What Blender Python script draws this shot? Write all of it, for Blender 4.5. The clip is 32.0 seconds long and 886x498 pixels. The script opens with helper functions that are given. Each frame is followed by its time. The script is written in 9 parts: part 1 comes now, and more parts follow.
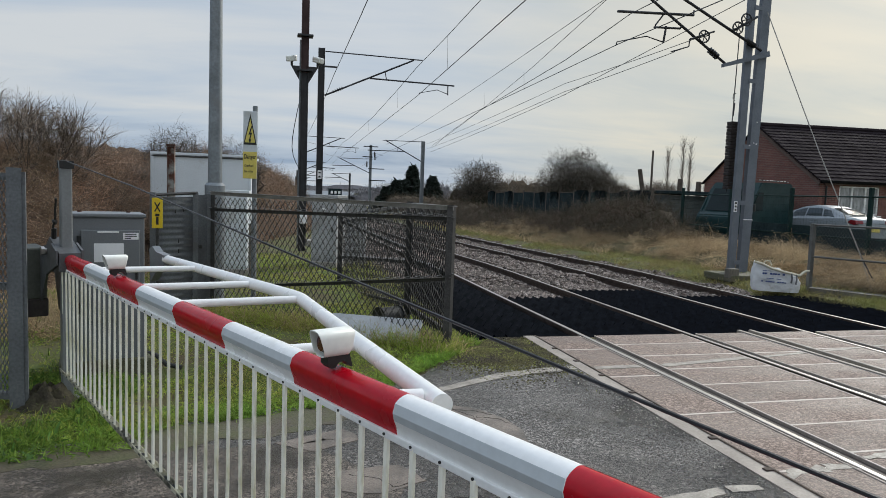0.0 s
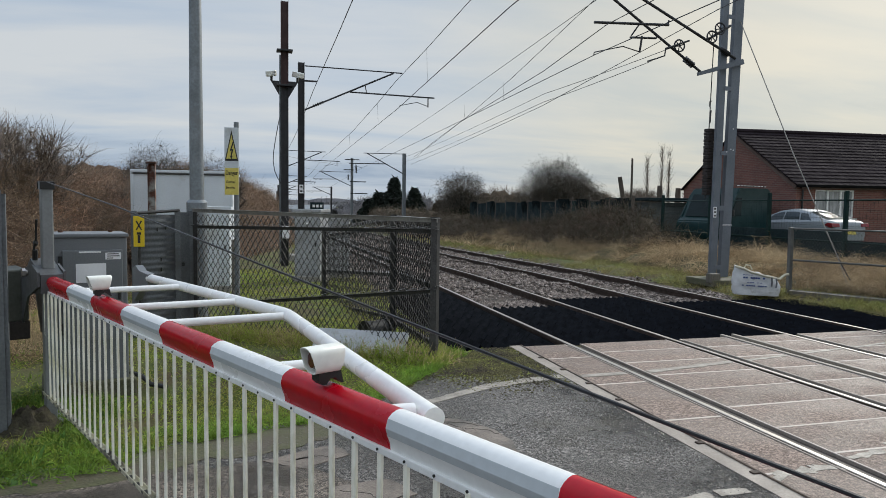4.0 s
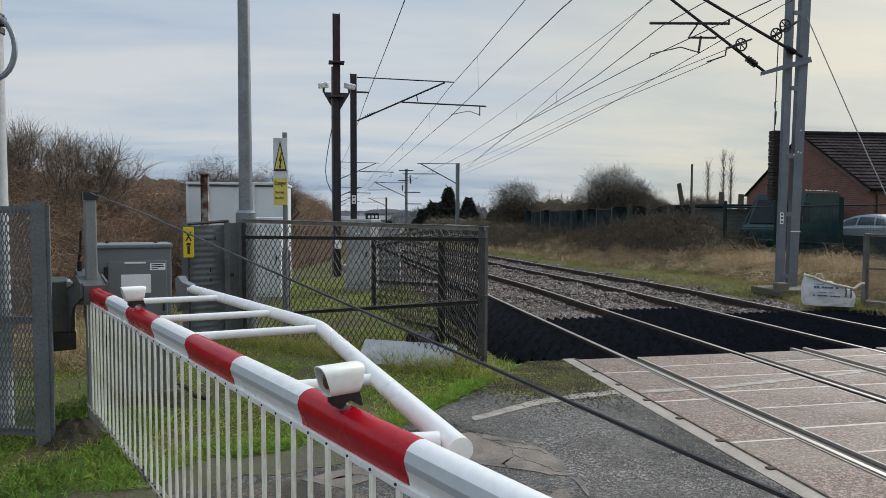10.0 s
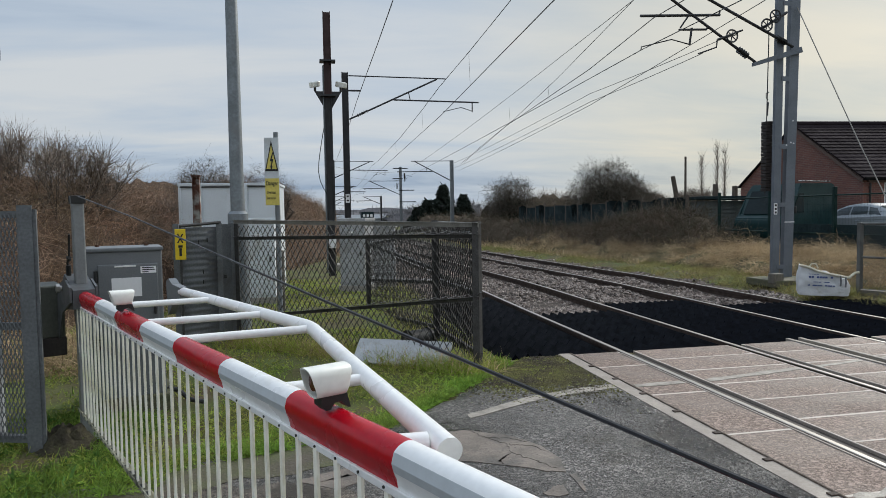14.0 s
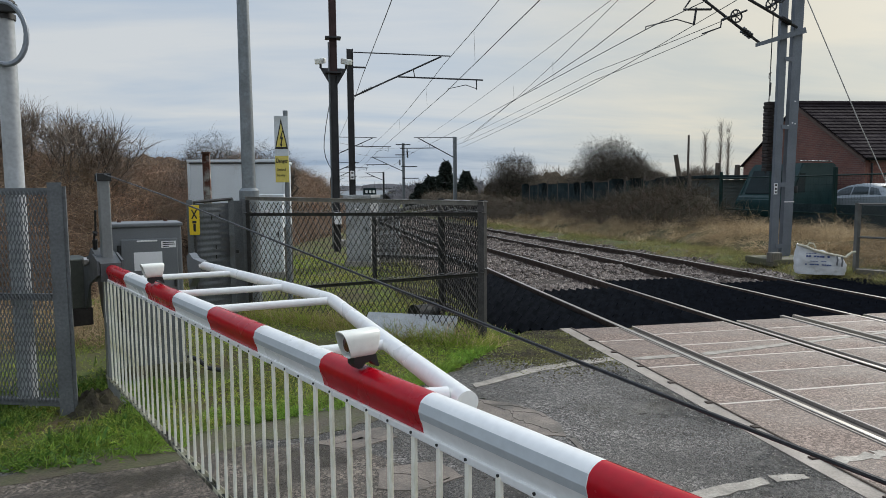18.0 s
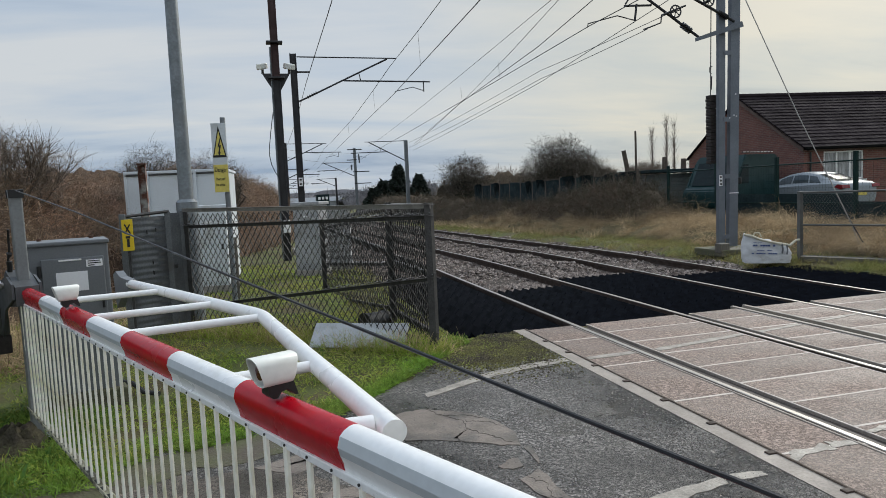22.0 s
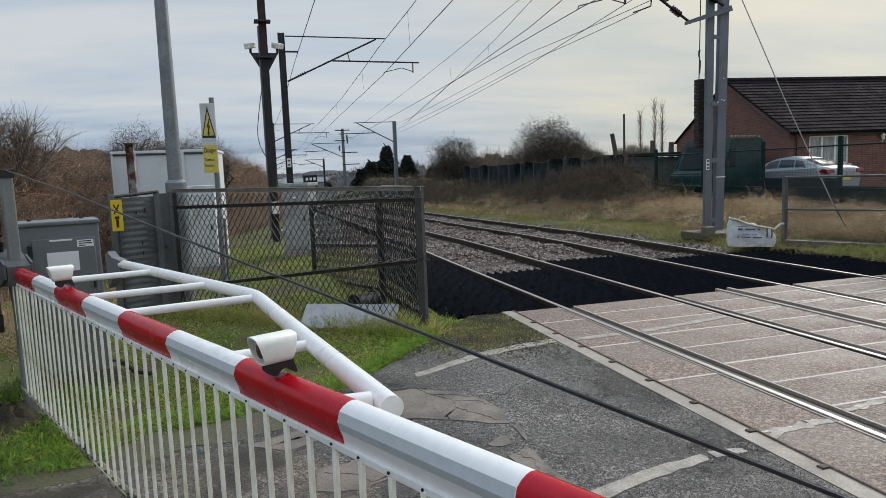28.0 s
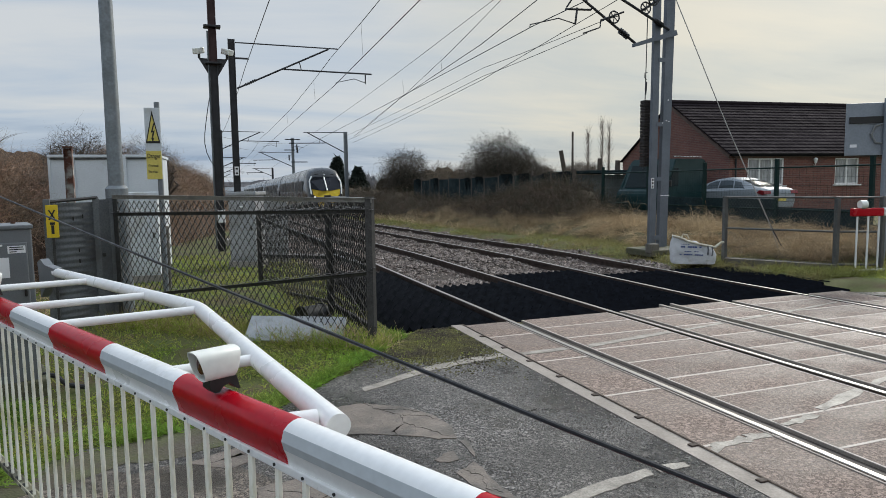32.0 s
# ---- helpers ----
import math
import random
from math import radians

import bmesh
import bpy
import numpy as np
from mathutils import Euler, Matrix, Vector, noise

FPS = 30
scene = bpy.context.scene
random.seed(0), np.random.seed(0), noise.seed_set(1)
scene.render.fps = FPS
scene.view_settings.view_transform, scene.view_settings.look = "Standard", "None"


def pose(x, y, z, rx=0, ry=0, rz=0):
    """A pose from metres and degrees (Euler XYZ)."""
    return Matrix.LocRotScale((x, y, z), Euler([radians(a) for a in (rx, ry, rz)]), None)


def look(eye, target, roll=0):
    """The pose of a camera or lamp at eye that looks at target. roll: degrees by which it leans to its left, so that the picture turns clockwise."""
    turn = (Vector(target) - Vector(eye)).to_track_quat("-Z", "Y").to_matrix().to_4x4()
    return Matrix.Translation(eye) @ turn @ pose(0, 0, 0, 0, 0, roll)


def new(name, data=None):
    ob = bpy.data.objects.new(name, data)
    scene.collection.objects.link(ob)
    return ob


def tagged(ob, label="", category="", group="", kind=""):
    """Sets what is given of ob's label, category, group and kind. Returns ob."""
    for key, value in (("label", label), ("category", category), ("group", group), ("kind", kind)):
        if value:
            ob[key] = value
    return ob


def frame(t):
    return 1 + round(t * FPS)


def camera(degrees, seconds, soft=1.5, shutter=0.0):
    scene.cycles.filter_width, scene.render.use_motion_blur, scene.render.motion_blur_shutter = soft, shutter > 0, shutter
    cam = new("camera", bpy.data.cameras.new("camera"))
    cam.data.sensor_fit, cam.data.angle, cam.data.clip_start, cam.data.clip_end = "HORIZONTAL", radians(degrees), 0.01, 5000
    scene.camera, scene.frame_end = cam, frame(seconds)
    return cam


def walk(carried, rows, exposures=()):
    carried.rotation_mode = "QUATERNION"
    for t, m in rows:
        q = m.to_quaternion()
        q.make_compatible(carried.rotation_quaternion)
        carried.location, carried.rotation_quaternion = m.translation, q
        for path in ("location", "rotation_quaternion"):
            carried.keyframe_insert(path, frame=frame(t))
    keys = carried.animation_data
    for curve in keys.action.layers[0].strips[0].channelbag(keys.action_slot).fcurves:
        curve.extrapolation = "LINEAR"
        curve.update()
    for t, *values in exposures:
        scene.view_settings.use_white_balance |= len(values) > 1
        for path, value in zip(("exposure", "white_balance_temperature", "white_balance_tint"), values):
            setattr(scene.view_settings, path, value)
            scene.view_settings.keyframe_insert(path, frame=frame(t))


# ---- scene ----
cam = camera(66.5, 32.0, soft=0.5)
PATH = [
    (0, (-0.195, -0.467, 1.719), (0.3, 1.464, 1.556), 2.0),
    (0.5, (-0.216, -0.474, 1.725), (0.279, 1.459, 1.584), 2.0),
    (1, (-0.206, -0.468, 1.724), (0.327, 1.456, 1.595), 1.6),
    (1.5, (-0.205, -0.467, 1.729), (0.351, 1.45, 1.605), 1.0),
    (2, (-0.209, -0.477, 1.731), (0.351, 1.439, 1.609), 0.7),
    (2.5, (-0.213, -0.477, 1.732), (0.347, 1.439, 1.611), 0.7),
    (3, (-0.215, -0.478, 1.731), (0.342, 1.439, 1.61), 0.7),
    (3.5, (-0.213, -0.478, 1.728), (0.339, 1.441, 1.606), 0.7),
    (4, (-0.216, -0.485, 1.731), (0.327, 1.436, 1.602), 0.8),
    (4.5, (-0.215, -0.487, 1.734), (0.308, 1.438, 1.593), 0.7),
    (6.5, (-0.088, -0.316, 1.73), (0.42, 1.612, 1.575), -0.6),
    (7, (-0.054, -0.256, 1.715), (0.474, 1.668, 1.572), -0.9),
    (7.5, (-0.069, -0.231, 1.717), (0.467, 1.692, 1.588), -1.2),
    (8, (-0.056, -0.231, 1.711), (0.468, 1.695, 1.593), -1.3),
    (8.5, (-0.054, -0.249, 1.711), (0.439, 1.686, 1.599), -1.0),
    (9, (-0.075, -0.265, 1.715), (0.374, 1.681, 1.609), -0.6),
    (9.5, (-0.081, -0.268, 1.709), (0.329, 1.687, 1.606), -0.1),
    (10, (-0.081, -0.269, 1.708), (0.304, 1.69, 1.607), 0.2),
    (10.5, (-0.073, -0.259, 1.706), (0.302, 1.702, 1.604), 0.3),
    (11, (-0.072, -0.256, 1.707), (0.303, 1.706, 1.602), 0.2),
    (11.5, (-0.061, -0.246, 1.704), (0.315, 1.715, 1.597), -0.0),
    (12, (-0.054, -0.245, 1.705), (0.321, 1.717, 1.595), -0.2),
    (12.5, (-0.049, -0.24, 1.704), (0.324, 1.721, 1.591), -0.4),
    (13, (-0.046, -0.236, 1.703), (0.327, 1.726, 1.588), -0.5),
    (13.5, (-0.042, -0.235, 1.703), (0.338, 1.726, 1.591), -0.7),
    (14, (-0.047, -0.239, 1.704), (0.35, 1.718, 1.595), -0.9),
    (14.5, (-0.045, -0.238, 1.707), (0.375, 1.714, 1.602), -1.1),
    (16.5, (-0.056, -0.269, 1.728), (0.387, 1.678, 1.611), -1.5),
    (17, (-0.092, -0.328, 1.737), (0.331, 1.621, 1.6), -1.1),
    (17.5, (-0.141, -0.443, 1.721), (0.258, 1.51, 1.558), -0.7),
    (18, (-0.149, -0.482, 1.728), (0.241, 1.472, 1.55), -0.5),
    (18.5, (-0.128, -0.452, 1.728), (0.273, 1.499, 1.543), -0.8),
    (19, (-0.084, -0.394, 1.734), (0.349, 1.55, 1.555), -1.4),
    (19.5, (-0.059, -0.381, 1.736), (0.408, 1.557, 1.566), -2.0),
    (20, (-0.056, -0.367, 1.734), (0.437, 1.565, 1.568), -2.2),
    (20.5, (-0.062, -0.357, 1.732), (0.443, 1.571, 1.565), -2.4),
    (21, (-0.069, -0.343, 1.732), (0.441, 1.584, 1.562), -2.4),
    (21.5, (-0.057, -0.319, 1.731), (0.455, 1.607, 1.558), -2.6),
    (22, (-0.007, -0.295, 1.725), (0.508, 1.63, 1.552), -2.6),
    (22.5, (0.005, -0.275, 1.718), (0.526, 1.648, 1.539), -2.4),
    (23, (-0.013, -0.249, 1.71), (0.513, 1.672, 1.522), -2.0),
    (23.5, (-0.011, -0.263, 1.704), (0.519, 1.655, 1.505), -1.7),
    (24, (-0.012, -0.271, 1.704), (0.517, 1.648, 1.502), -1.6),
    (24.5, (-0.009, -0.28, 1.706), (0.515, 1.64, 1.509), -1.7),
    (26.5, (-0.013, -0.31, 1.745), (0.539, 1.602, 1.548), -3.0),
    (27, (-0.027, -0.334, 1.744), (0.533, 1.574, 1.538), -2.8),
    (27.5, (-0.03, -0.344, 1.739), (0.527, 1.564, 1.521), -2.4),
    (28, (-0.044, -0.35, 1.735), (0.502, 1.561, 1.507), -2.2),
    (28.5, (-0.054, -0.346, 1.734), (0.482, 1.566, 1.497), -2.1),
    (29, (-0.055, -0.34, 1.735), (0.481, 1.572, 1.491), -2.2),
    (29.5, (-0.049, -0.345, 1.736), (0.496, 1.564, 1.494), -2.2),
    (30, (-0.046, -0.343, 1.735), (0.516, 1.561, 1.497), -2.2),
    (30.5, (-0.043, -0.344, 1.739), (0.543, 1.554, 1.507), -2.0),
    (31, (-0.042, -0.326, 1.735), (0.575, 1.563, 1.512), -1.7),
    (31.5, (-0.037, -0.326, 1.735), (0.615, 1.553, 1.523), -1.3),
    (32, (-0.04, -0.318, 1.737), (0.65, 1.55, 1.542), -0.8),
]
walk(cam, [(t, look(eye, target, roll)) for t, eye, target, roll in PATH], [(0, 0.0, 6150, 8), (32, 0.0, 6150, 8)])


# ---- sky, sun, exposure ----
world = bpy.data.worlds.new("overcast_sky")
scene.world = world
world.use_nodes = True
SUN_EL, SUN_AZ = 30.0, 58.0          # degrees above the horizon, degrees clockwise from +y


def build_sky():
    nt = world.node_tree
    nt.nodes.clear()
    N, L = nt.nodes.new, nt.links.new
    out, bg, sky = N("ShaderNodeOutputWorld"), N("ShaderNodeBackground"), N("ShaderNodeTexSky")
    sky.sky_type, sky.sun_disc = "NISHITA", False
    sky.sun_elevation, sky.sun_rotation = radians(SUN_EL), radians(SUN_AZ)
    sky.air_density, sky.dust_density, sky.ozone_density = 1.0, 3.0, 1.0
    tc = N("ShaderNodeTexCoord")
    sep = N("ShaderNodeSeparateXYZ")
    L(tc.outputs["Generated"], sep.inputs[0])
    # clouds lie on a flat layer: divide by height above the horizon
    hz = N("ShaderNodeMath"); hz.operation = "MAXIMUM"; hz.inputs[1].default_value = 0.0
    L(sep.outputs[2], hz.inputs[0])
    hz2 = N("ShaderNodeMath"); hz2.operation = "ADD"; hz2.inputs[1].default_value = 0.12
    L(hz.outputs[0], hz2.inputs[0])
    div = N("ShaderNodeVectorMath"); div.operation = "DIVIDE"
    comb = N("ShaderNodeCombineXYZ")
    for i in range(3):
        L(hz2.outputs[0], comb.inputs[i])
    L(tc.outputs["Generated"], div.inputs[0]); L(comb.outputs[0], div.inputs[1])
    mp = N("ShaderNodeMapping"); mp.inputs["Scale"].default_value = (0.42, 1.0, 1.0); mp.inputs["Rotation"].default_value = (0, 0, radians(35))
    L(div.outputs[0], mp.inputs[0])
    n1 = N("ShaderNodeTexNoise"); n1.inputs["Scale"].default_value = 1.1; n1.inputs["Detail"].default_value = 8; n1.inputs["Roughness"].default_value = 0.56; n1.inputs["Distortion"].default_value = 0.4
    L(mp.outputs[0], n1.inputs["Vector"])
    n2 = N("ShaderNodeTexNoise"); n2.inputs["Scale"].default_value = 0.3; n2.inputs["Detail"].default_value = 3
    L(mp.outputs[0], n2.inputs["Vector"])
    mixn = N("ShaderNodeMath"); mixn.operation = "MULTIPLY_ADD"; mixn.inputs[1].default_value = 0.55
    L(n2.outputs[0], mixn.inputs[0])
    mul = N("ShaderNodeMath"); mul.operation = "MULTIPLY"; mul.inputs[1].default_value = 0.45
    L(n1.outputs[0], mul.inputs[0]); L(mul.outputs[0], mixn.inputs[2])
    ramp = N("ShaderNodeValToRGB")
    e = ramp.color_ramp.elements
    e[0].position, e[0].color = 0.36, (0.40, 0.52, 0.70, 1)
    e[1].position, e[1].color = 0.58, (0.97, 0.97, 0.96, 1)
    m = e.new(0.47); m.color = (0.73, 0.81, 0.91, 1)
    L(mixn.outputs[0], ramp.inputs[0])
    # the veil thins towards the sun: warm and bright on that side
    sunv = N("ShaderNodeVectorMath"); sunv.operation = "DOT_PRODUCT"
    az, el = radians(SUN_AZ), radians(12)
    sunv.inputs[1].default_value = (math.sin(az) * math.cos(el), math.cos(az) * math.cos(el), math.sin(el))
    L(tc.outputs["Generated"], sunv.inputs[0])
    glow = N("ShaderNodeMapRange"); glow.interpolation_type = "SMOOTHERSTEP"
    glow.inputs["From Min"].default_value, glow.inputs["From Max"].default_value = 0.62, 1.0
    L(sunv.outputs["Value"], glow.inputs["Value"])
    warm = N("ShaderNodeMix"); warm.data_type = "RGBA"; warm.blend_type = "MULTIPLY"
    warm.inputs["B"].default_value = (1.03, 0.955, 0.79, 1)
    fac = N("ShaderNodeMath"); fac.operation = "MULTIPLY"; fac.inputs[1].default_value = 1.0
    L(glow.outputs[0], fac.inputs[0]); L(fac.outputs[0], warm.inputs["Factor"]); L(ramp.outputs[0], warm.inputs["A"])
    scl = N("ShaderNodeVectorMath"); scl.operation = "SCALE"; scl.inputs["Scale"].default_value = SKY_CLOUD
    L(warm.outputs["Result"], scl.inputs[0])
    mix = N("ShaderNodeMix"); mix.data_type = "RGBA"; mix.inputs["Factor"].default_value = 0.9
    L(sky.outputs[0], mix.inputs["A"]); L(scl.outputs[0], mix.inputs["B"])
    # an overcast dome grows brighter towards its top
    dome = N("ShaderNodeMapRange"); dome.interpolation_type = "SMOOTHSTEP"
    dome.inputs["From Min"].default_value, dome.inputs["From Max"].default_value = 0.36, 0.90
    dome.inputs["To Min"].default_value, dome.inputs["To Max"].default_value = 1.0, 1.9
    L(sep.outputs[2], dome.inputs["Value"])
    lift = N("ShaderNodeVectorMath"); lift.operation = "SCALE"
    L(mix.outputs["Result"], lift.inputs[0]); L(dome.outputs[0], lift.inputs["Scale"])
    L(lift.outputs[0], bg.inputs[0])
    bg.inputs[1].default_value = 0.1
    L(bg.outputs[0], out.inputs[0])


SKY_CLOUD = 7.0
build_sky()
sun = new("sun", bpy.data.lights.new("sun", "SUN"))
sun.data.energy, sun.data.angle, sun.data.color = 2.7, radians(10), (1.0, 0.94, 0.84)
_a, _e = radians(SUN_AZ), radians(SUN_EL)
sun.matrix_basis = look((40 * math.sin(_a), 40 * math.cos(_a), 40 * math.tan(_e)), (0, 0, 0))
scene.view_settings.exposure = 0.0


# ---- materials ----
def mat(name, col, rough=0.7, metal=0.0, var=0.25, scale=6.0, fine=60.0, bump=0.15, col2=None, dirt=None, dirt_amt=0.0, spec=0.5, coat=0.0, obj_rand=0.0, stretch=(1, 1, 1), island=0.0, thin=0.0):
    """Principled surface with variation at two scales, fine relief and optional stains."""
    m = bpy.data.materials.new(name)
    m.use_nodes = True
    nt = m.node_tree
    N, L = nt.nodes.new, nt.links.new
    b = nt.nodes["Principled BSDF"]
    tc = N("ShaderNodeTexCoord")
    mp = N("ShaderNodeMapping"); mp.inputs["Scale"].default_value = stretch
    L(tc.outputs["Object"], mp.inputs[0])
    n1 = N("ShaderNodeTexNoise"); n1.inputs["Scale"].default_value = scale; n1.inputs["Detail"].default_value = 5
    n2 = N("ShaderNodeTexNoise"); n2.inputs["Scale"].default_value = fine; n2.inputs["Detail"].default_value = 4
    L(mp.outputs[0], n1.inputs["Vector"]); L(mp.outputs[0], n2.inputs["Vector"])
    c2 = col2 or tuple(c * (1 - var) for c in col)
    mx = N("ShaderNodeMix"); mx.data_type = "RGBA"
    mx.inputs["A"].default_value, mx.inputs["B"].default_value = (*col, 1), (*c2, 1)
    r = N("ShaderNodeMapRange"); r.inputs["From Min"].default_value, r.inputs["From Max"].default_value = 0.35, 0.65
    L(n1.outputs[0], r.inputs["Value"]); L(r.outputs[0], mx.inputs["Factor"])
    mf = N("ShaderNodeMix"); mf.data_type = "RGBA"; mf.blend_type = "MULTIPLY"
    rf = N("ShaderNodeMapRange"); rf.inputs["From Min"].default_value, rf.inputs["From Max"].default_value = 0.3, 0.7
    rf.inputs["To Min"].default_value, rf.inputs["To Max"].default_value = 1 - var, 1 + var * 0.6
    L(n2.outputs[0], rf.inputs["Value"])
    cf = N("ShaderNodeCombineColor")
    for i in range(3):
        L(rf.outputs[0], cf.inputs[i])
    mf.inputs["Factor"].default_value = 1.0
    L(mx.outputs["Result"], mf.inputs["A"]); L(cf.outputs[0], mf.inputs["B"])
    last = mf.outputs["Result"]
    if dirt:
        n3 = N("ShaderNodeTexNoise"); n3.inputs["Scale"].default_value = scale * 0.6; n3.inputs["Detail"].default_value = 8; n3.inputs["Roughness"].default_value = 0.65
        mo = N("ShaderNodeMapping"); mo.inputs["Location"].default_value = (3.1, 7.7, 1.3); mo.inputs["Scale"].default_value = stretch
        L(tc.outputs["Object"], mo.inputs[0]); L(mo.outputs[0], n3.inputs["Vector"])
        rd = N("ShaderNodeMapRange"); rd.inputs["From Min"].default_value, rd.inputs["From Max"].default_value = 0.62 - dirt_amt * 0.3, 0.72 - dirt_amt * 0.2
        L(n3.outputs[0], rd.inputs["Value"])
        md = N("ShaderNodeMix"); md.data_type = "RGBA"; md.inputs["B"].default_value = (*dirt, 1)
        L(rd.outputs[0], md.inputs["Factor"]); L(last, md.inputs["A"])
        last = md.outputs["Result"]
    if obj_rand:
        oi = N("ShaderNodeObjectInfo")
        ro = N("ShaderNodeMapRange"); ro.inputs["To Min"].default_value, ro.inputs["To Max"].default_value = 1 - obj_rand, 1 + obj_rand
        L(oi.outputs["Random"], ro.inputs["Value"])
        so = N("ShaderNodeVectorMath"); so.operation = "SCALE"
        L(last, so.inputs[0]); L(ro.outputs[0], so.inputs["Scale"])
        last = so.outputs[0]
    if island:
        gi = N("ShaderNodeNewGeometry")
        ri = N("ShaderNodeMapRange"); ri.inputs["To Min"].default_value, ri.inputs["To Max"].default_value = 1 - island, 1 + island
        L(gi.outputs["Random Per Island"], ri.inputs["Value"])
        si = N("ShaderNodeVectorMath"); si.operation = "SCALE"
        L(last, si.inputs[0]); L(ri.outputs[0], si.inputs["Scale"])
        last = si.outputs[0]
    L(last, b.inputs["Base Color"])
    if thin:
        tr = N("ShaderNodeBsdfTranslucent"); ms = N("ShaderNodeMixShader"); ms.inputs[0].default_value = thin
        L(last, tr.inputs[0]); L(b.outputs[0], ms.inputs[1]); L(tr.outputs[0], ms.inputs[2])
        L(ms.outputs[0], nt.nodes["Material Output"].inputs[0])
    b.inputs["Metallic"].default_value = metal
    b.inputs["Specular IOR Level"].default_value = spec
    b.inputs["Coat Weight"].default_value = coat
    rr = N("ShaderNodeMapRange"); rr.inputs["From Min"].default_value, rr.inputs["From Max"].default_value = 0.3, 0.7
    rr.inputs["To Min"].default_value, rr.inputs["To Max"].default_value = max(0.03, rough - 0.1), min(1, rough + 0.1)
    L(n1.outputs[0], rr.inputs["Value"]); L(rr.outputs[0], b.inputs["Roughness"])
    if bump:
        bp = N("ShaderNodeBump"); bp.inputs["Strength"].default_value = bump; bp.inputs["Distance"].default_value = 0.01
        L(n2.outputs[0], bp.inputs["Height"]); L(bp.outputs[0], b.inputs["Normal"])
    return m


def chip_mat(name, dark, light, cell, rough, scale=1.3, power=2.6, grit=0.9, damp=(0.35, 1.3), obj_rand=0.0, moss=None):
    """Worn chip surface: stones of uneven brightness and height bedded in a binder, damp in patches."""
    m = bpy.data.materials.new(name)
    m.use_nodes = True
    nt = m.node_tree
    N, L = nt.nodes.new, nt.links.new
    b = nt.nodes["Principled BSDF"]
    tc = N("ShaderNodeTexCoord")
    wob = N("ShaderNodeTexNoise"); wob.inputs["Scale"].default_value = cell * 0.7; wob.inputs["Detail"].default_value = 2
    L(tc.outputs["Object"], wob.inputs["Vector"])
    off = N("ShaderNodeVectorMath"); off.operation = "SCALE"; off.inputs["Scale"].default_value = 0.8 / cell
    L(wob.outputs["Color"], off.inputs[0])
    add = N("ShaderNodeVectorMath"); L(tc.outputs["Object"], add.inputs[0]); L(off.outputs[0], add.inputs[1])

    def stones(freq):
        vo = N("ShaderNodeTexVoronoi"); vo.inputs["Scale"].default_value = freq
        L(add.outputs[0], vo.inputs["Vector"])
        sp = N("ShaderNodeSeparateColor"); L(vo.outputs["Color"], sp.inputs[0])
        return sp
    big, small = stones(cell), stones(cell * 2.3)
    pw = N("ShaderNodeMath"); pw.operation = "POWER"; pw.inputs[1].default_value = power
    L(big.outputs[0], pw.inputs[0])
    pw2 = N("ShaderNodeMath"); pw2.operation = "POWER"; pw2.inputs[1].default_value = power * 1.4
    L(small.outputs[1], pw2.inputs[0])
    both = N("ShaderNodeMath"); both.operation = "MAXIMUM"; L(pw.outputs[0], both.inputs[0]); L(pw2.outputs[0], both.inputs[1])
    n1 = N("ShaderNodeTexNoise"); n1.inputs["Scale"].default_value = scale; n1.inputs["Detail"].default_value = 7; n1.inputs["Roughness"].default_value = 0.62
    L(tc.outputs["Object"], n1.inputs["Vector"])
    patch = N("ShaderNodeMapRange"); patch.inputs["From Min"].default_value, patch.inputs["From Max"].default_value = 0.40, 0.62
    L(n1.outputs[0], patch.inputs["Value"])
    gain = N("ShaderNodeMapRange"); gain.inputs["To Min"].default_value, gain.inputs["To Max"].default_value = damp
    L(patch.outputs[0], gain.inputs["Value"])
    fac = N("ShaderNodeMath"); fac.operation = "MULTIPLY"; L(both.outputs[0], fac.inputs[0]); L(gain.outputs[0], fac.inputs[1])
    mx = N("ShaderNodeMix"); mx.data_type = "RGBA"; mx.inputs["A"].default_value, mx.inputs["B"].default_value = (*dark, 1), (*light, 1)
    L(fac.outputs[0], mx.inputs["Factor"])
    last = mx.outputs["Result"]
    if moss:
        n3 = N("ShaderNodeTexNoise"); n3.inputs["Scale"].default_value = 1.7; n3.inputs["Detail"].default_value = 9; n3.inputs["Roughness"].default_value = 0.7
        mo = N("ShaderNodeMapping"); mo.inputs["Location"].default_value = (5.3, 1.9, 0.4)
        L(tc.outputs["Object"], mo.inputs[0]); L(mo.outputs[0], n3.inputs["Vector"])
        rm = N("ShaderNodeMapRange"); rm.inputs["From Min"].default_value, rm.inputs["From Max"].default_value = 0.56, 0.70
        L(n3.outputs[0], rm.inputs["Value"])
        mm = N("ShaderNodeMix"); mm.data_type = "RGBA"; mm.inputs["B"].default_value = (*moss, 1)
        L(rm.outputs[0], mm.inputs["Factor"]); L(last, mm.inputs["A"])
        last = mm.outputs["Result"]
    if obj_rand:
        oi = N("ShaderNodeObjectInfo")
        ro = N("ShaderNodeMapRange"); ro.inputs["To Min"].default_value, ro.inputs["To Max"].default_value = 1 - obj_rand, 1 + obj_rand
        L(oi.outputs["Random"], ro.inputs["Value"])
        so = N("ShaderNodeVectorMath"); so.operation = "SCALE"
        L(last, so.inputs[0]); L(ro.outputs[0], so.inputs["Scale"])
        last = so.outputs[0]
    L(last, b.inputs["Base Color"])
    b.inputs["Specular IOR Level"].default_value = 0.38
    rr = N("ShaderNodeMapRange"); rr.inputs["To Min"].default_value, rr.inputs["To Max"].default_value = rough - 0.16, rough + 0.16
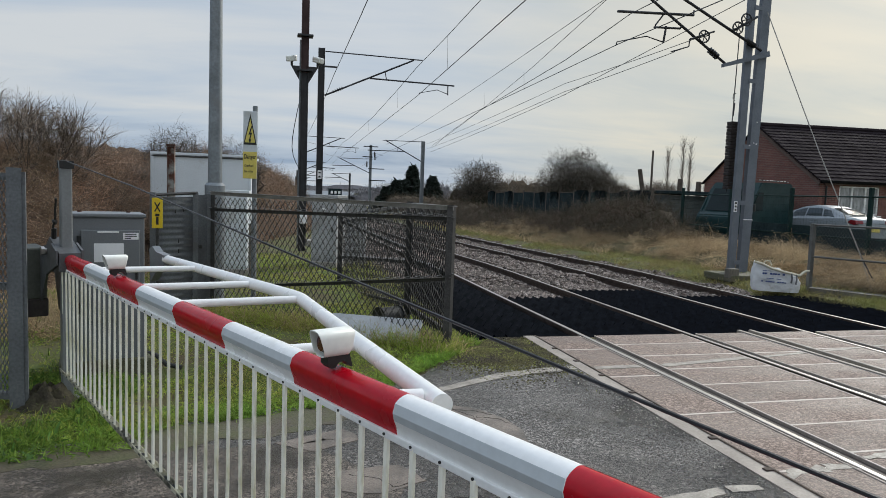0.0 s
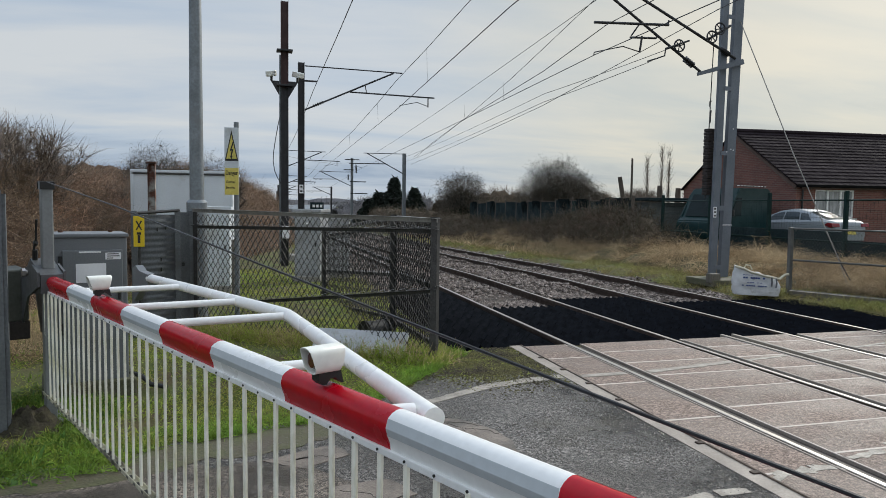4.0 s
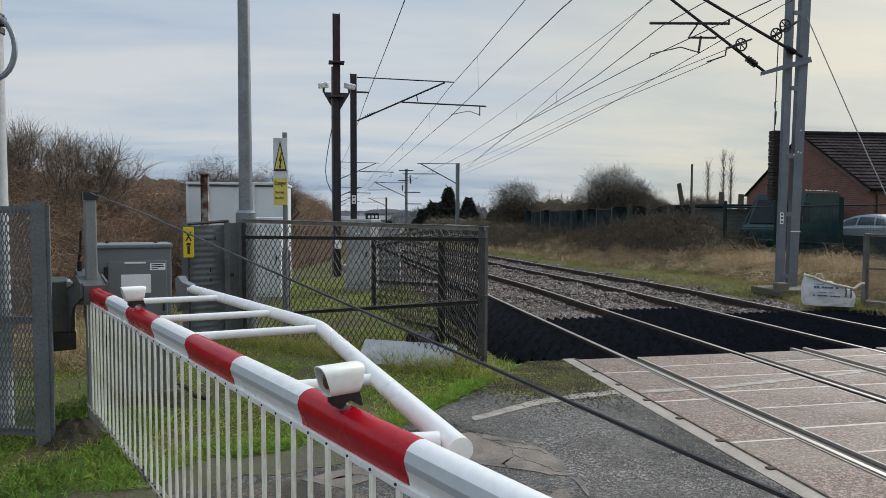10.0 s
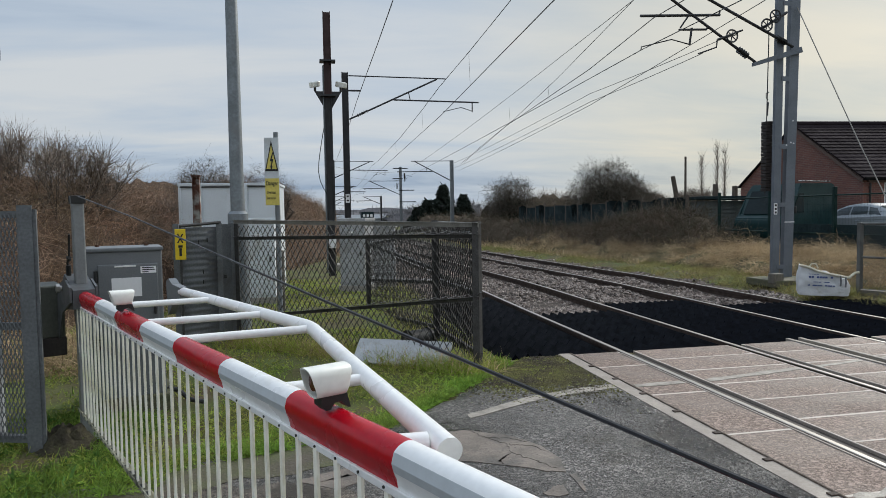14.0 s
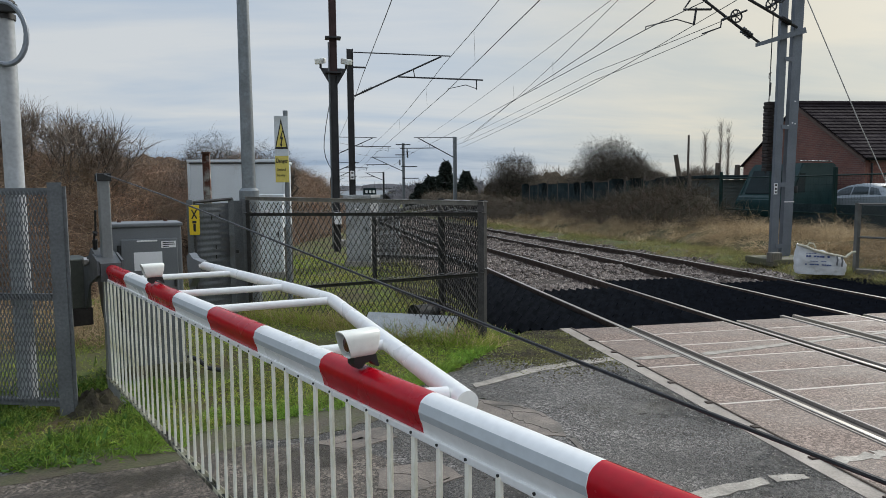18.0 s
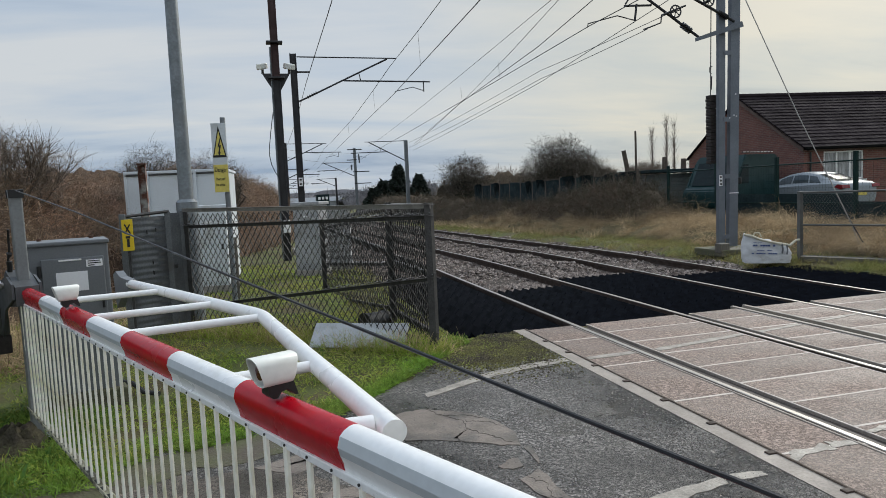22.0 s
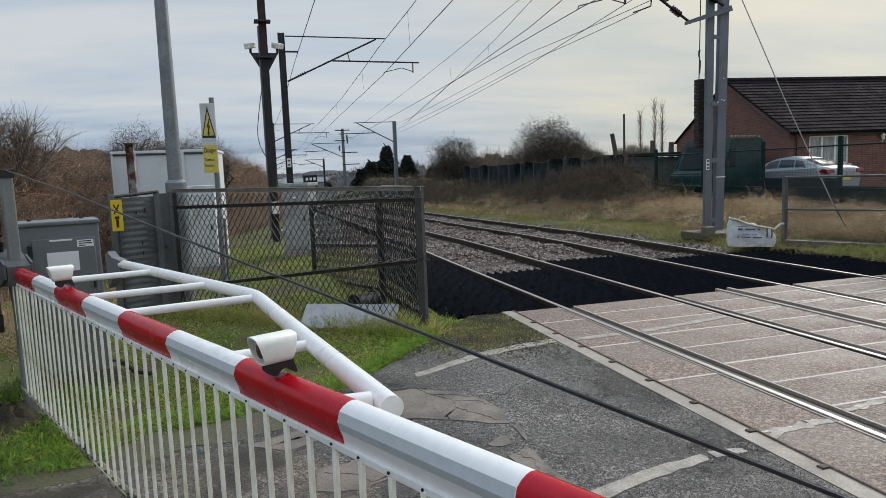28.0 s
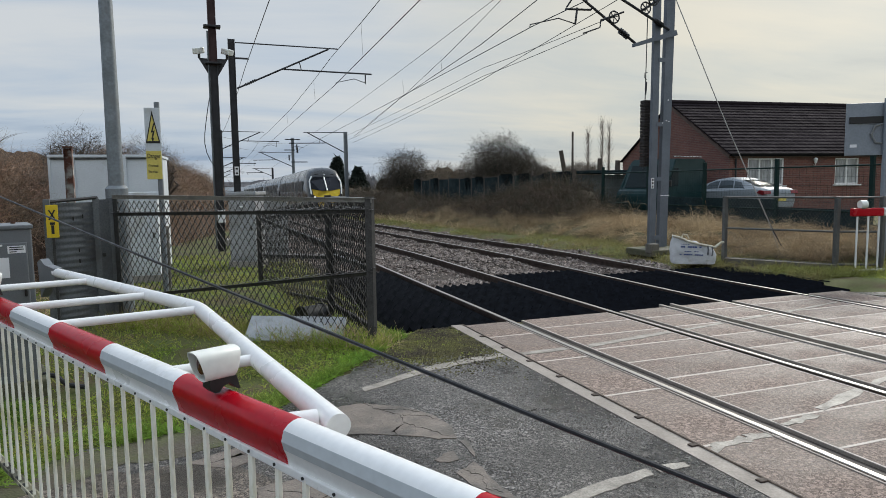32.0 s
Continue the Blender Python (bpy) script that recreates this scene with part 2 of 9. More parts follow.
    L(patch.outputs[0], rr.inputs["Value"]); L(rr.outputs[0], b.inputs["Roughness"])
    fine = N("ShaderNodeTexNoise"); fine.inputs["Scale"].default_value = cell * 1.6; fine.inputs["Detail"].default_value = 4; fine.inputs["Roughness"].default_value = 0.7
    L(tc.outputs["Object"], fine.inputs["Vector"])
    hs = N("ShaderNodeMath"); hs.operation = "MULTIPLY_ADD"; hs.inputs[1].default_value = 0.6
    L(big.outputs[2], hs.inputs[0]); L(fine.outputs[0], hs.inputs[2])
    bp = N("ShaderNodeBump"); bp.inputs["Strength"].default_value = grit; bp.inputs["Distance"].default_value = 0.8 / cell
    L(hs.outputs[0], bp.inputs["Height"]); L(bp.outputs[0], b.inputs["Normal"])
    return m


def glow(name, col, strength):
    m = bpy.data.materials.new(name)
    m.use_nodes = True
    b = m.node_tree.nodes["Principled BSDF"]
    b.inputs["Base Color"].default_value = (*col, 1)
    b.inputs["Emission Color"].default_value, b.inputs["Emission Strength"].default_value = (*col, 1), strength
    return m


M = {}
M["white_paint"] = mat("white_paint", (0.84, 0.84, 0.83), 0.3, var=0.05, scale=3, fine=40, bump=0.03, dirt=(0.60, 0.59, 0.54), dirt_amt=0.10)
M["grey_strip"] = mat("grey_strip_coat", (0.50, 0.535, 0.56), 0.42, var=0.06, scale=3, fine=40, bump=0.02)
M["red_paint"] = mat("red_paint", (0.43, 0.002, 0.012), 0.26, var=0.12, scale=4, fine=40, bump=0.03, spec=0.30)
M["skirt_paint"] = mat("skirt_paint", (0.95, 0.925, 0.81), 0.4, var=0.08, scale=5, fine=50, bump=0.06, dirt=(0.48, 0.44, 0.22), dirt_amt=0.20, stretch=(1, 1, 0.35))
M["grey_steel"] = mat("galvanised_steel", (0.30, 0.33, 0.36), 0.5, metal=0.35, var=0.18, scale=9, fine=50, bump=0.06)
M["dark_galv"] = mat("weathered_galvanised_steel", (0.062, 0.061, 0.060), 0.6, metal=0.3, var=0.35, scale=8, fine=60, bump=0.1)
M["mesh_wire"] = mat("weathered_wire", (0.021, 0.020, 0.0195), 0.68, metal=0.15, var=0.3, scale=8, fine=60, bump=0)
M["rail_galv"] = mat("dull_galvanised_rail", (0.30, 0.29, 0.275), 0.45, metal=0.35, var=0.25, scale=8, fine=60, bump=0.05)
M["tie_wire"] = mat("bright_tie_wire", (0.42, 0.43, 0.44), 0.35, metal=0.6, var=0.3, scale=20, fine=90, bump=0)
M["cabinet_grey"] = mat("grey_cabinet_paint", (0.155, 0.165, 0.175), 0.5, var=0.12, scale=3, fine=80, bump=0.03)
M["cabinet_white"] = mat("pale_grey_cabinet_paint", (0.62, 0.66, 0.70), 0.5, var=0.1, scale=2, fine=40, bump=0.03, dirt=(0.42, 0.42, 0.40), dirt_amt=0.2)
M["post_grey"] = mat("grey_post_paint", (0.20, 0.21, 0.21), 0.5, var=0.12, scale=6, fine=60, bump=0.03)
M["pivot_grey"] = mat("weathered_pivot_steel", (0.105, 0.11, 0.115), 0.55, metal=0.2, var=0.2, scale=6, fine=60, bump=0.05)
M["dark_steel"] = mat("dark_mast_steel", (0.035, 0.035, 0.04), 0.5, metal=0.2, var=0.3, scale=4, fine=50, bump=0.05)
M["rust"] = mat("rusty_steel", (0.10, 0.045, 0.028), 0.8, var=0.4, scale=9, fine=70, bump=0.2)
M["mast_maroon"] = mat("red_oxide_paint", (0.062, 0.026, 0.026), 0.55, metal=0.1, var=0.3, scale=4, fine=50, bump=0.05)
M["rod_rust"] = mat("worn_rusty_rod", (0.20, 0.15, 0.115), 0.5, metal=0.3, var=0.4, scale=7, fine=60, bump=0.1)
M["rail_side"] = mat("rail_rust", (0.060, 0.038, 0.028), 0.8, var=0.35, scale=9, fine=70, bump=0.2)
M["rail_top"] = mat("polished_rail_head", (0.42, 0.395, 0.37), 0.46, metal=1.0, var=0.08, scale=5, fine=30, bump=0.01)
M["rubber"] = mat("black_rubber", (0.0020, 0.0034, 0.0080), 0.6, var=0.6, scale=5, fine=30, bump=0.3, spec=0.07)
M["flange"] = mat("dusty_flangeway_rubber", (0.062, 0.047, 0.038), 0.7, var=0.35, scale=5, fine=50, bump=0.2, stretch=(6, 0.4, 1))
M["black"] = mat("black_plastic", (0.012, 0.012, 0.012), 0.5, var=0.2, scale=8, fine=60, bump=0.04)
M["deck"] = chip_mat("crossing_panel", (0.105, 0.073, 0.058), (0.40, 0.30, 0.25), 60, 0.64, 1.1, 2.6, 0.6, (0.6, 1.1), obj_rand=0.12)
M["joint"] = mat("pale_joint_grout", (0.62, 0.55, 0.49), 0.8, var=0.15, scale=4, fine=60, bump=0.1)
M["deck_edge"] = mat("pale_panel_edge", (0.34, 0.295, 0.255), 0.7, var=0.2, scale=4, fine=60, bump=0.1)
M["footing"] = mat("mossy_footing", (0.13, 0.115, 0.085), 0.9, var=0.35, scale=5, fine=50, bump=0.4, col2=(0.085, 0.09, 0.045))
M["case_grey"] = mat("weathered_case_grey", (0.36, 0.37, 0.385), 0.6, var=0.25, scale=2, fine=40, bump=0.05, dirt=(0.22, 0.22, 0.21), dirt_amt=0.3)
M["concrete"] = mat("pale_concrete", (0.33, 0.31, 0.28), 0.8, var=0.2, scale=5, fine=70, bump=0.2)
M["gutter"] = mat("matt_black_gutter", (0.010, 0.010, 0.010), 0.9, var=0.2, scale=4, fine=30, bump=0, spec=0.03)
M["roof_tile"] = mat("brown_roof_tile", (0.025, 0.0195, 0.0225), 0.95, var=0.2, scale=2, fine=20, bump=0.05, obj_rand=0.2, spec=0.03)
M["upvc"] = mat("white_window_plastic", (0.78, 0.78, 0.76), 0.35, var=0.05, scale=4, fine=30, bump=0)
M["faded_yellow"] = mat("faded_yellow_sign", (0.70, 0.58, 0.13), 0.5, var=0.12, scale=5, fine=50, bump=0.02)
M["yellow"] = mat("yellow_sign", (0.70, 0.50, 0.01), 0.5, var=0.08, scale=5, fine=50, bump=0.02)
M["dark_green"] = mat("dark_green_paint", (0.005, 0.026, 0.024), 0.6, var=0.25, scale=2, fine=30, bump=0.05, spec=0.2)
M["asphalt"] = chip_mat("worn_asphalt", (0.012, 0.0115, 0.011), (0.36, 0.335, 0.315), 66, 0.38, 0.8, 3.6, 1.0, (0.2, 1.1), moss=(0.045, 0.039, 0.027))
M["old_road"] = chip_mat("trodden_old_surface", (0.034, 0.027, 0.022), (0.34, 0.285, 0.235), 66, 0.46, 2.2, 2.6, 1.0, (0.15, 1.1), moss=(0.070, 0.054, 0.035))
M["pole_pale"] = mat("pale_pole_paint", (0.42, 0.44, 0.46), 0.5, var=0.15, scale=4, fine=30, bump=0.04, dirt=(0.28, 0.29, 0.30), dirt_amt=0.25)
M["straw_ground"] = mat("matted_straw", (0.11, 0.088, 0.050), 0.95, var=0.45, scale=2.2, fine=28, bump=1.0, col2=(0.09, 0.085, 0.04), spec=0.1)
M["mud"] = mat("trodden_mud", (0.085, 0.066, 0.045), 0.6, var=0.4, scale=4, fine=60, bump=0.9, col2=(0.085, 0.09, 0.035))
M["dark_soil"] = mat("dark_damp_soil", (0.034, 0.028, 0.020), 0.85, var=0.5, scale=9, fine=50, bump=0.9, col2=(0.055, 0.050, 0.026), spec=0.2)
M["grass_ground"] = mat("grassy_soil", (0.10, 0.125, 0.032), 0.95, var=0.4, scale=1.5, fine=45, bump=0.7, col2=(0.11, 0.085, 0.048), spec=0.2)
M["ballast_bed"] = mat("ballast_bed", (0.085, 0.068, 0.058), 0.9, var=0.5, scale=4, fine=34, bump=1.0, spec=0.2)
M["dry_grass"] = mat("dry_grass", (0.58, 0.45, 0.28), 0.85, var=0.35, scale=0.9, fine=20, bump=0, col2=(0.33, 0.235, 0.135), spec=0.2, island=0.5, thin=0.35)
M["lamp_white"] = mat("lamp_housing_white", (0.80, 0.81, 0.76), 0.4, var=0.06, scale=6, fine=40, bump=0.02)
M["lens_red"] = mat("red_lens", (0.10, 0.006, 0.012), 0.12, var=0.2, scale=30, fine=90, bump=0.05, coat=0.7)
M["cable"] = mat("steel_cable", (0.020, 0.020, 0.024), 0.42, metal=0.3, var=0.3, scale=30, fine=200, bump=0.1)
M["weight_green"] = mat("grey_green_paint", (0.085, 0.09, 0.075), 0.6, var=0.2, scale=5, fine=50, bump=0.05)
M["paper"] = mat("white_notice", (0.78, 0.78, 0.80), 0.5, var=0.03, scale=5, fine=50, bump=0)
M["wood"] = mat("weathered_timber", (0.16, 0.145, 0.12), 0.85, var=0.3, scale=3, fine=40, bump=0.2, stretch=(1, 1, 0.15))
M["blue_print"] = mat("blue_print", (0.04, 0.07, 0.22), 0.6, var=0.1, scale=5, fine=50, bump=0)
M["cab_glass"] = mat("dark_cab_glass", (0.012, 0.014, 0.022), 0.35, var=0.2, scale=0.6, fine=3, bump=0, spec=0.25)
M["van_glass"] = mat("dark_van_glass", (0.010, 0.018, 0.020), 0.25, var=0.2, scale=0.6, fine=3, bump=0, spec=0.12)
M["skirt_rail"] = mat("grimy_channel_paint", (0.52, 0.50, 0.38), 0.6, var=0.25, scale=6, fine=50, bump=0.1, dirt=(0.035, 0.033, 0.022), dirt_amt=0.5)
M["glass"] = mat("dark_window_glass", (0.10, 0.12, 0.13), 0.06, var=0.2, scale=0.6, fine=3, bump=0, spec=0.8, coat=0.5)
M["twig"] = mat("bare_twigs", (0.25, 0.205, 0.17), 0.9, var=0.3, scale=1.0, fine=20, bump=0, spec=0.15, island=0.35)
M["bramble"] = mat("brown_bramble", (0.37, 0.235, 0.165), 0.9, var=0.35, scale=0.8, fine=15, bump=0, col2=(0.24, 0.185, 0.125), spec=0.15, island=0.55)
M["thorn_twig"] = mat("grey_thorn_twigs", (0.115, 0.10, 0.082), 0.9, var=0.35, scale=0.8, fine=15, bump=0, spec=0.15, island=0.45)
M["bark"] = mat("tree_bark", (0.125, 0.105, 0.088), 0.9, var=0.3, scale=5, fine=40, bump=0.3, spec=0.2)
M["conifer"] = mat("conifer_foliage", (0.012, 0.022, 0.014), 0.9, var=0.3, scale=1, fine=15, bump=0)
M["ivy"] = mat("dark_scrub", (0.105, 0.092, 0.062), 0.9, var=0.35, scale=1, fine=15, bump=0, spec=0.15, island=0.5)
M["grass_mid"] = mat("fresh_green_grass", (0.20, 0.34, 0.052), 0.6, var=0.4, scale=1.2, fine=12, bump=0, col2=(0.26, 0.33, 0.07), spec=0.25, island=0.4, thin=0.45)
M["grass"] = mat("green_grass", (0.32, 0.42, 0.068), 0.6, var=0.4, scale=1.2, fine=12, bump=0, col2=(0.38, 0.37, 0.10), spec=0.25, island=0.4, thin=0.5)
M["weed_leaf"] = mat("broad_weed_leaf", (0.10, 0.21, 0.035), 0.5, var=0.3, scale=6, fine=40, bump=0, spec=0.35, island=0.35, thin=0.3)
M["bag"] = mat("white_woven_bag", (0.66, 0.67, 0.68), 0.7, var=0.12, scale=6, fine=120, bump=0.3, dirt=(0.40, 0.40, 0.36), dirt_amt=0.2)
M["stone"] = mat("ballast_stone", (0.31, 0.265, 0.235), 0.85, var=0.35, scale=6, fine=40, bump=0.3, col2=(0.115, 0.088, 0.075), spec=0.25, island=0.65)
M["repair"] = mat("pale_road_repair", (0.215, 0.178, 0.148), 0.55, var=0.28, scale=4, fine=90, bump=0.5, dirt=(0.07, 0.062, 0.055), dirt_amt=0.42)
M["chip_stone"] = mat("pale_chippings", (0.20, 0.185, 0.17), 0.7, var=0.2, scale=9, fine=60, bump=0.1, spec=0.3, island=0.35)
M["crack"] = mat("dirt_in_cracks", (0.075, 0.064, 0.054), 0.9, var=0.3, scale=9, fine=60, bump=0)
M["worn_paint"] = mat("worn_road_paint", (0.36, 0.325, 0.28), 0.65, var=0.3, scale=9, fine=80, bump=0.4, dirt=(0.16, 0.14, 0.12), dirt_amt=0.25)
M["screen_grey"] = mat("weathered_grey_sheet", (0.145, 0.155, 0.165), 0.55, metal=0.2, var=0.25, scale=3, fine=50, bump=0.08, dirt=(0.09, 0.09, 0.09), dirt_amt=0.15)
M["column_grey"] = mat("dull_galvanised", (0.21, 0.235, 0.255), 0.5, metal=0.3, var=0.2, scale=5, fine=30, bump=0.05, dirt=(0.18, 0.19, 0.20), dirt_amt=0.3)
M["mast_grey"] = mat("mast_galvanised", (0.15, 0.17, 0.20), 0.5, metal=0.2, var=0.15, scale=3, fine=40, bump=0.04)
M["rust_flake"] = mat("flaking_rusty_paint", (0.13, 0.05, 0.032), 0.8, var=0.35, scale=7, fine=60, bump=0.3, dirt=(0.36, 0.36, 0.34), dirt_amt=0.35)
M["slab"] = mat("bleached_concrete", (0.50, 0.52, 0.54), 0.8, var=0.15, scale=6, fine=60, bump=0.15, dirt=(0.33, 0.33, 0.30), dirt_amt=0.15)
M["weight_black"] = mat("cast_iron", (0.026, 0.019, 0.017), 0.7, var=0.3, scale=8, fine=50, bump=0.1)
M["wire"] = mat("overhead_conductor", (0.07, 0.068, 0.07), 0.5, metal=0.4, var=0.2, scale=2, fine=20, bump=0)
M["cable_pale"] = mat("galvanised_wire", (0.34, 0.32, 0.29), 0.5, metal=0.3, var=0.15, scale=8, fine=80, bump=0)
M["moss"] = mat("mossy_gravel", (0.155, 0.145, 0.055), 0.9, var=0.5, scale=3, fine=70, bump=0.8, col2=(0.085, 0.072, 0.055), spec=0.2, island=0.5)
M["dead_stem"] = mat("pale_dead_stems", (0.38, 0.29, 0.20), 0.9, var=0.3, scale=2, fine=20, bump=0, spec=0.2, island=0.4)
# core colour kept dark: it holds the shade between the bramble shoots
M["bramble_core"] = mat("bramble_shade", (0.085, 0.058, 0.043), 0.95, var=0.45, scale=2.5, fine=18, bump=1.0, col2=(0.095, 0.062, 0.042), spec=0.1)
# likewise for scrub: depth inside the mass is painted as a dark tone
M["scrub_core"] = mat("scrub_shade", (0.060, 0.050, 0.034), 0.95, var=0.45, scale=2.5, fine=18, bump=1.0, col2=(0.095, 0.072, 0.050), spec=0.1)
# distance haze is mixed into this colour: paler and greyer than near twigs
M["hazed_wood"] = mat("hazed_bare_wood", (0.15, 0.145, 0.155), 0.95, var=0.25, scale=0.05, fine=0.4, bump=0)
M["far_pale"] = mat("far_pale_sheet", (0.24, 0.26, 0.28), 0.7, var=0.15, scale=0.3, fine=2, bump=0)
M["grass_dark"] = mat("dark_green_grass", (0.16, 0.26, 0.045), 0.6, var=0.35, scale=1.2, fine=12, bump=0, spec=0.25, island=0.4, thin=0.4)
M["grass_olive"] = mat("olive_grass", (0.23, 0.245, 0.080), 0.8, var=0.35, scale=0.8, fine=10, bump=0, col2=(0.30, 0.25, 0.115), spec=0.2, island=0.4, thin=0.35)
M["silver"] = mat("silver_car_paint", (0.25, 0.275, 0.30), 0.5, metal=0.1, var=0.05, scale=3, fine=30, bump=0, spec=0.3)

M["sleeper"] = mat("concrete_sleeper", (0.17, 0.15, 0.135), 0.85, var=0.25, scale=4, fine=50, bump=0.2)
M["bag_edge"] = mat("cream_webbing", (0.62, 0.58, 0.45), 0.8, var=0.2, scale=8, fine=90, bump=0.2)
M["bag_strap"] = mat("grey_strap", (0.16, 0.16, 0.17), 0.8, var=0.2, scale=8, fine=90, bump=0.2)
M["fence_brown"] = mat("weathered_fence_steel", (0.125, 0.125, 0.12), 0.6, metal=0.25, var=0.3, scale=6, fine=50, bump=0.1)
M["alu"] = mat("dull_aluminium", (0.25, 0.28, 0.32), 0.5, metal=0.3, var=0.1, scale=3, fine=30, bump=0.02)
M["fence_dark"] = mat("dark_stained_boards", (0.020, 0.036, 0.040), 0.85, var=0.35, scale=2, fine=20, bump=0.2, spec=0.15)
M["dark_bramble"] = mat("dark_bramble", (0.20, 0.135, 0.105), 0.9, var=0.35, scale=0.8, fine=15, bump=0, col2=(0.13, 0.10, 0.078), spec=0.15, island=0.5)
M["netting"] = mat("dusty_dark_netting", (0.020, 0.030, 0.032), 0.9, var=0.4, scale=5, fine=40, bump=0.3, spec=0.1)
M["board"] = mat("grey_weatherboard", (0.12, 0.135, 0.13), 0.7, var=0.2, scale=2, fine=30, bump=0.1)
M["fascia"] = mat("brown_fascia", (0.10, 0.06, 0.045), 0.6, var=0.2, scale=3, fine=30, bump=0.05)
M["win_glass"] = mat("window_glass", (0.36, 0.37, 0.37), 0.1, var=0.35, scale=1.1, fine=8, bump=0, spec=0.7, stretch=(3, 1, 0.4))
M["tail_red"] = mat("tail_lamp_red", (0.20, 0.015, 0.02), 0.2, var=0.1, scale=6, fine=40, bump=0)
M["van_green"] = mat("dark_green_van_paint", (0.004, 0.028, 0.029), 0.42, var=0.2, scale=2, fine=30, bump=0.02, spec=0.25)
# vertical streaks in these two colours stand for reflections along the train
M["train_grey"] = mat("train_paint_with_reflections", (0.042, 0.045, 0.050), 0.25, metal=0.3, var=0.5, scale=0.7, fine=5, bump=0, coat=0.25, stretch=(1, 1.6, 0.15))
M["train_glass"] = mat("window_band_with_reflections", (0.022, 0.024, 0.030), 0.25, var=0.4, scale=0.8, fine=4, bump=0, spec=0.4, stretch=(1, 1.5, 0.1))
M["train_band"] = mat("brown_grey_band", (0.14, 0.10, 0.07), 0.4, var=0.15, scale=1, fine=10, bump=0)
M["headlight"] = glow("lit_headlight", (1.0, 0.97, 0.9), 6.0)


def brick_course():
    """Brickwork seen from afar: courses and staggered bricks."""
    m = bpy.data.materials.new("red_brickwork")
    m.use_nodes = True
    nt = m.node_tree
    N, L = nt.nodes.new, nt.links.new
    b = nt.nodes["Principled BSDF"]
    tc = N("ShaderNodeTexCoord"); sp = N("ShaderNodeSeparateXYZ"); L(tc.outputs["Object"], sp.inputs[0])
    ad = N("ShaderNodeMath"); L(sp.outputs[0], ad.inputs[0]); L(sp.outputs[1], ad.inputs[1])
    cb = N("ShaderNodeCombineXYZ"); L(ad.outputs[0], cb.inputs[0]); L(sp.outputs[2], cb.inputs[1])
    br = N("ShaderNodeTexBrick"); br.inputs["Scale"].default_value = 1.0
    br.inputs["Brick Width"].default_value, br.inputs["Row Height"].default_value, br.inputs["Mortar Size"].default_value = 0.225, 0.075, 0.006
    br.inputs["Color1"].default_value, br.inputs["Color2"].default_value, br.inputs["Mortar"].default_value = (0.185, 0.076, 0.056, 1), (0.125, 0.052, 0.043, 1), (0.18, 0.14, 0.118, 1)
    L(cb.outputs[0], br.inputs["Vector"])
    n = N("ShaderNodeTexNoise"); n.inputs["Scale"].default_value = 1.3; n.inputs["Detail"].default_value = 4; L(tc.outputs["Object"], n.inputs["Vector"])
    r = N("ShaderNodeMapRange"); r.inputs["To Min"].default_value, r.inputs["To Max"].default_value = 0.75, 1.25; L(n.outputs[0], r.inputs["Value"])
    s = N("ShaderNodeVectorMath"); s.operation = "SCALE"; L(br.outputs[0], s.inputs[0]); L(r.outputs[0], s.inputs["Scale"])
    L(s.outputs[0], b.inputs["Base Color"])
    b.inputs["Roughness"].default_value = 0.85
    bp = N("ShaderNodeBump"); bp.inputs["Strength"].default_value = 0.4; bp.inputs["Distance"].default_value = 0.01; bp.invert = True
    L(br.outputs["Fac"], bp.inputs["Height"]); L(bp.outputs[0], b.inputs["Normal"])
    return m


M["brick_course"] = brick_course()


# ---- building helpers ----
def box(bm, c, s, m=None, bevel=0.0):
    """An axis-aligned box of size s round c, turned by m; bevel in metres."""
    r = bmesh.ops.create_cube(bm, size=1.0)
    vs = r["verts"]
    for v in vs:
        v.co = Vector((v.co.x * s[0], v.co.y * s[1], v.co.z * s[2]))
    if bevel:
        es = list({e for v in vs for e in v.link_edges})
        g = bmesh.ops.bevel(bm, geom=es, offset=bevel, segments=2, affect="EDGES", profile=0.5)
        vs = list({v for f in g["faces"] for v in f.verts} | {v for v in vs if v.is_valid})
    for v in vs:
        v.co = Vector(v.co) + Vector(c)
        if m is not None:
            v.co = m @ v.co
    return vs


def rod(bm, p, q, r, n=8, r2=None, cap=True):
    """A round bar from p to q."""
    p, q = Vector(p), Vector(q)
    d = q - p
    mm = Matrix.Translation((p + q) / 2) @ d.to_track_quat("Z", "Y").to_matrix().to_4x4()
    bmesh.ops.create_cone(bm, cap_ends=cap, segments=n, radius1=r, radius2=r if r2 is None else r2, depth=d.length, matrix=mm)


def tube(bm, pts, r, n=8, closed=False):
    """A bent tube through pts with mitred joints."""
    pts = [Vector(p) for p in pts]
    rings = []
    k = len(pts)
    for i, p in enumerate(pts):
        a = pts[i - 1] if (i > 0 or closed) else None
        b = pts[(i + 1) % k] if (i < k - 1 or closed) else None
        t = ((p - a).normalized() if a is not None else Vector()) + ((b - p).normalized() if b is not None else Vector())
        t.normalize()
        if i == 0:
            u = t.orthogonal().normalized()
        else:
            u = (u - t * u.dot(t)).normalized()
        w = t.cross(u)
        rings.append([bm.verts.new(p + (u * math.cos(2 * math.pi * j / n) + w * math.sin(2 * math.pi * j / n)) * r) for j in range(n)])
    for i in range(k - 1 + (1 if closed else 0)):
        A, B = rings[i], rings[(i + 1) % k]
        for j in range(n):
            bm.faces.new((A[j], A[(j + 1) % n], B[(j + 1) % n], B[j]))
    if not closed:
        bm.faces.new(rings[0][::-1]); bm.faces.new(rings[-1])


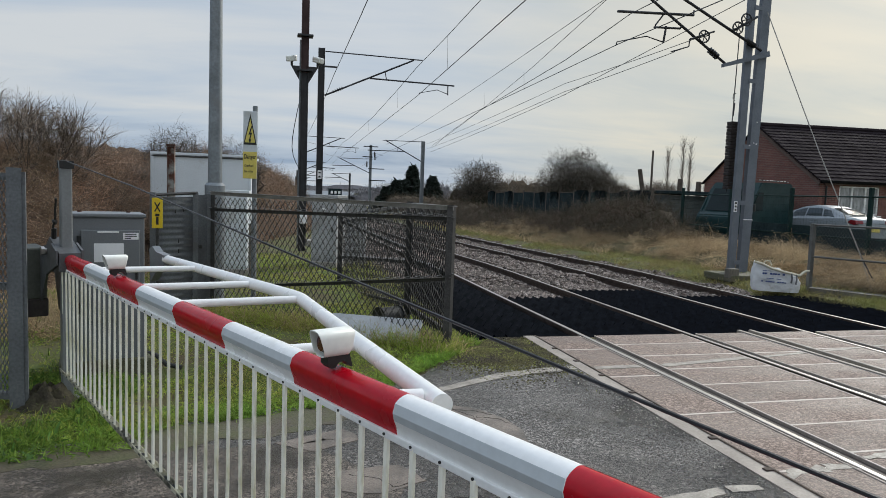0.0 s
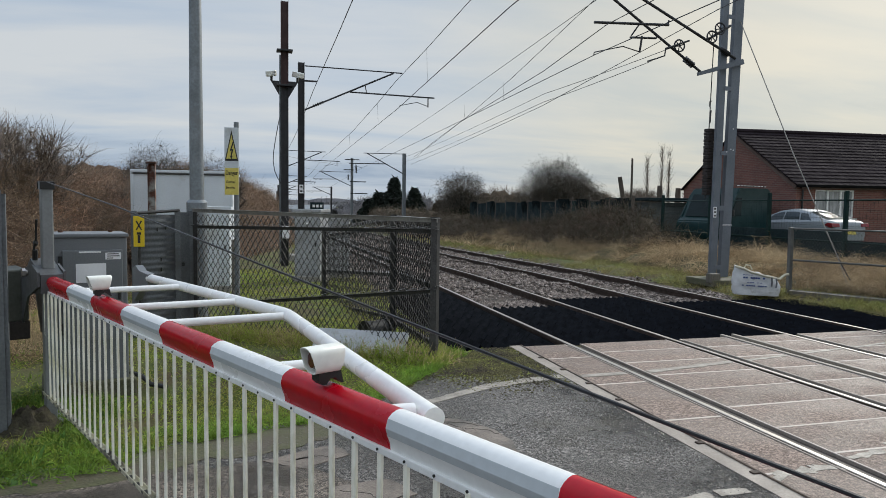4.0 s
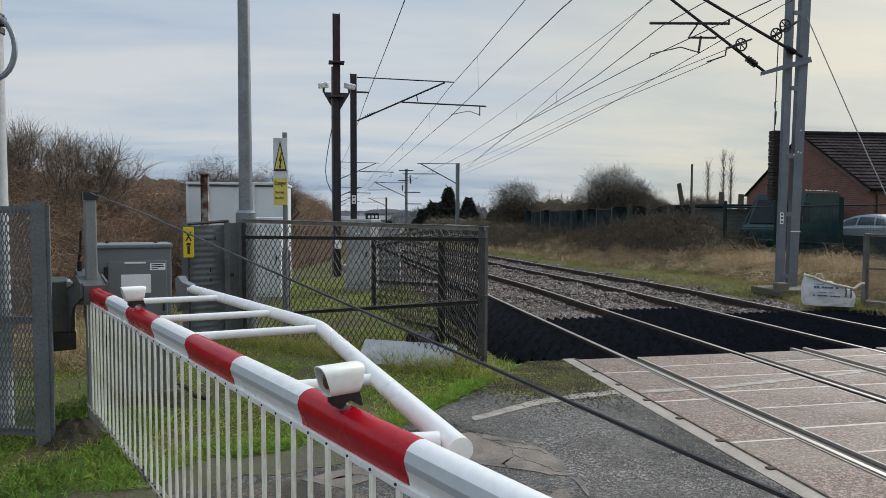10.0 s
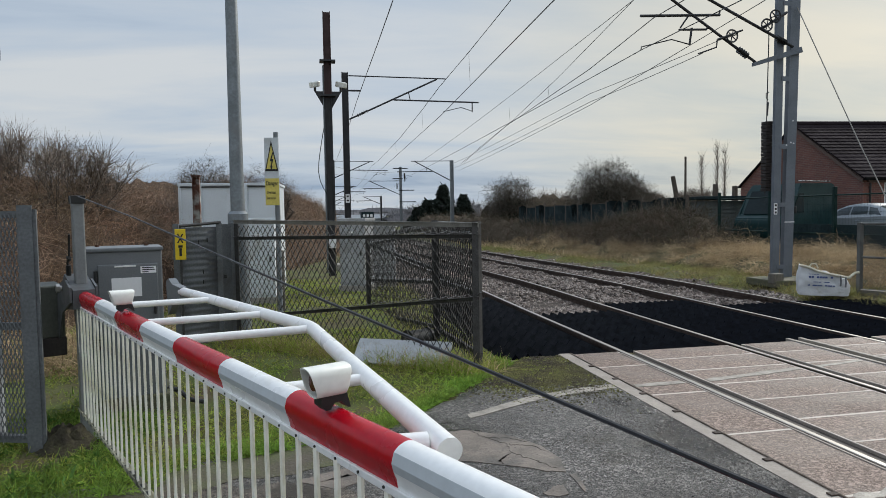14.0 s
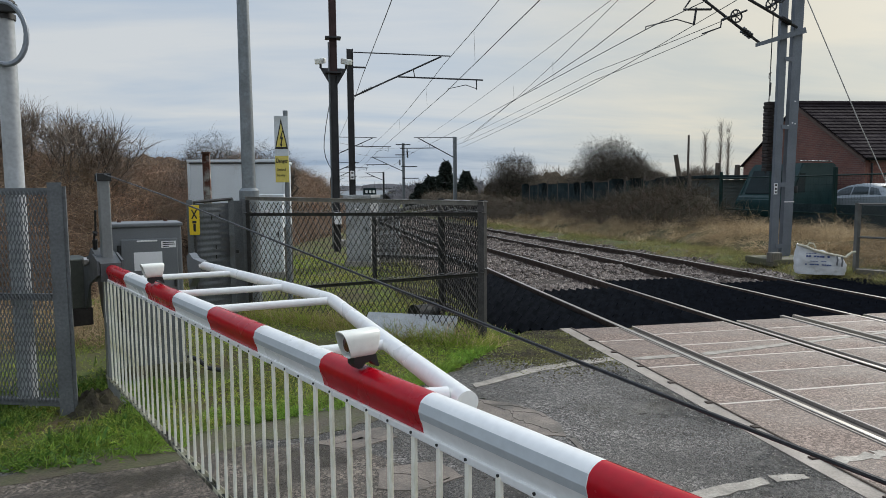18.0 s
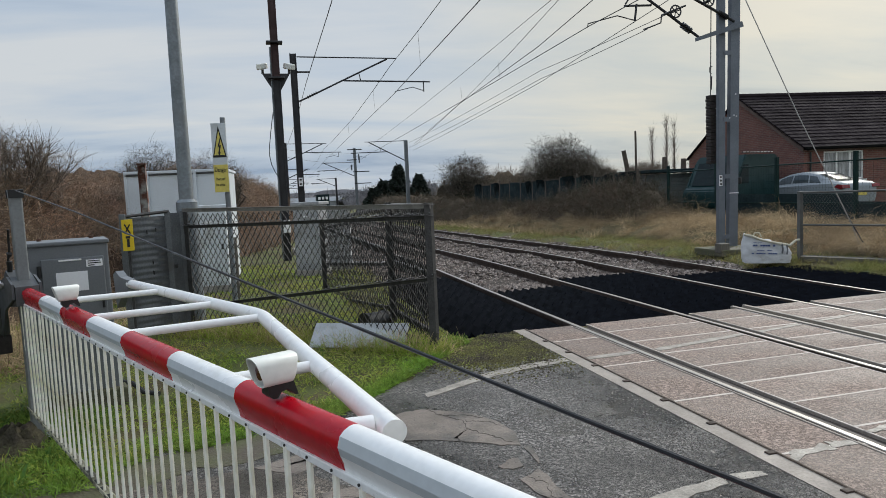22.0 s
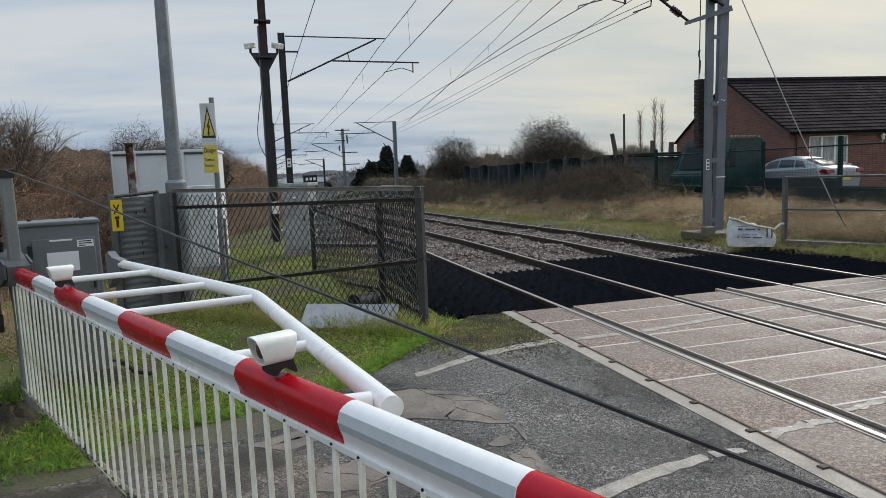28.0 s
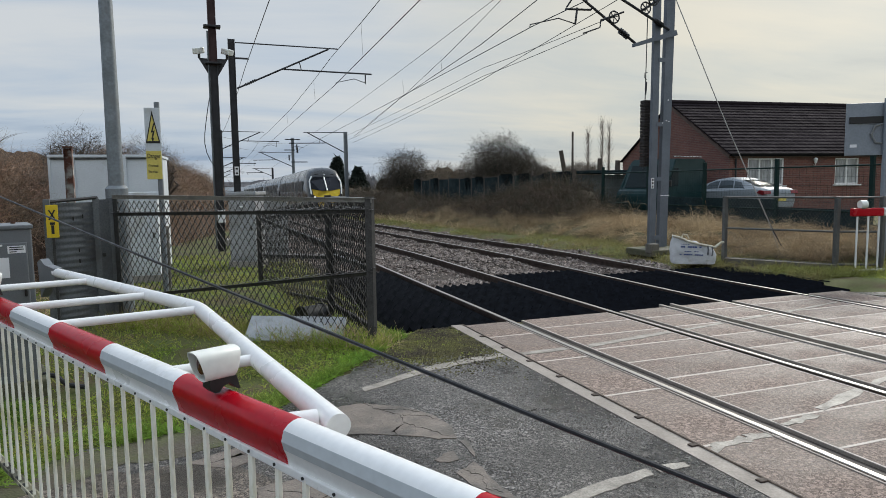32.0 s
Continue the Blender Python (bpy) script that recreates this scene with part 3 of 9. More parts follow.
def extrude_profile(bm, prof, a, b, axis_u, axis_v):
    """A closed 2D profile (u, v) swept from point a to point b."""
    a, b, U, V = Vector(a), Vector(b), Vector(axis_u), Vector(axis_v)
    A = [bm.verts.new(a + U * u + V * v) for u, v in prof]
    B = [bm.verts.new(b + U * u + V * v) for u, v in prof]
    n = len(prof)
    for i in range(n):
        bm.faces.new((A[i], A[(i + 1) % n], B[(i + 1) % n], B[i]))
    bm.faces.new(A[::-1]); bm.faces.new(B)


def finish(name, bm, material, smooth=False, crease=40):
    bmesh.ops.recalc_face_normals(bm, faces=bm.faces)
    me = bpy.data.meshes.new(name)
    bm.to_mesh(me)
    bm.free()
    me.materials.append(material)
    if smooth:
        me.polygons.foreach_set("use_smooth", [True] * len(me.polygons))
        me.set_sharp_from_angle(angle=radians(crease))
    return me


def part(name, bm, material, parent=None, label="", smooth=False, crease=40):
    """One mesh object under a thing or part."""
    ob = new(name, finish(name, bm, material, smooth, crease))
    ob.parent = parent
    if label:
        tagged(ob, label)
    return ob


def thing(name, m, label, category, group="", kind=""):
    """The Empty at a thing's base that parents its parts."""
    e = new(name)
    e.empty_display_size = 0.1
    e.matrix_basis = m
    return tagged(e, label, category, group, kind)


def raw(name, verts, faces, material, parent=None, smooth=False):
    me = bpy.data.meshes.new(name)
    me.from_pydata(verts, [], faces)
    me.materials.append(material)
    if smooth:
        me.polygons.foreach_set("use_smooth", [True] * len(me.polygons))
    ob = new(name, me)
    ob.parent = parent
    return ob


def step(a, b, x):
    x = min(1.0, max(0.0, (x - a) / (b - a)))
    return x * x * (3 - 2 * x)


# ---- the lie of the land ----
RAIL_A, RAIL_C, GAUGE = 3.648, 7.002, 1.505      # rail centres; the rails run along +y
DECK_Y = 7.2                                      # far end of the crossing deck


def track_shift(y):
    return 0.0 if y < 10 else 0.028 * (y - 10) ** 2 / 30 if y < 25 else 0.028 * (y - 17.5)


def track_fall(y):
    return -0.02 * max(0.0, min(y, 45) - 15) - 0.012 * max(0.0, min(y, 160) - 45)


def land(x, y):
    """Height of the ground."""
    f = track_fall(y)
    u = x - track_shift(y)
    z = 0.0
    bed = step(1.95, 2.5, u) * (1 - step(9.3, 10.2, u)) * step(7.2, 7.3, y)
    z -= 0.17 * bed
    z += 0.32 * step(11.5, 15.5, u)
    # low bank on the far side of the line
    z += 0.25 * step(15, 30, y) * step(10.5, 13, u) * (1 - step(14, 18, u))
    z += 0.25 * step(-3.5, -7, x) * step(6, 9, y)
    return z + f * (1 - step(12, 22, u)) * (1 - 0.7 * step(0, -8, u))


def axis_lines(*spans):
    out = []
    for a, b, n in spans:
        out += [a + (b - a) * i / n for i in range(n)]
    return out + [spans[-1][1]]


def build_ground():
    xs = axis_lines((-900, -100, 8), (-100, -20, 10), (-20, -6, 10), (-6, 1.9, 24), (1.9, 2.6, 5), (2.6, 9.2, 12), (9.2, 10.3, 6), (10.3, 18, 18), (18, 60, 14), (60, 900, 10))
    ys = axis_lines((-900, -40, 8), (-40, -4, 8), (-4, 7.2, 12), (7.2, 7.3, 2), (7.3, 30, 26), (30, 100, 20), (100, 400, 10), (400, 2500, 6))
    def level(x, y):
        if -31 < y < 4.2 and x < 2.9:
            return -0.07                      # below the road slab
        flat = (-6 < y < 7.1 and x > -2) or 2.4 < x - track_shift(y) < 9.4
        return land(x, y) + (0.0 if flat else 0.03 * noise.noise((x * 0.7, y * 0.7, 0))) - (0.02 if x > -1.6 and -30 < y < 7.25 else 0)
    vs = [(x, y, level(x, y)) for y in ys for x in xs]
    nx = len(xs)
    fs = [(j * nx + i, j * nx + i + 1, (j + 1) * nx + i + 1, (j + 1) * nx + i) for j in range(len(ys) - 1) for i in range(nx - 1)]
    return tagged(raw("ground", vs, fs, M["grass_ground"], None, True), "rough winter grass and bare soil beside the line", "ground", kind="structure")


ground = build_ground()


# ---- the road and the crossing deck ----
def ragged(pts, amp, n, seed):
    """A closed outline with uneven edges."""
    rng = random.Random(seed)
    out = []
    for i, p in enumerate(pts):
        q = pts[(i + 1) % len(pts)]
        for k in range(n):
            t = k / n
            out.append((p[0] + (q[0] - p[0]) * t + rng.uniform(-amp, amp), p[1] + (q[1] - p[1]) * t + rng.uniform(-amp, amp)))
    return out


def sheet(name, pts, z, thick, material, parent=None, label="", category="", kind=""):
    """A thin slab with the given outline, its top at z."""
    bm = bmesh.new()
    top = [bm.verts.new((x, y, z)) for x, y in pts]
    low = [bm.verts.new((x, y, z - thick)) for x, y in pts]
    bm.faces.new(top)
    for i in range(len(pts)):
        j = (i + 1) % len(pts)
        bm.faces.new((top[i], low[i], low[j], top[j]))
    bmesh.ops.triangulate(bm, faces=[f for f in bm.faces if len(f.verts) > 4])
    o = part(name, bm, material, parent)
    return tagged(o, label, category, "", kind) if label else o


def build_road():
    edge = ragged([(-1.60, 4.30), (-1.0, 4.55), (-0.3, 4.75), (0.45, 5.0), (1.0, 5.45), (1.45, 6.0), (1.9, 6.6), (2.2, 6.95), (2.78, 7.05)], 0.035, 4, 3)[:-4]
    pts = edge + [(2.84, 7.0), (2.84, -30), (-20, -30), (-9, 0.5), (-5, 2.6), (-2.6, 3.8)]
    r = sheet("road", pts, 0.0, 0.12, M["asphalt"], None, "worn wet asphalt road approach with pale repairs", "road", "structure")
    def skim(pts, amp, seed):
        """A skim of repair mortar with a broken edge, barely proud of the road."""
        return sheet("repair_patch", ragged(ragged(pts, amp * 0.55, 2, seed), amp * 0.22, 3, seed + 50), 0.0050, 0.02, M["repair"], r)
    skim([(0.85, 4.72), (0.98, 4.80), (1.13, 4.81), (1.41, 4.63), (1.59, 4.35), (1.62, 4.08), (1.57, 3.84), (1.46, 3.88), (1.26, 4.01), (1.06, 4.13), (0.86, 4.2)], 0.022, 5)
    skim([(1.36, 3.32), (1.54, 3.43), (1.55, 3.29), (1.53, 3.11), (1.57, 2.88), (1.46, 2.96), (1.40, 3.13)], 0.022, 6)
    skim([(1.32, 3.56), (1.40, 3.63), (1.49, 3.64), (1.46, 3.49), (1.33, 3.50)], 0.02, 7)
    skim([(1.58, 3.78), (1.63, 3.80), (1.60, 3.58), (1.56, 3.50)], 0.012, 18)
    skim([(0.25, 3.55), (0.62, 3.62), (0.72, 3.35), (0.45, 3.2), (0.22, 3.3)], 0.035, 8)
    skim([(-0.15, 4.1), (0.35, 4.3), (0.42, 4.08), (0.1, 3.9)], 0.035, 9)
    skim([(0.05, 3.10), (0.28, 3.18), (0.34, 2.98), (0.12, 2.9)], 0.03, 10)
    skim([(0.50, 2.95), (0.74, 3.02), (0.78, 2.86), (0.58, 2.78)], 0.03, 17)

    def crack(pts, w, seed):
        rng = random.Random(seed)
        fine = []
        for p, q in zip(pts, pts[1:]):
            for k in range(6):
                fine.append((p[0] + (q[0] - p[0]) * k / 6 + rng.uniform(-0.014, 0.014), p[1] + (q[1] - p[1]) * k / 6 + rng.uniform(-0.014, 0.014)))
        out = [(x + w * rng.uniform(0.1, 0.7), y) for x, y in fine] + [(x - w * rng.uniform(0.1, 0.7), y - 0.002) for x, y in fine[::-1]]
        sheet("crack", out, 0.0066, 0.004, M["crack"], r)
    crack([(1.16, 4.80), (1.24, 4.60), (1.36, 4.42), (1.33, 4.25), (1.45, 4.05), (1.55, 3.88)], 0.006, 1)
    crack([(1.36, 4.42), (1.50, 4.36), (1.60, 4.22)], 0.005, 2)
    crack([(1.22, 4.62), (1.40, 4.55), (1.52, 4.42)], 0.005, 3)
    crack([(1.33, 4.25), (1.20, 4.12), (1.22, 4.03)], 0.004, 4)
    crack([(1.42, 3.34), (1.50, 3.22), (1.45, 3.08), (1.53, 2.96)], 0.004, 5)
    crack([(0.28, 3.5), (0.45, 3.42), (0.52, 3.28), (0.68, 3.36)], 0.006, 6)
    crack([(0.0, 4.05), (0.18, 4.12), (0.33, 4.05)], 0.005, 7)
    sheet("road_marking", ragged([(1.25, 5.10), (1.95, 5.46), (2.40, 5.60), (2.82, 5.67), (2.82, 5.81), (2.40, 5.74), (1.92, 5.60), (1.25, 5.21)], 0.012, 5, 11), 0.0058, 0.02, M["worn_paint"], r)
    sheet("road_marking", ragged([(1.50, 2.62), (1.62, 2.64), (2.05, 2.78), (2.45, 2.86), (2.45, 2.95), (2.02, 2.88), (1.55, 2.74)], 0.009, 5, 12), 0.0058, 0.02, M["worn_paint"], r)
    sheet("road_marking", ragged([(2.5, 2.87), (2.72, 2.88), (2.72, 2.94), (2.5, 2.96)], 0.007, 4, 13), 0.0058, 0.02, M["worn_paint"], r)
    sheet("old_surface", ragged([(-4.8, 2.6), (-2.7, 3.7), (-1.6, 3.98), (-0.6, 4.12), (0.15, 4.0), (0.55, 3.3), (0.35, 2.3), (-0.2, 1.2), (-1.5, 0.4), (-5.5, 0.2), (-6.5, 1.6)], 0.06, 5, 16), 0.0025, 0.02, M["old_road"], r)
    sheet("mud_patch", ragged([(-1.55, 4.28), (-1.05, 4.5), (-0.35, 4.70), (0.40, 4.95), (0.55, 4.60), (0.1, 4.30), (-0.5, 4.22), (-1.1, 3.95), (-1.6, 3.9), (-2.5, 3.72)], 0.05, 4, 15), 0.004, 0.02, M["mud"], r)
    return r


road = build_road()
sheet("far_road", [(9.30, -14), (40, -14), (40, -1.5), (22, 1.5), (14, 4.2), (11.5, 6.2), (9.30, 7.0)], 0.0, 0.12, M["asphalt"], None, "worn asphalt road on the far side of the crossing", "road", "structure")
ZONES = [(2.995, RAIL_A - 0.075, 1.13, 0.41), (RAIL_A + 0.125, RAIL_A + GAUGE - 0.125, 0.563, 0.04), (RAIL_A + GAUGE + 0.075, 5.94, 0.563, 0.04), (6.18, RAIL_C - 0.075, 0.563, 0.15), (RAIL_C + 0.125, RAIL_C + GAUGE - 0.125, 0.563, 0.2), (RAIL_C + GAUGE + 0.075, 9.25, 1.13, 0.3)]


def build_deck():
    d = thing("crossing_deck", pose(0, 0, 0), "level crossing deck of grey-brown panels between the rails", "crossing deck", kind="structure")
    bm = bmesh.new()
    for x0, x1, _, _ in ZONES:
        box(bm, ((x0 + x1) / 2, -4.4, -0.0635), (x1 - x0, 23.19, 0.13))
    part("panel_bedding", bm, M["deck_edge"], d, "pale grout showing in the joints")
    rng = random.Random(4)
    for x0, x1, step_y, off in ZONES:
        me = None
        y = DECK_Y
        first = True
        while y > -9:
            h = step_y - (off if first else 0)
            first = False
            bm = bmesh.new()
            box(bm, (0, 0, -0.03), (x1 - x0 - 0.030, h - 0.017, 0.06), bevel=0.002)
            o = part("panel", bm, M["deck"], d)
            o.matrix_basis = pose((x0 + x1) / 2, y - h / 2, 0.0045 + rng.uniform(-0.0006, 0.001), 0, rng.uniform(-0.05, 0.05), 0)
            y -= h
            if y > -9:
                jt = bmesh.new(); box(jt, (0, 0, -0.01), (x1 - x0 - 0.01, 0.026 + rng.uniform(-0.004, 0.005), 0.02))
                o = part("joint", jt, M["joint"], d)
                o.matrix_basis = pose((x0 + x1) / 2, y, 0.0062, 0, 0, rng.uniform(-0.15, 0.15))
        for x in (x0 + 0.008, x1 - 0.008):
            jt = bmesh.new(); box(jt, (x, -4.4, -0.004), (0.014, 23.18, 0.02)); part("edge_joint", jt, M["joint"], d)
    # pale kerb strip along the near edge, with the restraint rod and its clips
    sheet("edge_strip", [(2.845, 7.26), (2.99, 7.26), (2.99, -20), (2.845, -20)], 0.004, 0.1, M["deck_edge"], d)
    bm = bmesh.new(); rod(bm, (2.992, -15, 0.008), (2.992, 7.24, 0.008), 0.009, 8)
    part("restraint_rod", bm, M["rod_rust"], d, "rusty restraint rod")
    for k in range(24):
        bm = bmesh.new(); box(bm, (2.965, 6.56 - 0.5717 * k, 0.006), (0.07, 0.045, 0.016), bevel=0.004)
        part("rod_clip", bm, M["rail_side"], d)
    # drain between the tracks: two pale kerbs and a dark slot
    for x in (5.967, 6.150):
        bm = bmesh.new(); box(bm, (x, -4.3, -0.008), (0.052, 23.2, 0.06), bevel=0.006); part("drain_kerb", bm, M["deck_edge"], d)
    bm = bmesh.new(); box(bm, (6.058, -4.3, -0.06), (0.13, 23.2, 0.05)); part("drain_floor", bm, M["asphalt"], d)
    # flangeway rubber each side of the rails
    for x in (RAIL_A, RAIL_A + GAUGE, RAIL_C, RAIL_C + GAUGE):
        for s in (-1, 1):
            w = 0.084 if (s == 1) == (x in (RAIL_A, RAIL_C)) else 0.036
            bm = bmesh.new(); box(bm, (x + s * (0.037 + w / 2), -4.4, -0.073), (w - 0.002, 23.0, 0.11)); part("flange_strip", bm, M["flange"], d)
        f = -1 if x in (RAIL_A, RAIL_C) else 1
        bm = bmesh.new(); box(bm, (x + f * 0.083, -4.4, -0.01), (0.020, 23.0, 0.044), bevel=0.004); part("slab_nosing", bm, M["deck_edge"], d)
    # worn edge line across the deck
    def line(pts, w, seed, amp=0.012):
        up = [(x, y + w / 2) for x, y in pts]
        dn = [(x, y - w / 2) for x, y in pts][::-1]
        sheet("worn_line", ragged(up + dn, amp, 5, seed), 0.0085, 0.012, M["worn_paint"], d)
    line([(3.02, 5.68), (3.54, 5.71)], 0.10, 21)
    line([(3.80, 5.70), (4.4, 5.80), (5.0, 5.90)], 0.10, 22)
    line([(5.25, 5.93), (5.9, 6.05)], 0.07, 23)
    line([(6.22, 6.10), (6.9, 6.22)], 0.05, 24)
    line([(7.15, 6.26), (8.3, 6.5)], 0.05, 25)
    line([(3.03, 3.04), (3.34, 3.07)], 0.10, 26, 0.03)
    line([(3.38, 3.10), (3.57, 3.08)], 0.09, 27, 0.025)
    line([(3.80, 3.19), (4.18, 3.25)], 0.07, 28, 0.025)
    line([(4.3, 3.33), (5.0, 3.55)], 0.10, 29, 0.02)
    line([(5.25, 3.62), (5.9, 3.8)], 0.08, 30, 0.02)
    return d


build_deck()


# ---- rubber trespass panels beyond the deck ----
def rubber_mesh(w, d):
    """Steep ridges along the rails with sharp open ends and shallow cross nicks."""
    vs, fs = [], []
    n = max(1, round(w / 0.145))
    p = w / n
    rows = 1
    q = d / rows
    for i in range(n):
        x0 = -w / 2 + i * p
        b = len(vs)
        for j in range(rows):
            for y, top in ((-d / 2 + j * q + 0.004, 0.0295), (-d / 2 + j * q + 0.03, 0.030), (-d / 2 + (j + 1) * q - 0.03, 0.030), (-d / 2 + (j + 1) * q - 0.004, 0.0295)):
                vs += [(x0, y, -0.075), (x0 + p / 2, y, top), (x0 + p, y, -0.075)]
        k = rows * 4
        for j in range(k - 1):
            a = b + 3 * j
            fs += [(a, a + 1, a + 4, a + 3), (a + 1, a + 2, a + 5, a + 4)]
        fs += [(b, b + 2, b + 1), (b + 3 * (k - 1), b + 3 * (k - 1) + 1, b + 3 * (k - 1) + 2)]
    b = len(vs)
    vs += [(-w / 2, -d / 2, -0.075), (w / 2, -d / 2, -0.075), (w / 2, d / 2, -0.075), (-w / 2, d / 2, -0.075), (-w / 2, -d / 2, -0.14), (w / 2, -d / 2, -0.14), (w / 2, d / 2, -0.14), (-w / 2, d / 2, -0.14)]
    fs += [(b, b + 1, b + 5, b + 4), (b + 1, b + 2, b + 6, b + 5), (b + 2, b + 3, b + 7, b + 6), (b + 3, b, b + 4, b + 7)]
    me = bpy.data.meshes.new("rubber_panel")
    me.from_pydata(vs, [], fs)
    me.materials.append(M["rubber"])
    return me


def build_rubber():
    t = thing("trespass_panels", pose(0, 0, 0), "black sawtooth rubber trespass panels beside the deck", "rubber panels", kind="structure")
    zones = [(1.98, 2.76, 7.42, 7), (2.77, RAIL_A - 0.09, 7.27, 7), (RAIL_A + 0.09, RAIL_A + GAUGE - 0.09, 7.27, 4), (RAIL_A + GAUGE + 0.09, 6.06, 7.27, 5), (6.07, RAIL_C - 0.09, 7.27, 5), (RAIL_C + 0.09, RAIL_C + GAUGE - 0.09, 7.27, 4), (RAIL_C + GAUGE + 0.09, 9.6, 7.27, 4), (9.61, 10.2, 8.0, 3), (10.21, 10.9, 7.7, 2)]
    for x0, x1, y0, n in zones:
        me = rubber_mesh(x1 - x0 - 0.01, 0.797)
        for k in range(n):
            o = new("rubber_panel", me)
            o.parent = t
            o.matrix_basis = pose((x0 + x1) / 2, y0 + 0.4 + 0.8 * k, -0.035, 0, random.uniform(-0.12, 0.12), 0)


build_rubber()


# ---- rails ----
def build_rails():
    prof_head = [(-0.035, 0), (0.035, 0), (0.035, -0.012), (-0.035, -0.012)]
    ys = axis_lines((-30, 8, 6), (8, 40, 16), (40, 160, 16), (160, 500, 8))
    for k, x in enumerate((RAIL_A, RAIL_A + GAUGE, RAIL_C, RAIL_C + GAUGE)):
        def strip(prof):
            vs, fs = [], []
            n = len(prof)
            for y in ys:
                for u, v in prof:
                    vs.append((x + track_shift(y) + u, y, track_fall(y) + v))
            for i in range(len(ys) - 1):
                for j in range(n):
                    fs.append((i * n + j, i * n + (j + 1) % n, (i + 1) * n + (j + 1) % n, (i + 1) * n + j))
            return vs, fs
        vs, fs = strip([(-0.035, -0.004), (0.035, -0.004), (0.035, -0.05), (0.01, -0.06), (0.01, -0.14), (0.07, -0.158), (-0.07, -0.158), (-0.01, -0.14), (-0.01, -0.06), (-0.035, -0.05)])
        r = tagged(raw("rail", vs, fs, M["rail_side"]), "rusty steel running rail with a polished head", "rail", "running rails", "structure")
        vs, fs = strip([(-0.020, 0.0), (0.020, 0.0), (0.024, -0.0028), (0.022, -0.0045), (-0.022, -0.0045), (-0.024, -0.0028)])
        raw("rail_head", vs, fs, M["rail_top"], r)


build_rails()


# ---- the barrier ----
BOOM_A = Vector((0.153, 1.332, 0.0))
BOOM_D = Vector((-0.433, 0.901, 0.0)).normalized()
BOOM_YAW = math.degrees(math.atan2(BOOM_D.y, BOOM_D.x))
BOOM = Matrix.Translation(BOOM_A) @ pose(0, 0, 0, 0, 0, BOOM_YAW)      # local x runs to the pivot, local -y to the tracks


def boom_profile():
    # rounded top, bulging front, inset lower web; u across (positive to the road), v up from the lower edge
    return [(-0.017, -0.004), (-0.003, -0.004), (0.003, 0.034), (0.012, 0.055), (0.0175, 0.077), (0.010, 0.103), (-0.003, 0.1140), (-0.018, 0.1205), (-0.032, 0.1225), (-0.046, 0.1195), (-0.058, 0.1105), (-0.065, 0.096), (-0.067, 0.078), (-0.056, 0.050), (-0.030, 0.028), (-0.017, 0.022)]


# outline of the grey strip over the front bulge of white sections
GREY_STRIP = [(0.012, 0.055), (0.0175, 0.077), (0.010, 0.103), (0.0108, 0.1035), (0.0185, 0.077), (0.0128, 0.0547)]


def bands():
    s, k, out = -4.235, 0, []
    while s < 4.2:
        e = min(s + 0.605, 4.3)
        out.append((s, e, k % 2 == 1))
        s, k = e, k + 1
    return out


def boom_light(parent, s):
    """Hooded lamp on a black foot astride the boom, its red lens towards the road user."""
    bm = bmesh.new()
    extrude_profile(bm, [(0.026, 1.200), (0.026, 1.174), (0.012, 1.160), (-0.002, 1.160), (-0.014, 1.176), (-0.034, 1.180), (-0.058, 1.158), (-0.066, 1.158), (-0.054, 1.200)], (s - 0.022, 0, 0), (s + 0.022, 0, 0), (0, 1, 0), (0, 0, 1))
    part("lamp_foot", bm, M["black"], parent, "black clamp foot")
    zb, zt, n = 1.196, 1.283, 28

    def ring(top, low, w, inset, at=None):
        out = []
        for k in range(n):
            a = 2 * math.pi * k / n
            c, sn = math.cos(a), math.sin(a)
            x = w * math.copysign(abs(c) ** 0.62, c)
            v = 0.5 + 0.5 * math.copysign(abs(sn) ** 0.62, sn)
            z = zb + inset + (zt - zb - 2 * inset) * v
            out.append((s + x, at if at is not None else low + (top - low) * v, z))
        return out
    bm = bmesh.new()
    rings = [[bm.verts.new(q) for q in r] for r in (ring(-0.069, -0.052, 0.033, 0.004), ring(-0.064, -0.048, 0.036, 0), ring(0.066, 0.040, 0.036, 0), ring(0.065, 0.039, 0.033, 0.004), ring(0, 0, 0.032, 0.005, 0.016))]
    for A, B in zip(rings, rings[1:]):
        for j in range(n):
            bm.faces.new((A[j], A[(j + 1) % n], B[(j + 1) % n], B[j]))
    bm.faces.new(rings[0][::-1]); bm.faces.new(rings[-1])
    hood = part("lamp_hood", bm, M["lamp_white"], parent, "off-white lamp hood", True)
    bm = bmesh.new()
    rod(bm, (s, 0.012, 1.240), (s, 0.028, 1.240), 0.031, 24)
    part("lens_ring", bm, M["black"], hood, smooth=True)
    bm = bmesh.new()
    rod(bm, (s, 0.024, 1.240), (s, 0.040, 1.240), 0.029, 24, 0.024)
    part("lens", bm, M["lens_red"], hood, "dark red lens", True)


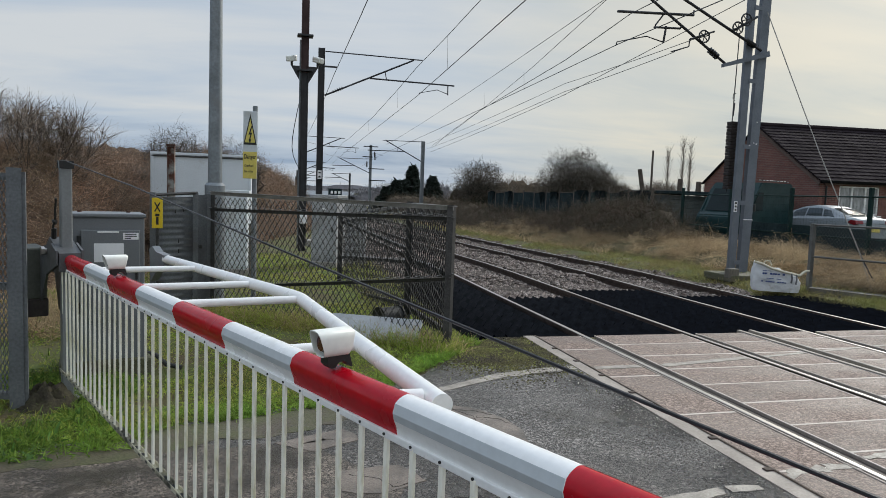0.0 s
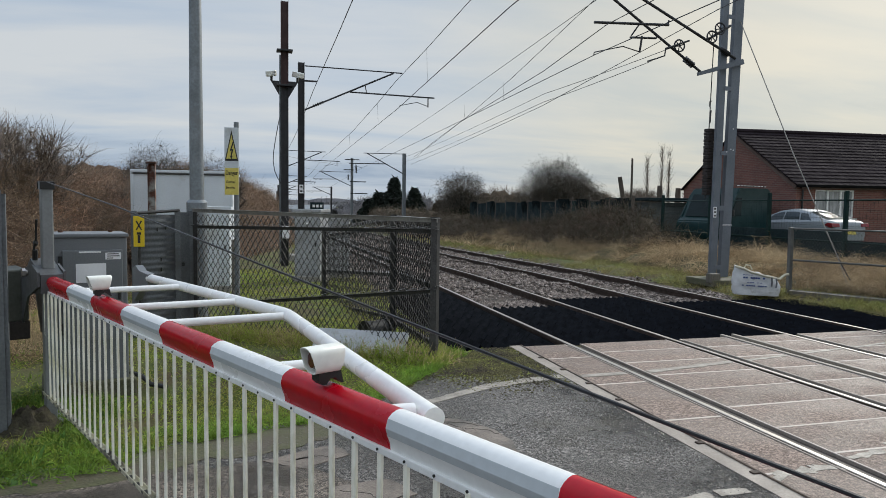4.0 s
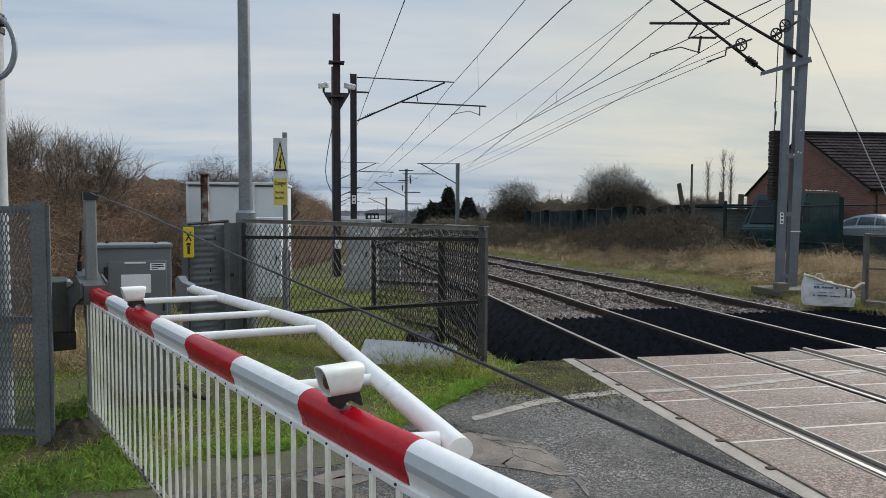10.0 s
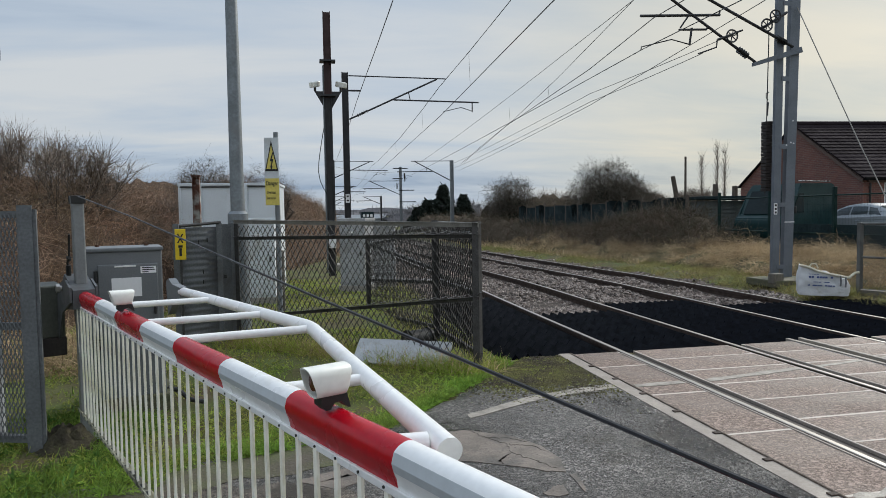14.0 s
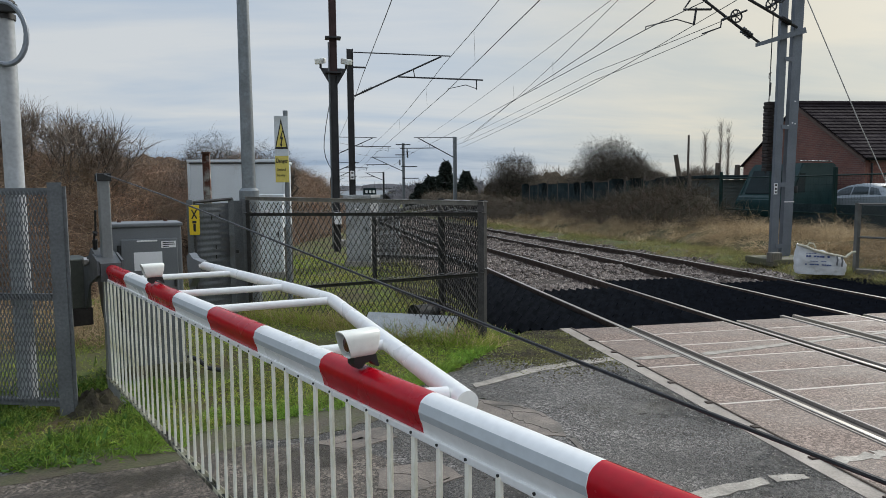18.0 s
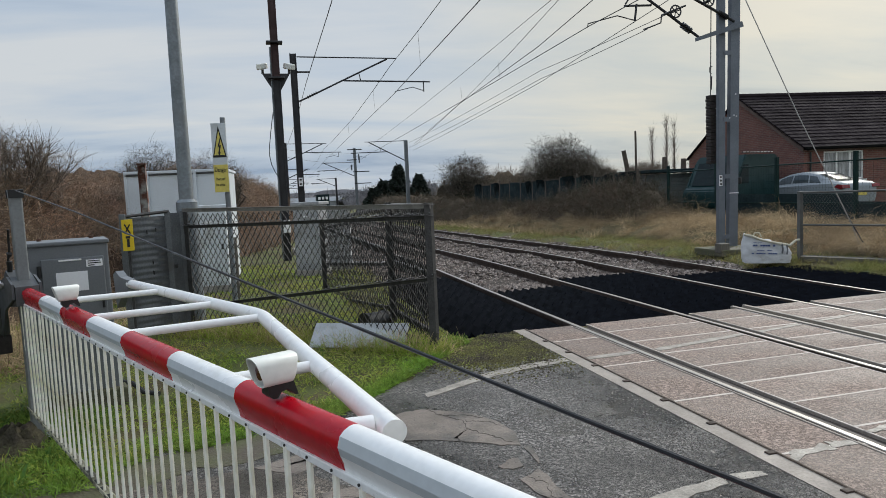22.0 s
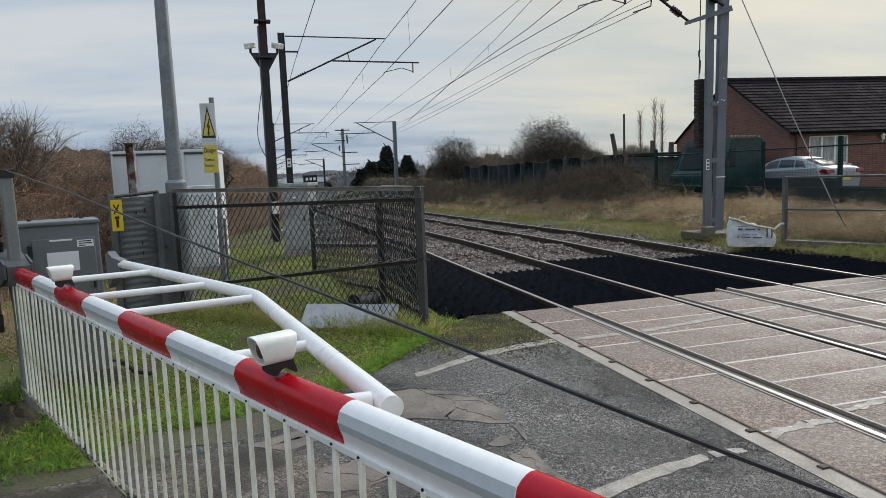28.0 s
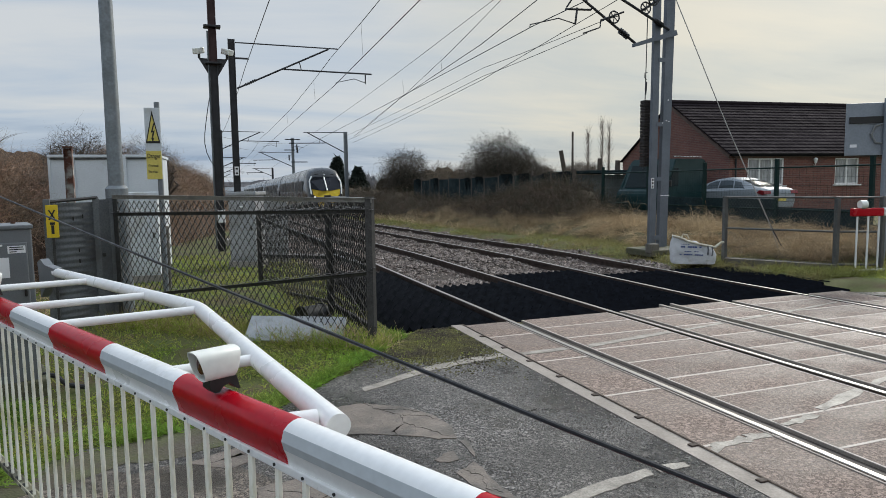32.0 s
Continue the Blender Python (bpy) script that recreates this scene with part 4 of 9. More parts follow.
def build_barrier():
    b = thing("barrier", BOOM, "lowered red and white level crossing barrier with a hanging white skirt", "barrier")
    z0 = 1.035
    for s, e, red in bands():
        bm = bmesh.new()
        extrude_profile(bm, boom_profile(), (s, 0, z0), (e, 0, z0), (0, 1, 0), (0, 0, 1))
        sec = part("boom_section", bm, M["red_paint"] if red else M["white_paint"], b, "red boom section" if red else "white boom section", True, 48)
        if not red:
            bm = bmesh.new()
            extrude_profile(bm, GREY_STRIP, (s + 0.002, 0, z0), (e - 0.002, 0, z0), (0, 1, 0), (0, 0, 1))
            part("front_strip", bm, M["grey_strip"], sec, "grey strip along the front", True, 30)
    bm = bmesh.new()
    box(bm, (0.03, 0.0, z0 + 0.001), (8.54, 0.016, 0.022), bevel=0.003)
    part("skirt_head_rail", bm, M["white_paint"], b, "white rail bolted under the boom")
    bar = bmesh.new()
    box(bar, (0, 0, 0), (0.0195, 0.011, 0.80), bevel=0.002)
    bar_me = finish("skirt_bar", bar, M["skirt_paint"])
    rv = bmesh.new()
    rod(rv, (0, 0.006, 0), (0, 0.0115, 0), 0.0042, 8)
    rv_me = finish("rivet", rv, M["black"])
    sl = bmesh.new()
    box(sl, (0, 0.0185, -0.008), (0.034, 0.002, 0.012)); box(sl, (0, 0, -0.0135), (0.05, 0.024, 0.004))
    slot_me = finish("drain_slot", sl, M["black"])
    for i in range(70):
        x = -4.17 + 0.124 * i + 0.004
        if x > 4.42:
            break
        o = new("skirt_bar", bar_me)
        o.parent = b
        o.matrix_basis = pose(x, 0.002, 0.635, random.uniform(-0.5, 0.5), random.uniform(-0.35, 0.35), random.uniform(-6, 6))
        r = new("rivet", rv_me)
        r.parent = b
        r.matrix_basis = pose(x, 0.0, z0 + 0.002)
        h = new("drain_slot", slot_me)
        h.parent = b
        h.matrix_basis = pose(x + 0.062, 0.0, 0.2345 + 0.00115 * x)
    bm = bmesh.new()
    extrude_profile(bm, [(-0.018, 0), (0.018, 0), (0.018, 0.024), (0.015, 0.024), (0.015, 0.004), (-0.015, 0.004), (-0.015, 0.024), (-0.018, 0.024)], (-4.25, 0, 0.212), (4.46, 0, 0.222), (0, 1, 0), (0, 0, 1))
    part("skirt_rail", bm, M["skirt_rail"], b, "grimy cream bottom channel")
    bm = bmesh.new()
    arc = [(2.00 - 0.26 * t, -0.70 + 0.045 * t * t, 1.115) for t in (0, 0.15, 0.3, 0.45, 0.6, 0.75, 0.9, 1.0)]
    tube(bm, [(4.12, -0.69, 1.115), (3.0, -0.70, 1.115)] + arc + [(0.9, -0.405, 1.115), (-0.03, -0.135, 1.115)], 0.034, 20)
    part("brace_tube", bm, M["white_paint"], b, "white painted brace tube", True)
    bm = bmesh.new()
    rod(bm, (0.085, -0.05, 1.116), (0.05, -0.125, 1.115), 0.030, 16)
    part("brace_socket", bm, M["white_paint"], b, smooth=True)
    for x, w in ((3.42, 0.69), (2.5, 0.69), (1.84, 0.665), (0.74, 0.345)):
        bm = bmesh.new()
        rod(bm, (x + 0.22 * w, -0.03, 1.115), (x, -w, 1.115), 0.021, 10)
        part("cross_brace", bm, M["white_paint"], b, smooth=True)
    boom_light(b, 0.36)
    boom_light(b, 2.90)
    # stay cable from the post's head to the boom's tip
    bm = bmesh.new()
    tube(bm, [(4.30, -0.02, 1.862), (2.6, -0.02, 1.70), (0.9, -0.02, 1.512), (-0.8, -0.02, 1.332), (-4.1, -0.02, 1.0 + 0.0)], 0.0042, 6)
    part("stay_cable", bm, M["cable"], b, "thin dark steel stay cable", True)
    # clevis and arm that carry the boom, and the counterweight behind
    bm = bmesh.new()
    extrude_profile(bm, [(4.25, 1.03), (4.55, 1.0), (4.62, 1.08), (4.75, 1.20), (4.62, 1.27), (4.42, 1.22), (4.25, 1.17)], (0, 0.05, 0), (0, -0.10, 0), (1, 0, 0), (0, 0, 1))
    part("boom_clevis", bm, M["pivot_grey"], b, "grey steel boom clevis")
    for u in (0.055, -0.12):
        bm = bmesh.new()
        extrude_profile(bm, [(5.30, 1.10), (4.46, 1.235), (4.26, 1.19), (4.26, 1.08), (4.64, 0.97), (5.00, 0.60), (5.14, 0.60), (5.36, 1.0)], (0, u, 0), (0, u + 0.016, 0), (1, 0, 0), (0, 0, 1))
        part("counter_arm", bm, M["pivot_grey"], b, "grey steel counterweight arm plate")
    bm = bmesh.new()
    extrude_profile(bm, [(5.02, 1.00), (5.14, 0.99), (5.05, 0.80), (4.95, 0.82)], (0, 0.070, 0), (0, 0.074, 0), (1, 0, 0), (0, 0, 1))
    part("arm_slot", bm, M["black"], b, "dark slot in the arm plate")
    bm = bmesh.new()
    box(bm, (5.12, 0.13, 0.95), (0.46, 0.22, 0.42), bevel=0.012)
    part("counterweight", bm, M["weight_green"], b, "dark grey-green counterweight box")
    bm = bmesh.new()
    box(bm, (5.12, 0.13, 0.665), (0.48, 0.23, 0.15), bevel=0.01)
    part("weight_slab", bm, M["weight_black"], b, "black iron weight under the box")
    bm = bmesh.new()
    rod(bm, (4.62, 0.09, 1.16), (4.62, -0.14, 1.16), 0.022, 12)
    rod(bm, (4.62, 0.11, 1.16), (4.62, 0.085, 1.16), 0.036, 6)
    part("pivot_bolt", bm, M["rail_top"], b)
    # bracket at the far end of the brace tube
    bm = bmesh.new()
    extrude_profile(bm, [(4.08, 1.05), (4.28, 1.00), (4.42, 0.90), (4.46, 1.17), (4.38, 1.20), (4.28, 1.16), (4.08, 1.15)], (0, -0.72, 0), (0, -0.66, 0), (1, 0, 0), (0, 0, 1))
    part("brace_bracket", bm, M["cabinet_grey"], b, "grey folded steel bracket")
    return b


barrier = build_barrier()


def build_soil_heap():
    """Dark spill of earth against the foot of the stay post."""
    vs, fs = [], []
    n, m = 26, 10
    for j in range(m + 1):
        r = j / m
        for i in range(n):
            a = 2 * math.pi * i / n
            wob = 1 + 0.25 * noise.noise((math.cos(a) * 2, math.sin(a) * 2, 1.0))
            h = 0.15 * (1 - r * r) ** 1.5 * (1 + 0.9 * noise.noise((r * math.cos(a) * 5, r * math.sin(a) * 5, 7.0)))
            vs.append((0.32 * r * wob * math.cos(a), 0.26 * r * wob * math.sin(a), h - 0.01))
    for j in range(m):
        for i in range(n):
            k = (i + 1) % n
            fs.append((j * n + i, j * n + k, (j + 1) * n + k, (j + 1) * n + i))
    o = raw("soil_heap", vs, fs, M["dark_soil"], None, True)
    o.matrix_basis = BOOM @ pose(4.36, 0.12, 0.0)
    return tagged(o, "low heap of dark muddy soil at the barrier post", "soil heap", kind="stuff")


build_soil_heap()
# ---- beside the barrier ----
def text(name, body, size, m, material, parent, label="", extrude=0.001, bold=0.0):
    """Raised lettering in the built-in font, turned into a mesh."""
    cu = bpy.data.curves.new(name, "FONT")
    cu.body, cu.size, cu.extrude, cu.align_x, cu.align_y = body, size, extrude, "CENTER", "CENTER"
    cu.offset = bold
    tmp = bpy.data.objects.new(name, cu)
    me = bpy.data.meshes.new_from_object(tmp)
    bpy.data.objects.remove(tmp)
    bpy.data.curves.remove(cu)
    me.materials.clear()
    me.materials.append(material)
    ob = new(name, me)
    ob.parent = parent
    ob.matrix_basis = m
    return tagged(ob, label) if label else ob


def build_machine():
    """Grey barrier machine cabinet with a door, a notice and a small plate; local -y faces the road."""
    c = thing("machine_cabinet", pose(-1.66, 6.25, 0.0, 0, 0, 15), "grey steel barrier machine cabinet on a concrete plinth", "cabinet")
    # plinth borrows the mast footing's colour to stay dark at the base
    bm = bmesh.new(); box(bm, (0, 0, 0.06), (0.74, 0.62, 0.16), bevel=0.02)
    part("plinth", bm, M["footing"], c, "dark concrete plinth")
    bm = bmesh.new(); box(bm, (0, 0, 0.77), (0.62, 0.5, 1.28), bevel=0.012)
    part("body", bm, M["cabinet_grey"], c)
    bm = bmesh.new(); box(bm, (0, -0.005, 1.425), (0.645, 0.53, 0.035), bevel=0.01)
    part("lid", bm, M["cabinet_grey"], c, "pale-edged flat lid")
    bm = bmesh.new(); box(bm, (0.035, -0.262, 0.90), (0.47, 0.028, 0.80), bevel=0.008)
    door = part("door", bm, M["cabinet_grey"], c, "grey steel door")
    bm = bmesh.new(); box(bm, (0.02, -0.278, 1.10), (0.235, 0.004, 0.165))
    part("notice", bm, M["paper"], door, "blank white notice")
    bm = bmesh.new(); box(bm, (0.195, -0.278, 1.245), (0.125, 0.004, 0.06))
    plate = part("label_plate", bm, M["paper"], door, "small white printed label")
    for k, w in ((0, 0.095), (1, 0.10), (2, 0.05)):
        bm = bmesh.new(); box(bm, (0.195 - (0.10 - w) / 2, -0.281, 1.263 - 0.018 * k), (w, 0.002, 0.008))
        part("print_bar", bm, M["black"], door)
    bm = bmesh.new(); box(bm, (0.015, -0.279, 1.282), (0.17, 0.006, 0.014), bevel=0.002)
    part("grip_strip", bm, M["upvc"], door, "white grip strip")
    for z in (0.62, 1.2):
        bm = bmesh.new(); rod(bm, (-0.215, -0.275, z - 0.05), (-0.215, -0.275, z + 0.05), 0.016, 10)
        part("hinge", bm, M["black"], door)
    bm = bmesh.new(); box(bm, (0.24, -0.29, 0.9), (0.02, 0.03, 0.09), bevel=0.005)
    part("handle", bm, M["black"], door)
    for x in (-0.2, 0.2):
        bm = bmesh.new(); rod(bm, (x, 0.05, 1.44), (x, 0.05, 1.462), 0.018, 8)
        part("lid_bolt", bm, M["rust"], c)
    bm = bmesh.new()
    tube(bm, [(0.33, -0.1, 0.14), (0.42, -0.15, 0.12), (0.5, -0.22, 0.04), (0.62, -0.3, 0.02)], 0.022, 8)
    part("conduit", bm, M["black"], c, "black cable conduit")


build_machine()


def build_stay_post():
    p = thing("stay_post", BOOM @ pose(4.42, -0.03, 0), "square grey steel post with a black cap and cable anchor", "post")
    bm = bmesh.new(); box(bm, (0, 0, 0.94), (0.085, 0.08, 1.86), bevel=0.01)
    part("post", bm, M["post_grey"], p)
    bm = bmesh.new(); box(bm, (0, 0, 1.865), (0.10, 0.09, 0.012)); box(bm, (0, 0, 1.835), (0.09, 0.085, 0.05), bevel=0.004)
    part("cap", bm, M["grey_steel"], p, "dull steel cap")
    for x in (-0.048, 0.048):
        bm = bmesh.new(); box(bm, (x, 0.0, 1.84), (0.010, 0.10, 0.06), bevel=0.002)
        part("cap_band", bm, M["black"], p, "black clamp band")
    bm = bmesh.new(); box(bm, (0, 0, 0.015), (0.3, 0.28, 0.03), bevel=0.004)
    part("base_plate", bm, M["post_grey"], p)
    bm = bmesh.new()
    tube(bm, [(0.09, 0.05, 1.58), (0.12, 0.05, 1.5), (0.13, 0.05, 1.42), (0.15, 0.06, 1.36), (0.18, 0.05, 1.22)], 0.009, 6)
    tube(bm, [(0.11, 0.05, 1.40), (0.15, 0.05, 1.38), (0.19, 0.05, 1.40)], 0.014, 6)
    rod(bm, (0.15, 0.055, 1.34), (0.19, 0.05, 1.16), 0.019, 8)
    part("damper", bm, M["black"], p, "black damper on a chain")


build_stay_post()


def mesh_panel(name, p, q, z0, z1, w, h, r, parent, material):
    """Diamond wire mesh between two points: zigzag wires, three-sided."""
    p, q = Vector((*p, 0)), Vector((*q, 0))
    d = (q - p)
    L = d.length
    d.normalize()
    nrm = Vector((-d.y, d.x, 0))
    cols, rows = int(L / w), int((z1 - z0) / (h / 2))
    vs, fs = [], []
    for i in range(cols):
        for s in (0, 1):
            base = len(vs)
            for j in range(rows + 1):
                off = (i + (0.02 if s == 0 else 0.98)) * w if j % 2 == 0 else (i + 0.49 if s == 0 else i + 0.51) * w
                c = p + d * off + nrm * (0.0035 * (1 if s else -1))
                z = z0 + (z1 - z0) * j / rows
                for a, b in ((-r, 0), (r * 0.5, r), (r * 0.5, -r)):
                    vs.append((c.x + d.x * a + nrm.x * b, c.y + d.y * a + nrm.y * b, z))
            for j in range(rows):
                for k in range(3):
                    a, b = base + j * 3 + k, base + j * 3 + (k + 1) % 3
                    fs.append((a, b, b + 3, a + 3))
    return raw(name, vs, fs, material, parent)


def angle_bar(name, a, b, s, parent, material, label=""):
    """L-section steel from a to b."""
    bm = bmesh.new()
    a, b = Vector(a), Vector(b)
    d = (b - a).normalized()
    up = Vector((0, 0, 1)) if abs(d.z) < 0.9 else Vector((1, 0, 0))
    side = d.cross(up).normalized()
    t = 0.006
    extrude_profile(bm, [(0, 0), (s, 0), (s, -t), (t, -t), (t, -s), (0, -s)], a, b, side, up if abs(d.z) < 0.9 else side.cross(d))
    return part(name, bm, material, parent, label)


def fence_bay(label, p, q, zs=(0.09, 0.76, 1.46, 1.585), ends=(True, True), fall=0.0, gauge=0.0062):
    f = thing("mesh_fence", pose(0, 0, 0), label, "fence", "mesh fence bays round the enclosure")
    P, Q = Vector((*p, 0)), Vector((*q, 0))
    d = (Q - P).normalized()
    for e, (pt, do) in enumerate(zip((P, Q), ends)):
        if do:
            bm = bmesh.new()
            extrude_profile(bm, [(0, 0), (0.07, 0), (0.07, 0.008), (0.008, 0.008), (0.008, 0.07), (0, 0.07)], (pt.x, pt.y, -fall * e - 0.05 * (fall > 0)), (pt.x, pt.y, 1.6 - fall * e), (d.x if e == 0 else -d.x, d.y if e == 0 else -d.y, 0), (-d.y, d.x, 0))
            part("post", bm, M["dark_galv"], f)
    for z in zs:
        za, zb = z if isinstance(z, tuple) else (z, z - fall)
        top = za > 1.5
        angle_bar("rail", (P.x, P.y, za), (Q.x, Q.y, zb), 0.042 if not top else 0.05, f, M["rail_galv"] if top else M["dark_galv"], "paler galvanised top rail" if top else "")
        if 0.3 < za < 1.5:
            # the tie wire that laces the mesh to the rail
            bm = bmesh.new()
            L = (Q - P).length
            k = int(L / 0.045)
            nrm = Vector((-d.y, d.x, 0))
            tube(bm, [P + d * (L * i / k) + nrm * (0.022 * (1 if i % 2 else -1)) + Vector((0, 0, za + (zb - za) * i / k + 0.004 + 0.012 * (i % 3))) for i in range(k + 1)], 0.0028, 3)
            part("tie_wire", bm, M["tie_wire"], f, "bright tie wire laced along the rail")
    mesh_panel("wire_mesh", (P.x - 0.012 * d.y, P.y + 0.012 * d.x), (Q.x - 0.012 * d.y, Q.y + 0.012 * d.x), 0.1, 1.57, 0.085, 0.122, gauge, f, M["mesh_wire"])
    if fall:
        web = [o for o in bpy.data.objects if o.parent == f and o.name.startswith("wire_mesh")][0]
        for v in web.data.vertices:
            v.co.z -= fall * (Vector((v.co.x, v.co.y, 0)) - P).dot(d) / (Q - P).length
    return f


FENCE_C = (1.745, 6.70)
fence_bay("dark weathered steel mesh fence bay facing the road", (-0.98, 9.12), FENCE_C, zs=((-0.06, 0.09), (0.36, 0.805), (1.42, 1.468), (1.645, 1.59)))
fence_bay("dark weathered steel mesh fence bay along the track", FENCE_C, (1.62, 8.36), zs=(0.19, 0.84, 1.46, 1.585), ends=(True, True))
fence_bay("dark weathered steel mesh fence bay running back from the crossing", (1.62, 8.36), (1.08, 12.1), zs=(0.22, 0.81, (0.96, 1.16), 1.46, 1.585), ends=(False, True), fall=0.30, gauge=0.0042)


def corrugated(name, p, q, z0, z1, pitch, amp, parent, material, label=""):
    """Corrugated sheet with ridges lying level."""
    vs, fs = [], []
    P, Q = Vector((*p, 0)), Vector((*q, 0))
    d = (Q - P).normalized()
    n = Vector((-d.y, d.x, 0))
    k = int((z1 - z0) / pitch * 8)
    for j in range(k + 1):
        z = z0 + (z1 - z0) * j / k
        o = amp * math.sin(2 * math.pi * (z - z0) / pitch)
        for side in (0, 0.004):
            for pt in (P, Q):
                vs.append((pt.x + n.x * (o + side), pt.y + n.y * (o + side), z))
    for j in range(k):
        a = j * 4
        fs += [(a, a + 1, a + 5, a + 4), (a + 3, a + 2, a + 6, a + 7), (a, a + 4, a + 6, a + 2), (a + 1, a + 3, a + 7, a + 5)]
    o = raw(name, vs, fs, material, parent, True)
    if label:
        tagged(o, label)
    return o


def build_screen():
    s = thing("corrugated_screen", pose(0, 0, 0), "grey corrugated steel screen beside the lamp column", "screen")
    p, q = (-1.64, 8.72), (-1.17, 9.10)
    corrugated("sheet", p, q, 0.05, 1.56, 0.076, 0.0032, s, M["screen_grey"], "level corrugated sheet")
    for pt in (p, q, (-1.02, 9.2)):
        bm = bmesh.new(); box(bm, (pt[0], pt[1], 0.8), (0.07, 0.05, 1.62), bevel=0.004)
        part("post", bm, M["screen_grey"], s)
    bm = bmesh.new(); rod(bm, (p[0] - 0.02, p[1], 1.575), (q[0] + 0.02, q[1], 1.615), 0.02, 8)
    part("top_rail", bm, M["dark_galv"], s)
    bm = bmesh.new(); box(bm, (0, 0, 0.8), (0.16, 0.02, 1.58), pose(-1.09, 9.14, 0, 0, 0, 38))
    part("flat_sheet", bm, M["screen_grey"], s)
    u = (Vector((*q, 0)) - Vector((*p, 0))).normalized()
    for k, z in ((0.12, 1.36), (0.30, 1.37), (0.42, 1.39), (0.35, 0.98), (0.35, 0.85)):
        pt = Vector((*p, 0)) + u * k
        bm = bmesh.new(); box(bm, (pt.x + 0.012, pt.y - 0.02, z), (0.014, 0.02, 0.05), bevel=0.003)
        part("bolt_slot", bm, M["black"], s)
    bm = bmesh.new(); box(bm, (-1.10, 9.09, 0.9), (0.035, 0.05, 0.05), bevel=0.008)
    part("latch", bm, M["black"], s, "black latch")


build_screen()


def build_column():
    c = thing("lamp_column", pose(-0.945, 9.35, 0), "tall galvanised steel lighting column with a wide base", "lamp post")
    bm = bmesh.new(); rod(bm, (0, 0, 0), (0, 0, 1.72), 0.135, 24)
    part("base_tube", bm, M["column_grey"], c, smooth=True)
    bm = bmesh.new(); rod(bm, (0, 0, 1.72), (0, 0, 1.76), 0.14, 24, 0.105)
    part("collar", bm, M["column_grey"], c, smooth=True)
    bm = bmesh.new(); rod(bm, (0, 0, 1.76), (0, 0, 8.0), 0.094, 24, 0.06)
    part("shaft", bm, M["column_grey"], c, smooth=True)
    bm = bmesh.new(); rod(bm, (0, 0, 8.0), (0.5, -0.6, 8.25), 0.03, 10)
    arm = part("arm", bm, M["column_grey"], c, smooth=True)
    bm = bmesh.new(); box(bm, (0.62, -0.75, 8.27), (0.22, 0.5, 0.1), bevel=0.03)
    part("lantern", bm, M["column_grey"], arm)


build_column()


def build_warning_sign():
    s = thing("warning_sign", pose(-0.50, 9.82, 0, 0, 0, -8), "white and yellow electrical danger sign on a grey post", "sign")
    bm = bmesh.new(); rod(bm, (0.06, 0.045, 0), (0.06, 0.045, 2.89), 0.036, 14)
    part("post", bm, M["column_grey"], s, smooth=True)
    bm = bmesh.new(); box(bm, (0, 0, 2.325), (0.20, 0.012, 0.97), bevel=0.004)
    plate = part("plate", bm, M["cabinet_white"], s, "tall pale plate")
    y = -0.0085

    def tri(name, r, off, material):
        bm = bmesh.new()
        c = (0.0, 2.47)
        vs = []
        for yy in (y - off, y - off - 0.0015):
            vs.append([bm.verts.new((c[0] + r * 0.62 * math.cos(a), yy, c[1] + r * 1.6 * math.sin(a) + (r * 0.12 if k == 0 else 0))) for k, a in enumerate((math.pi / 2, math.pi * 7 / 6, math.pi * 11 / 6))])
        bm.faces.new(vs[0]); bm.faces.new(vs[1][::-1])
        for k in range(3):
            bm.faces.new((vs[0][k], vs[1][k], vs[1][(k + 1) % 3], vs[0][(k + 1) % 3]))
        return part(name, bm, material, plate)
    tri("triangle_border", 0.176, 0.0, M["black"])
    tri("triangle_field", 0.136, 0.002, M["faded_yellow"])
    bm = bmesh.new()
    pts = [(0.016, 2.60), (-0.024, 2.47), (0.002, 2.478), (-0.014, 2.40), (-0.022, 2.40), (0.0, 2.345), (0.016, 2.405), (0.004, 2.405), (0.028, 2.505), (0.004, 2.498), (0.030, 2.60)]
    extrude_profile(bm, pts, (0, y - 0.004, 0), (0, y - 0.0055, 0), (1, 0, 0), (0, 0, 1))
    part("lightning_bolt", bm, M["black"], plate)
    bm = bmesh.new(); box(bm, (0, y, 2.035), (0.196, 0.003, 0.385))
    part("yellow_panel", bm, M["faded_yellow"], plate)
    text("word", "Danger", 0.066, pose(0, y - 0.003, 2.155, 90, 0, 0) @ Matrix.Diagonal((0.86, 1.35, 1, 1)), M["black"], plate, bold=0.0009)
    text("word", "Overhead", 0.044, pose(-0.012, y - 0.003, 2.025, 90, 0, 0) @ Matrix.Diagonal((0.72, 1.3, 1, 1)), M["black"], plate, bold=0.0003)
    text("word", "live wires", 0.044, pose(-0.016, y - 0.003, 1.945, 90, 0, 0) @ Matrix.Diagonal((0.72, 1.3, 1, 1)), M["black"], plate, bold=0.0003)


build_warning_sign()


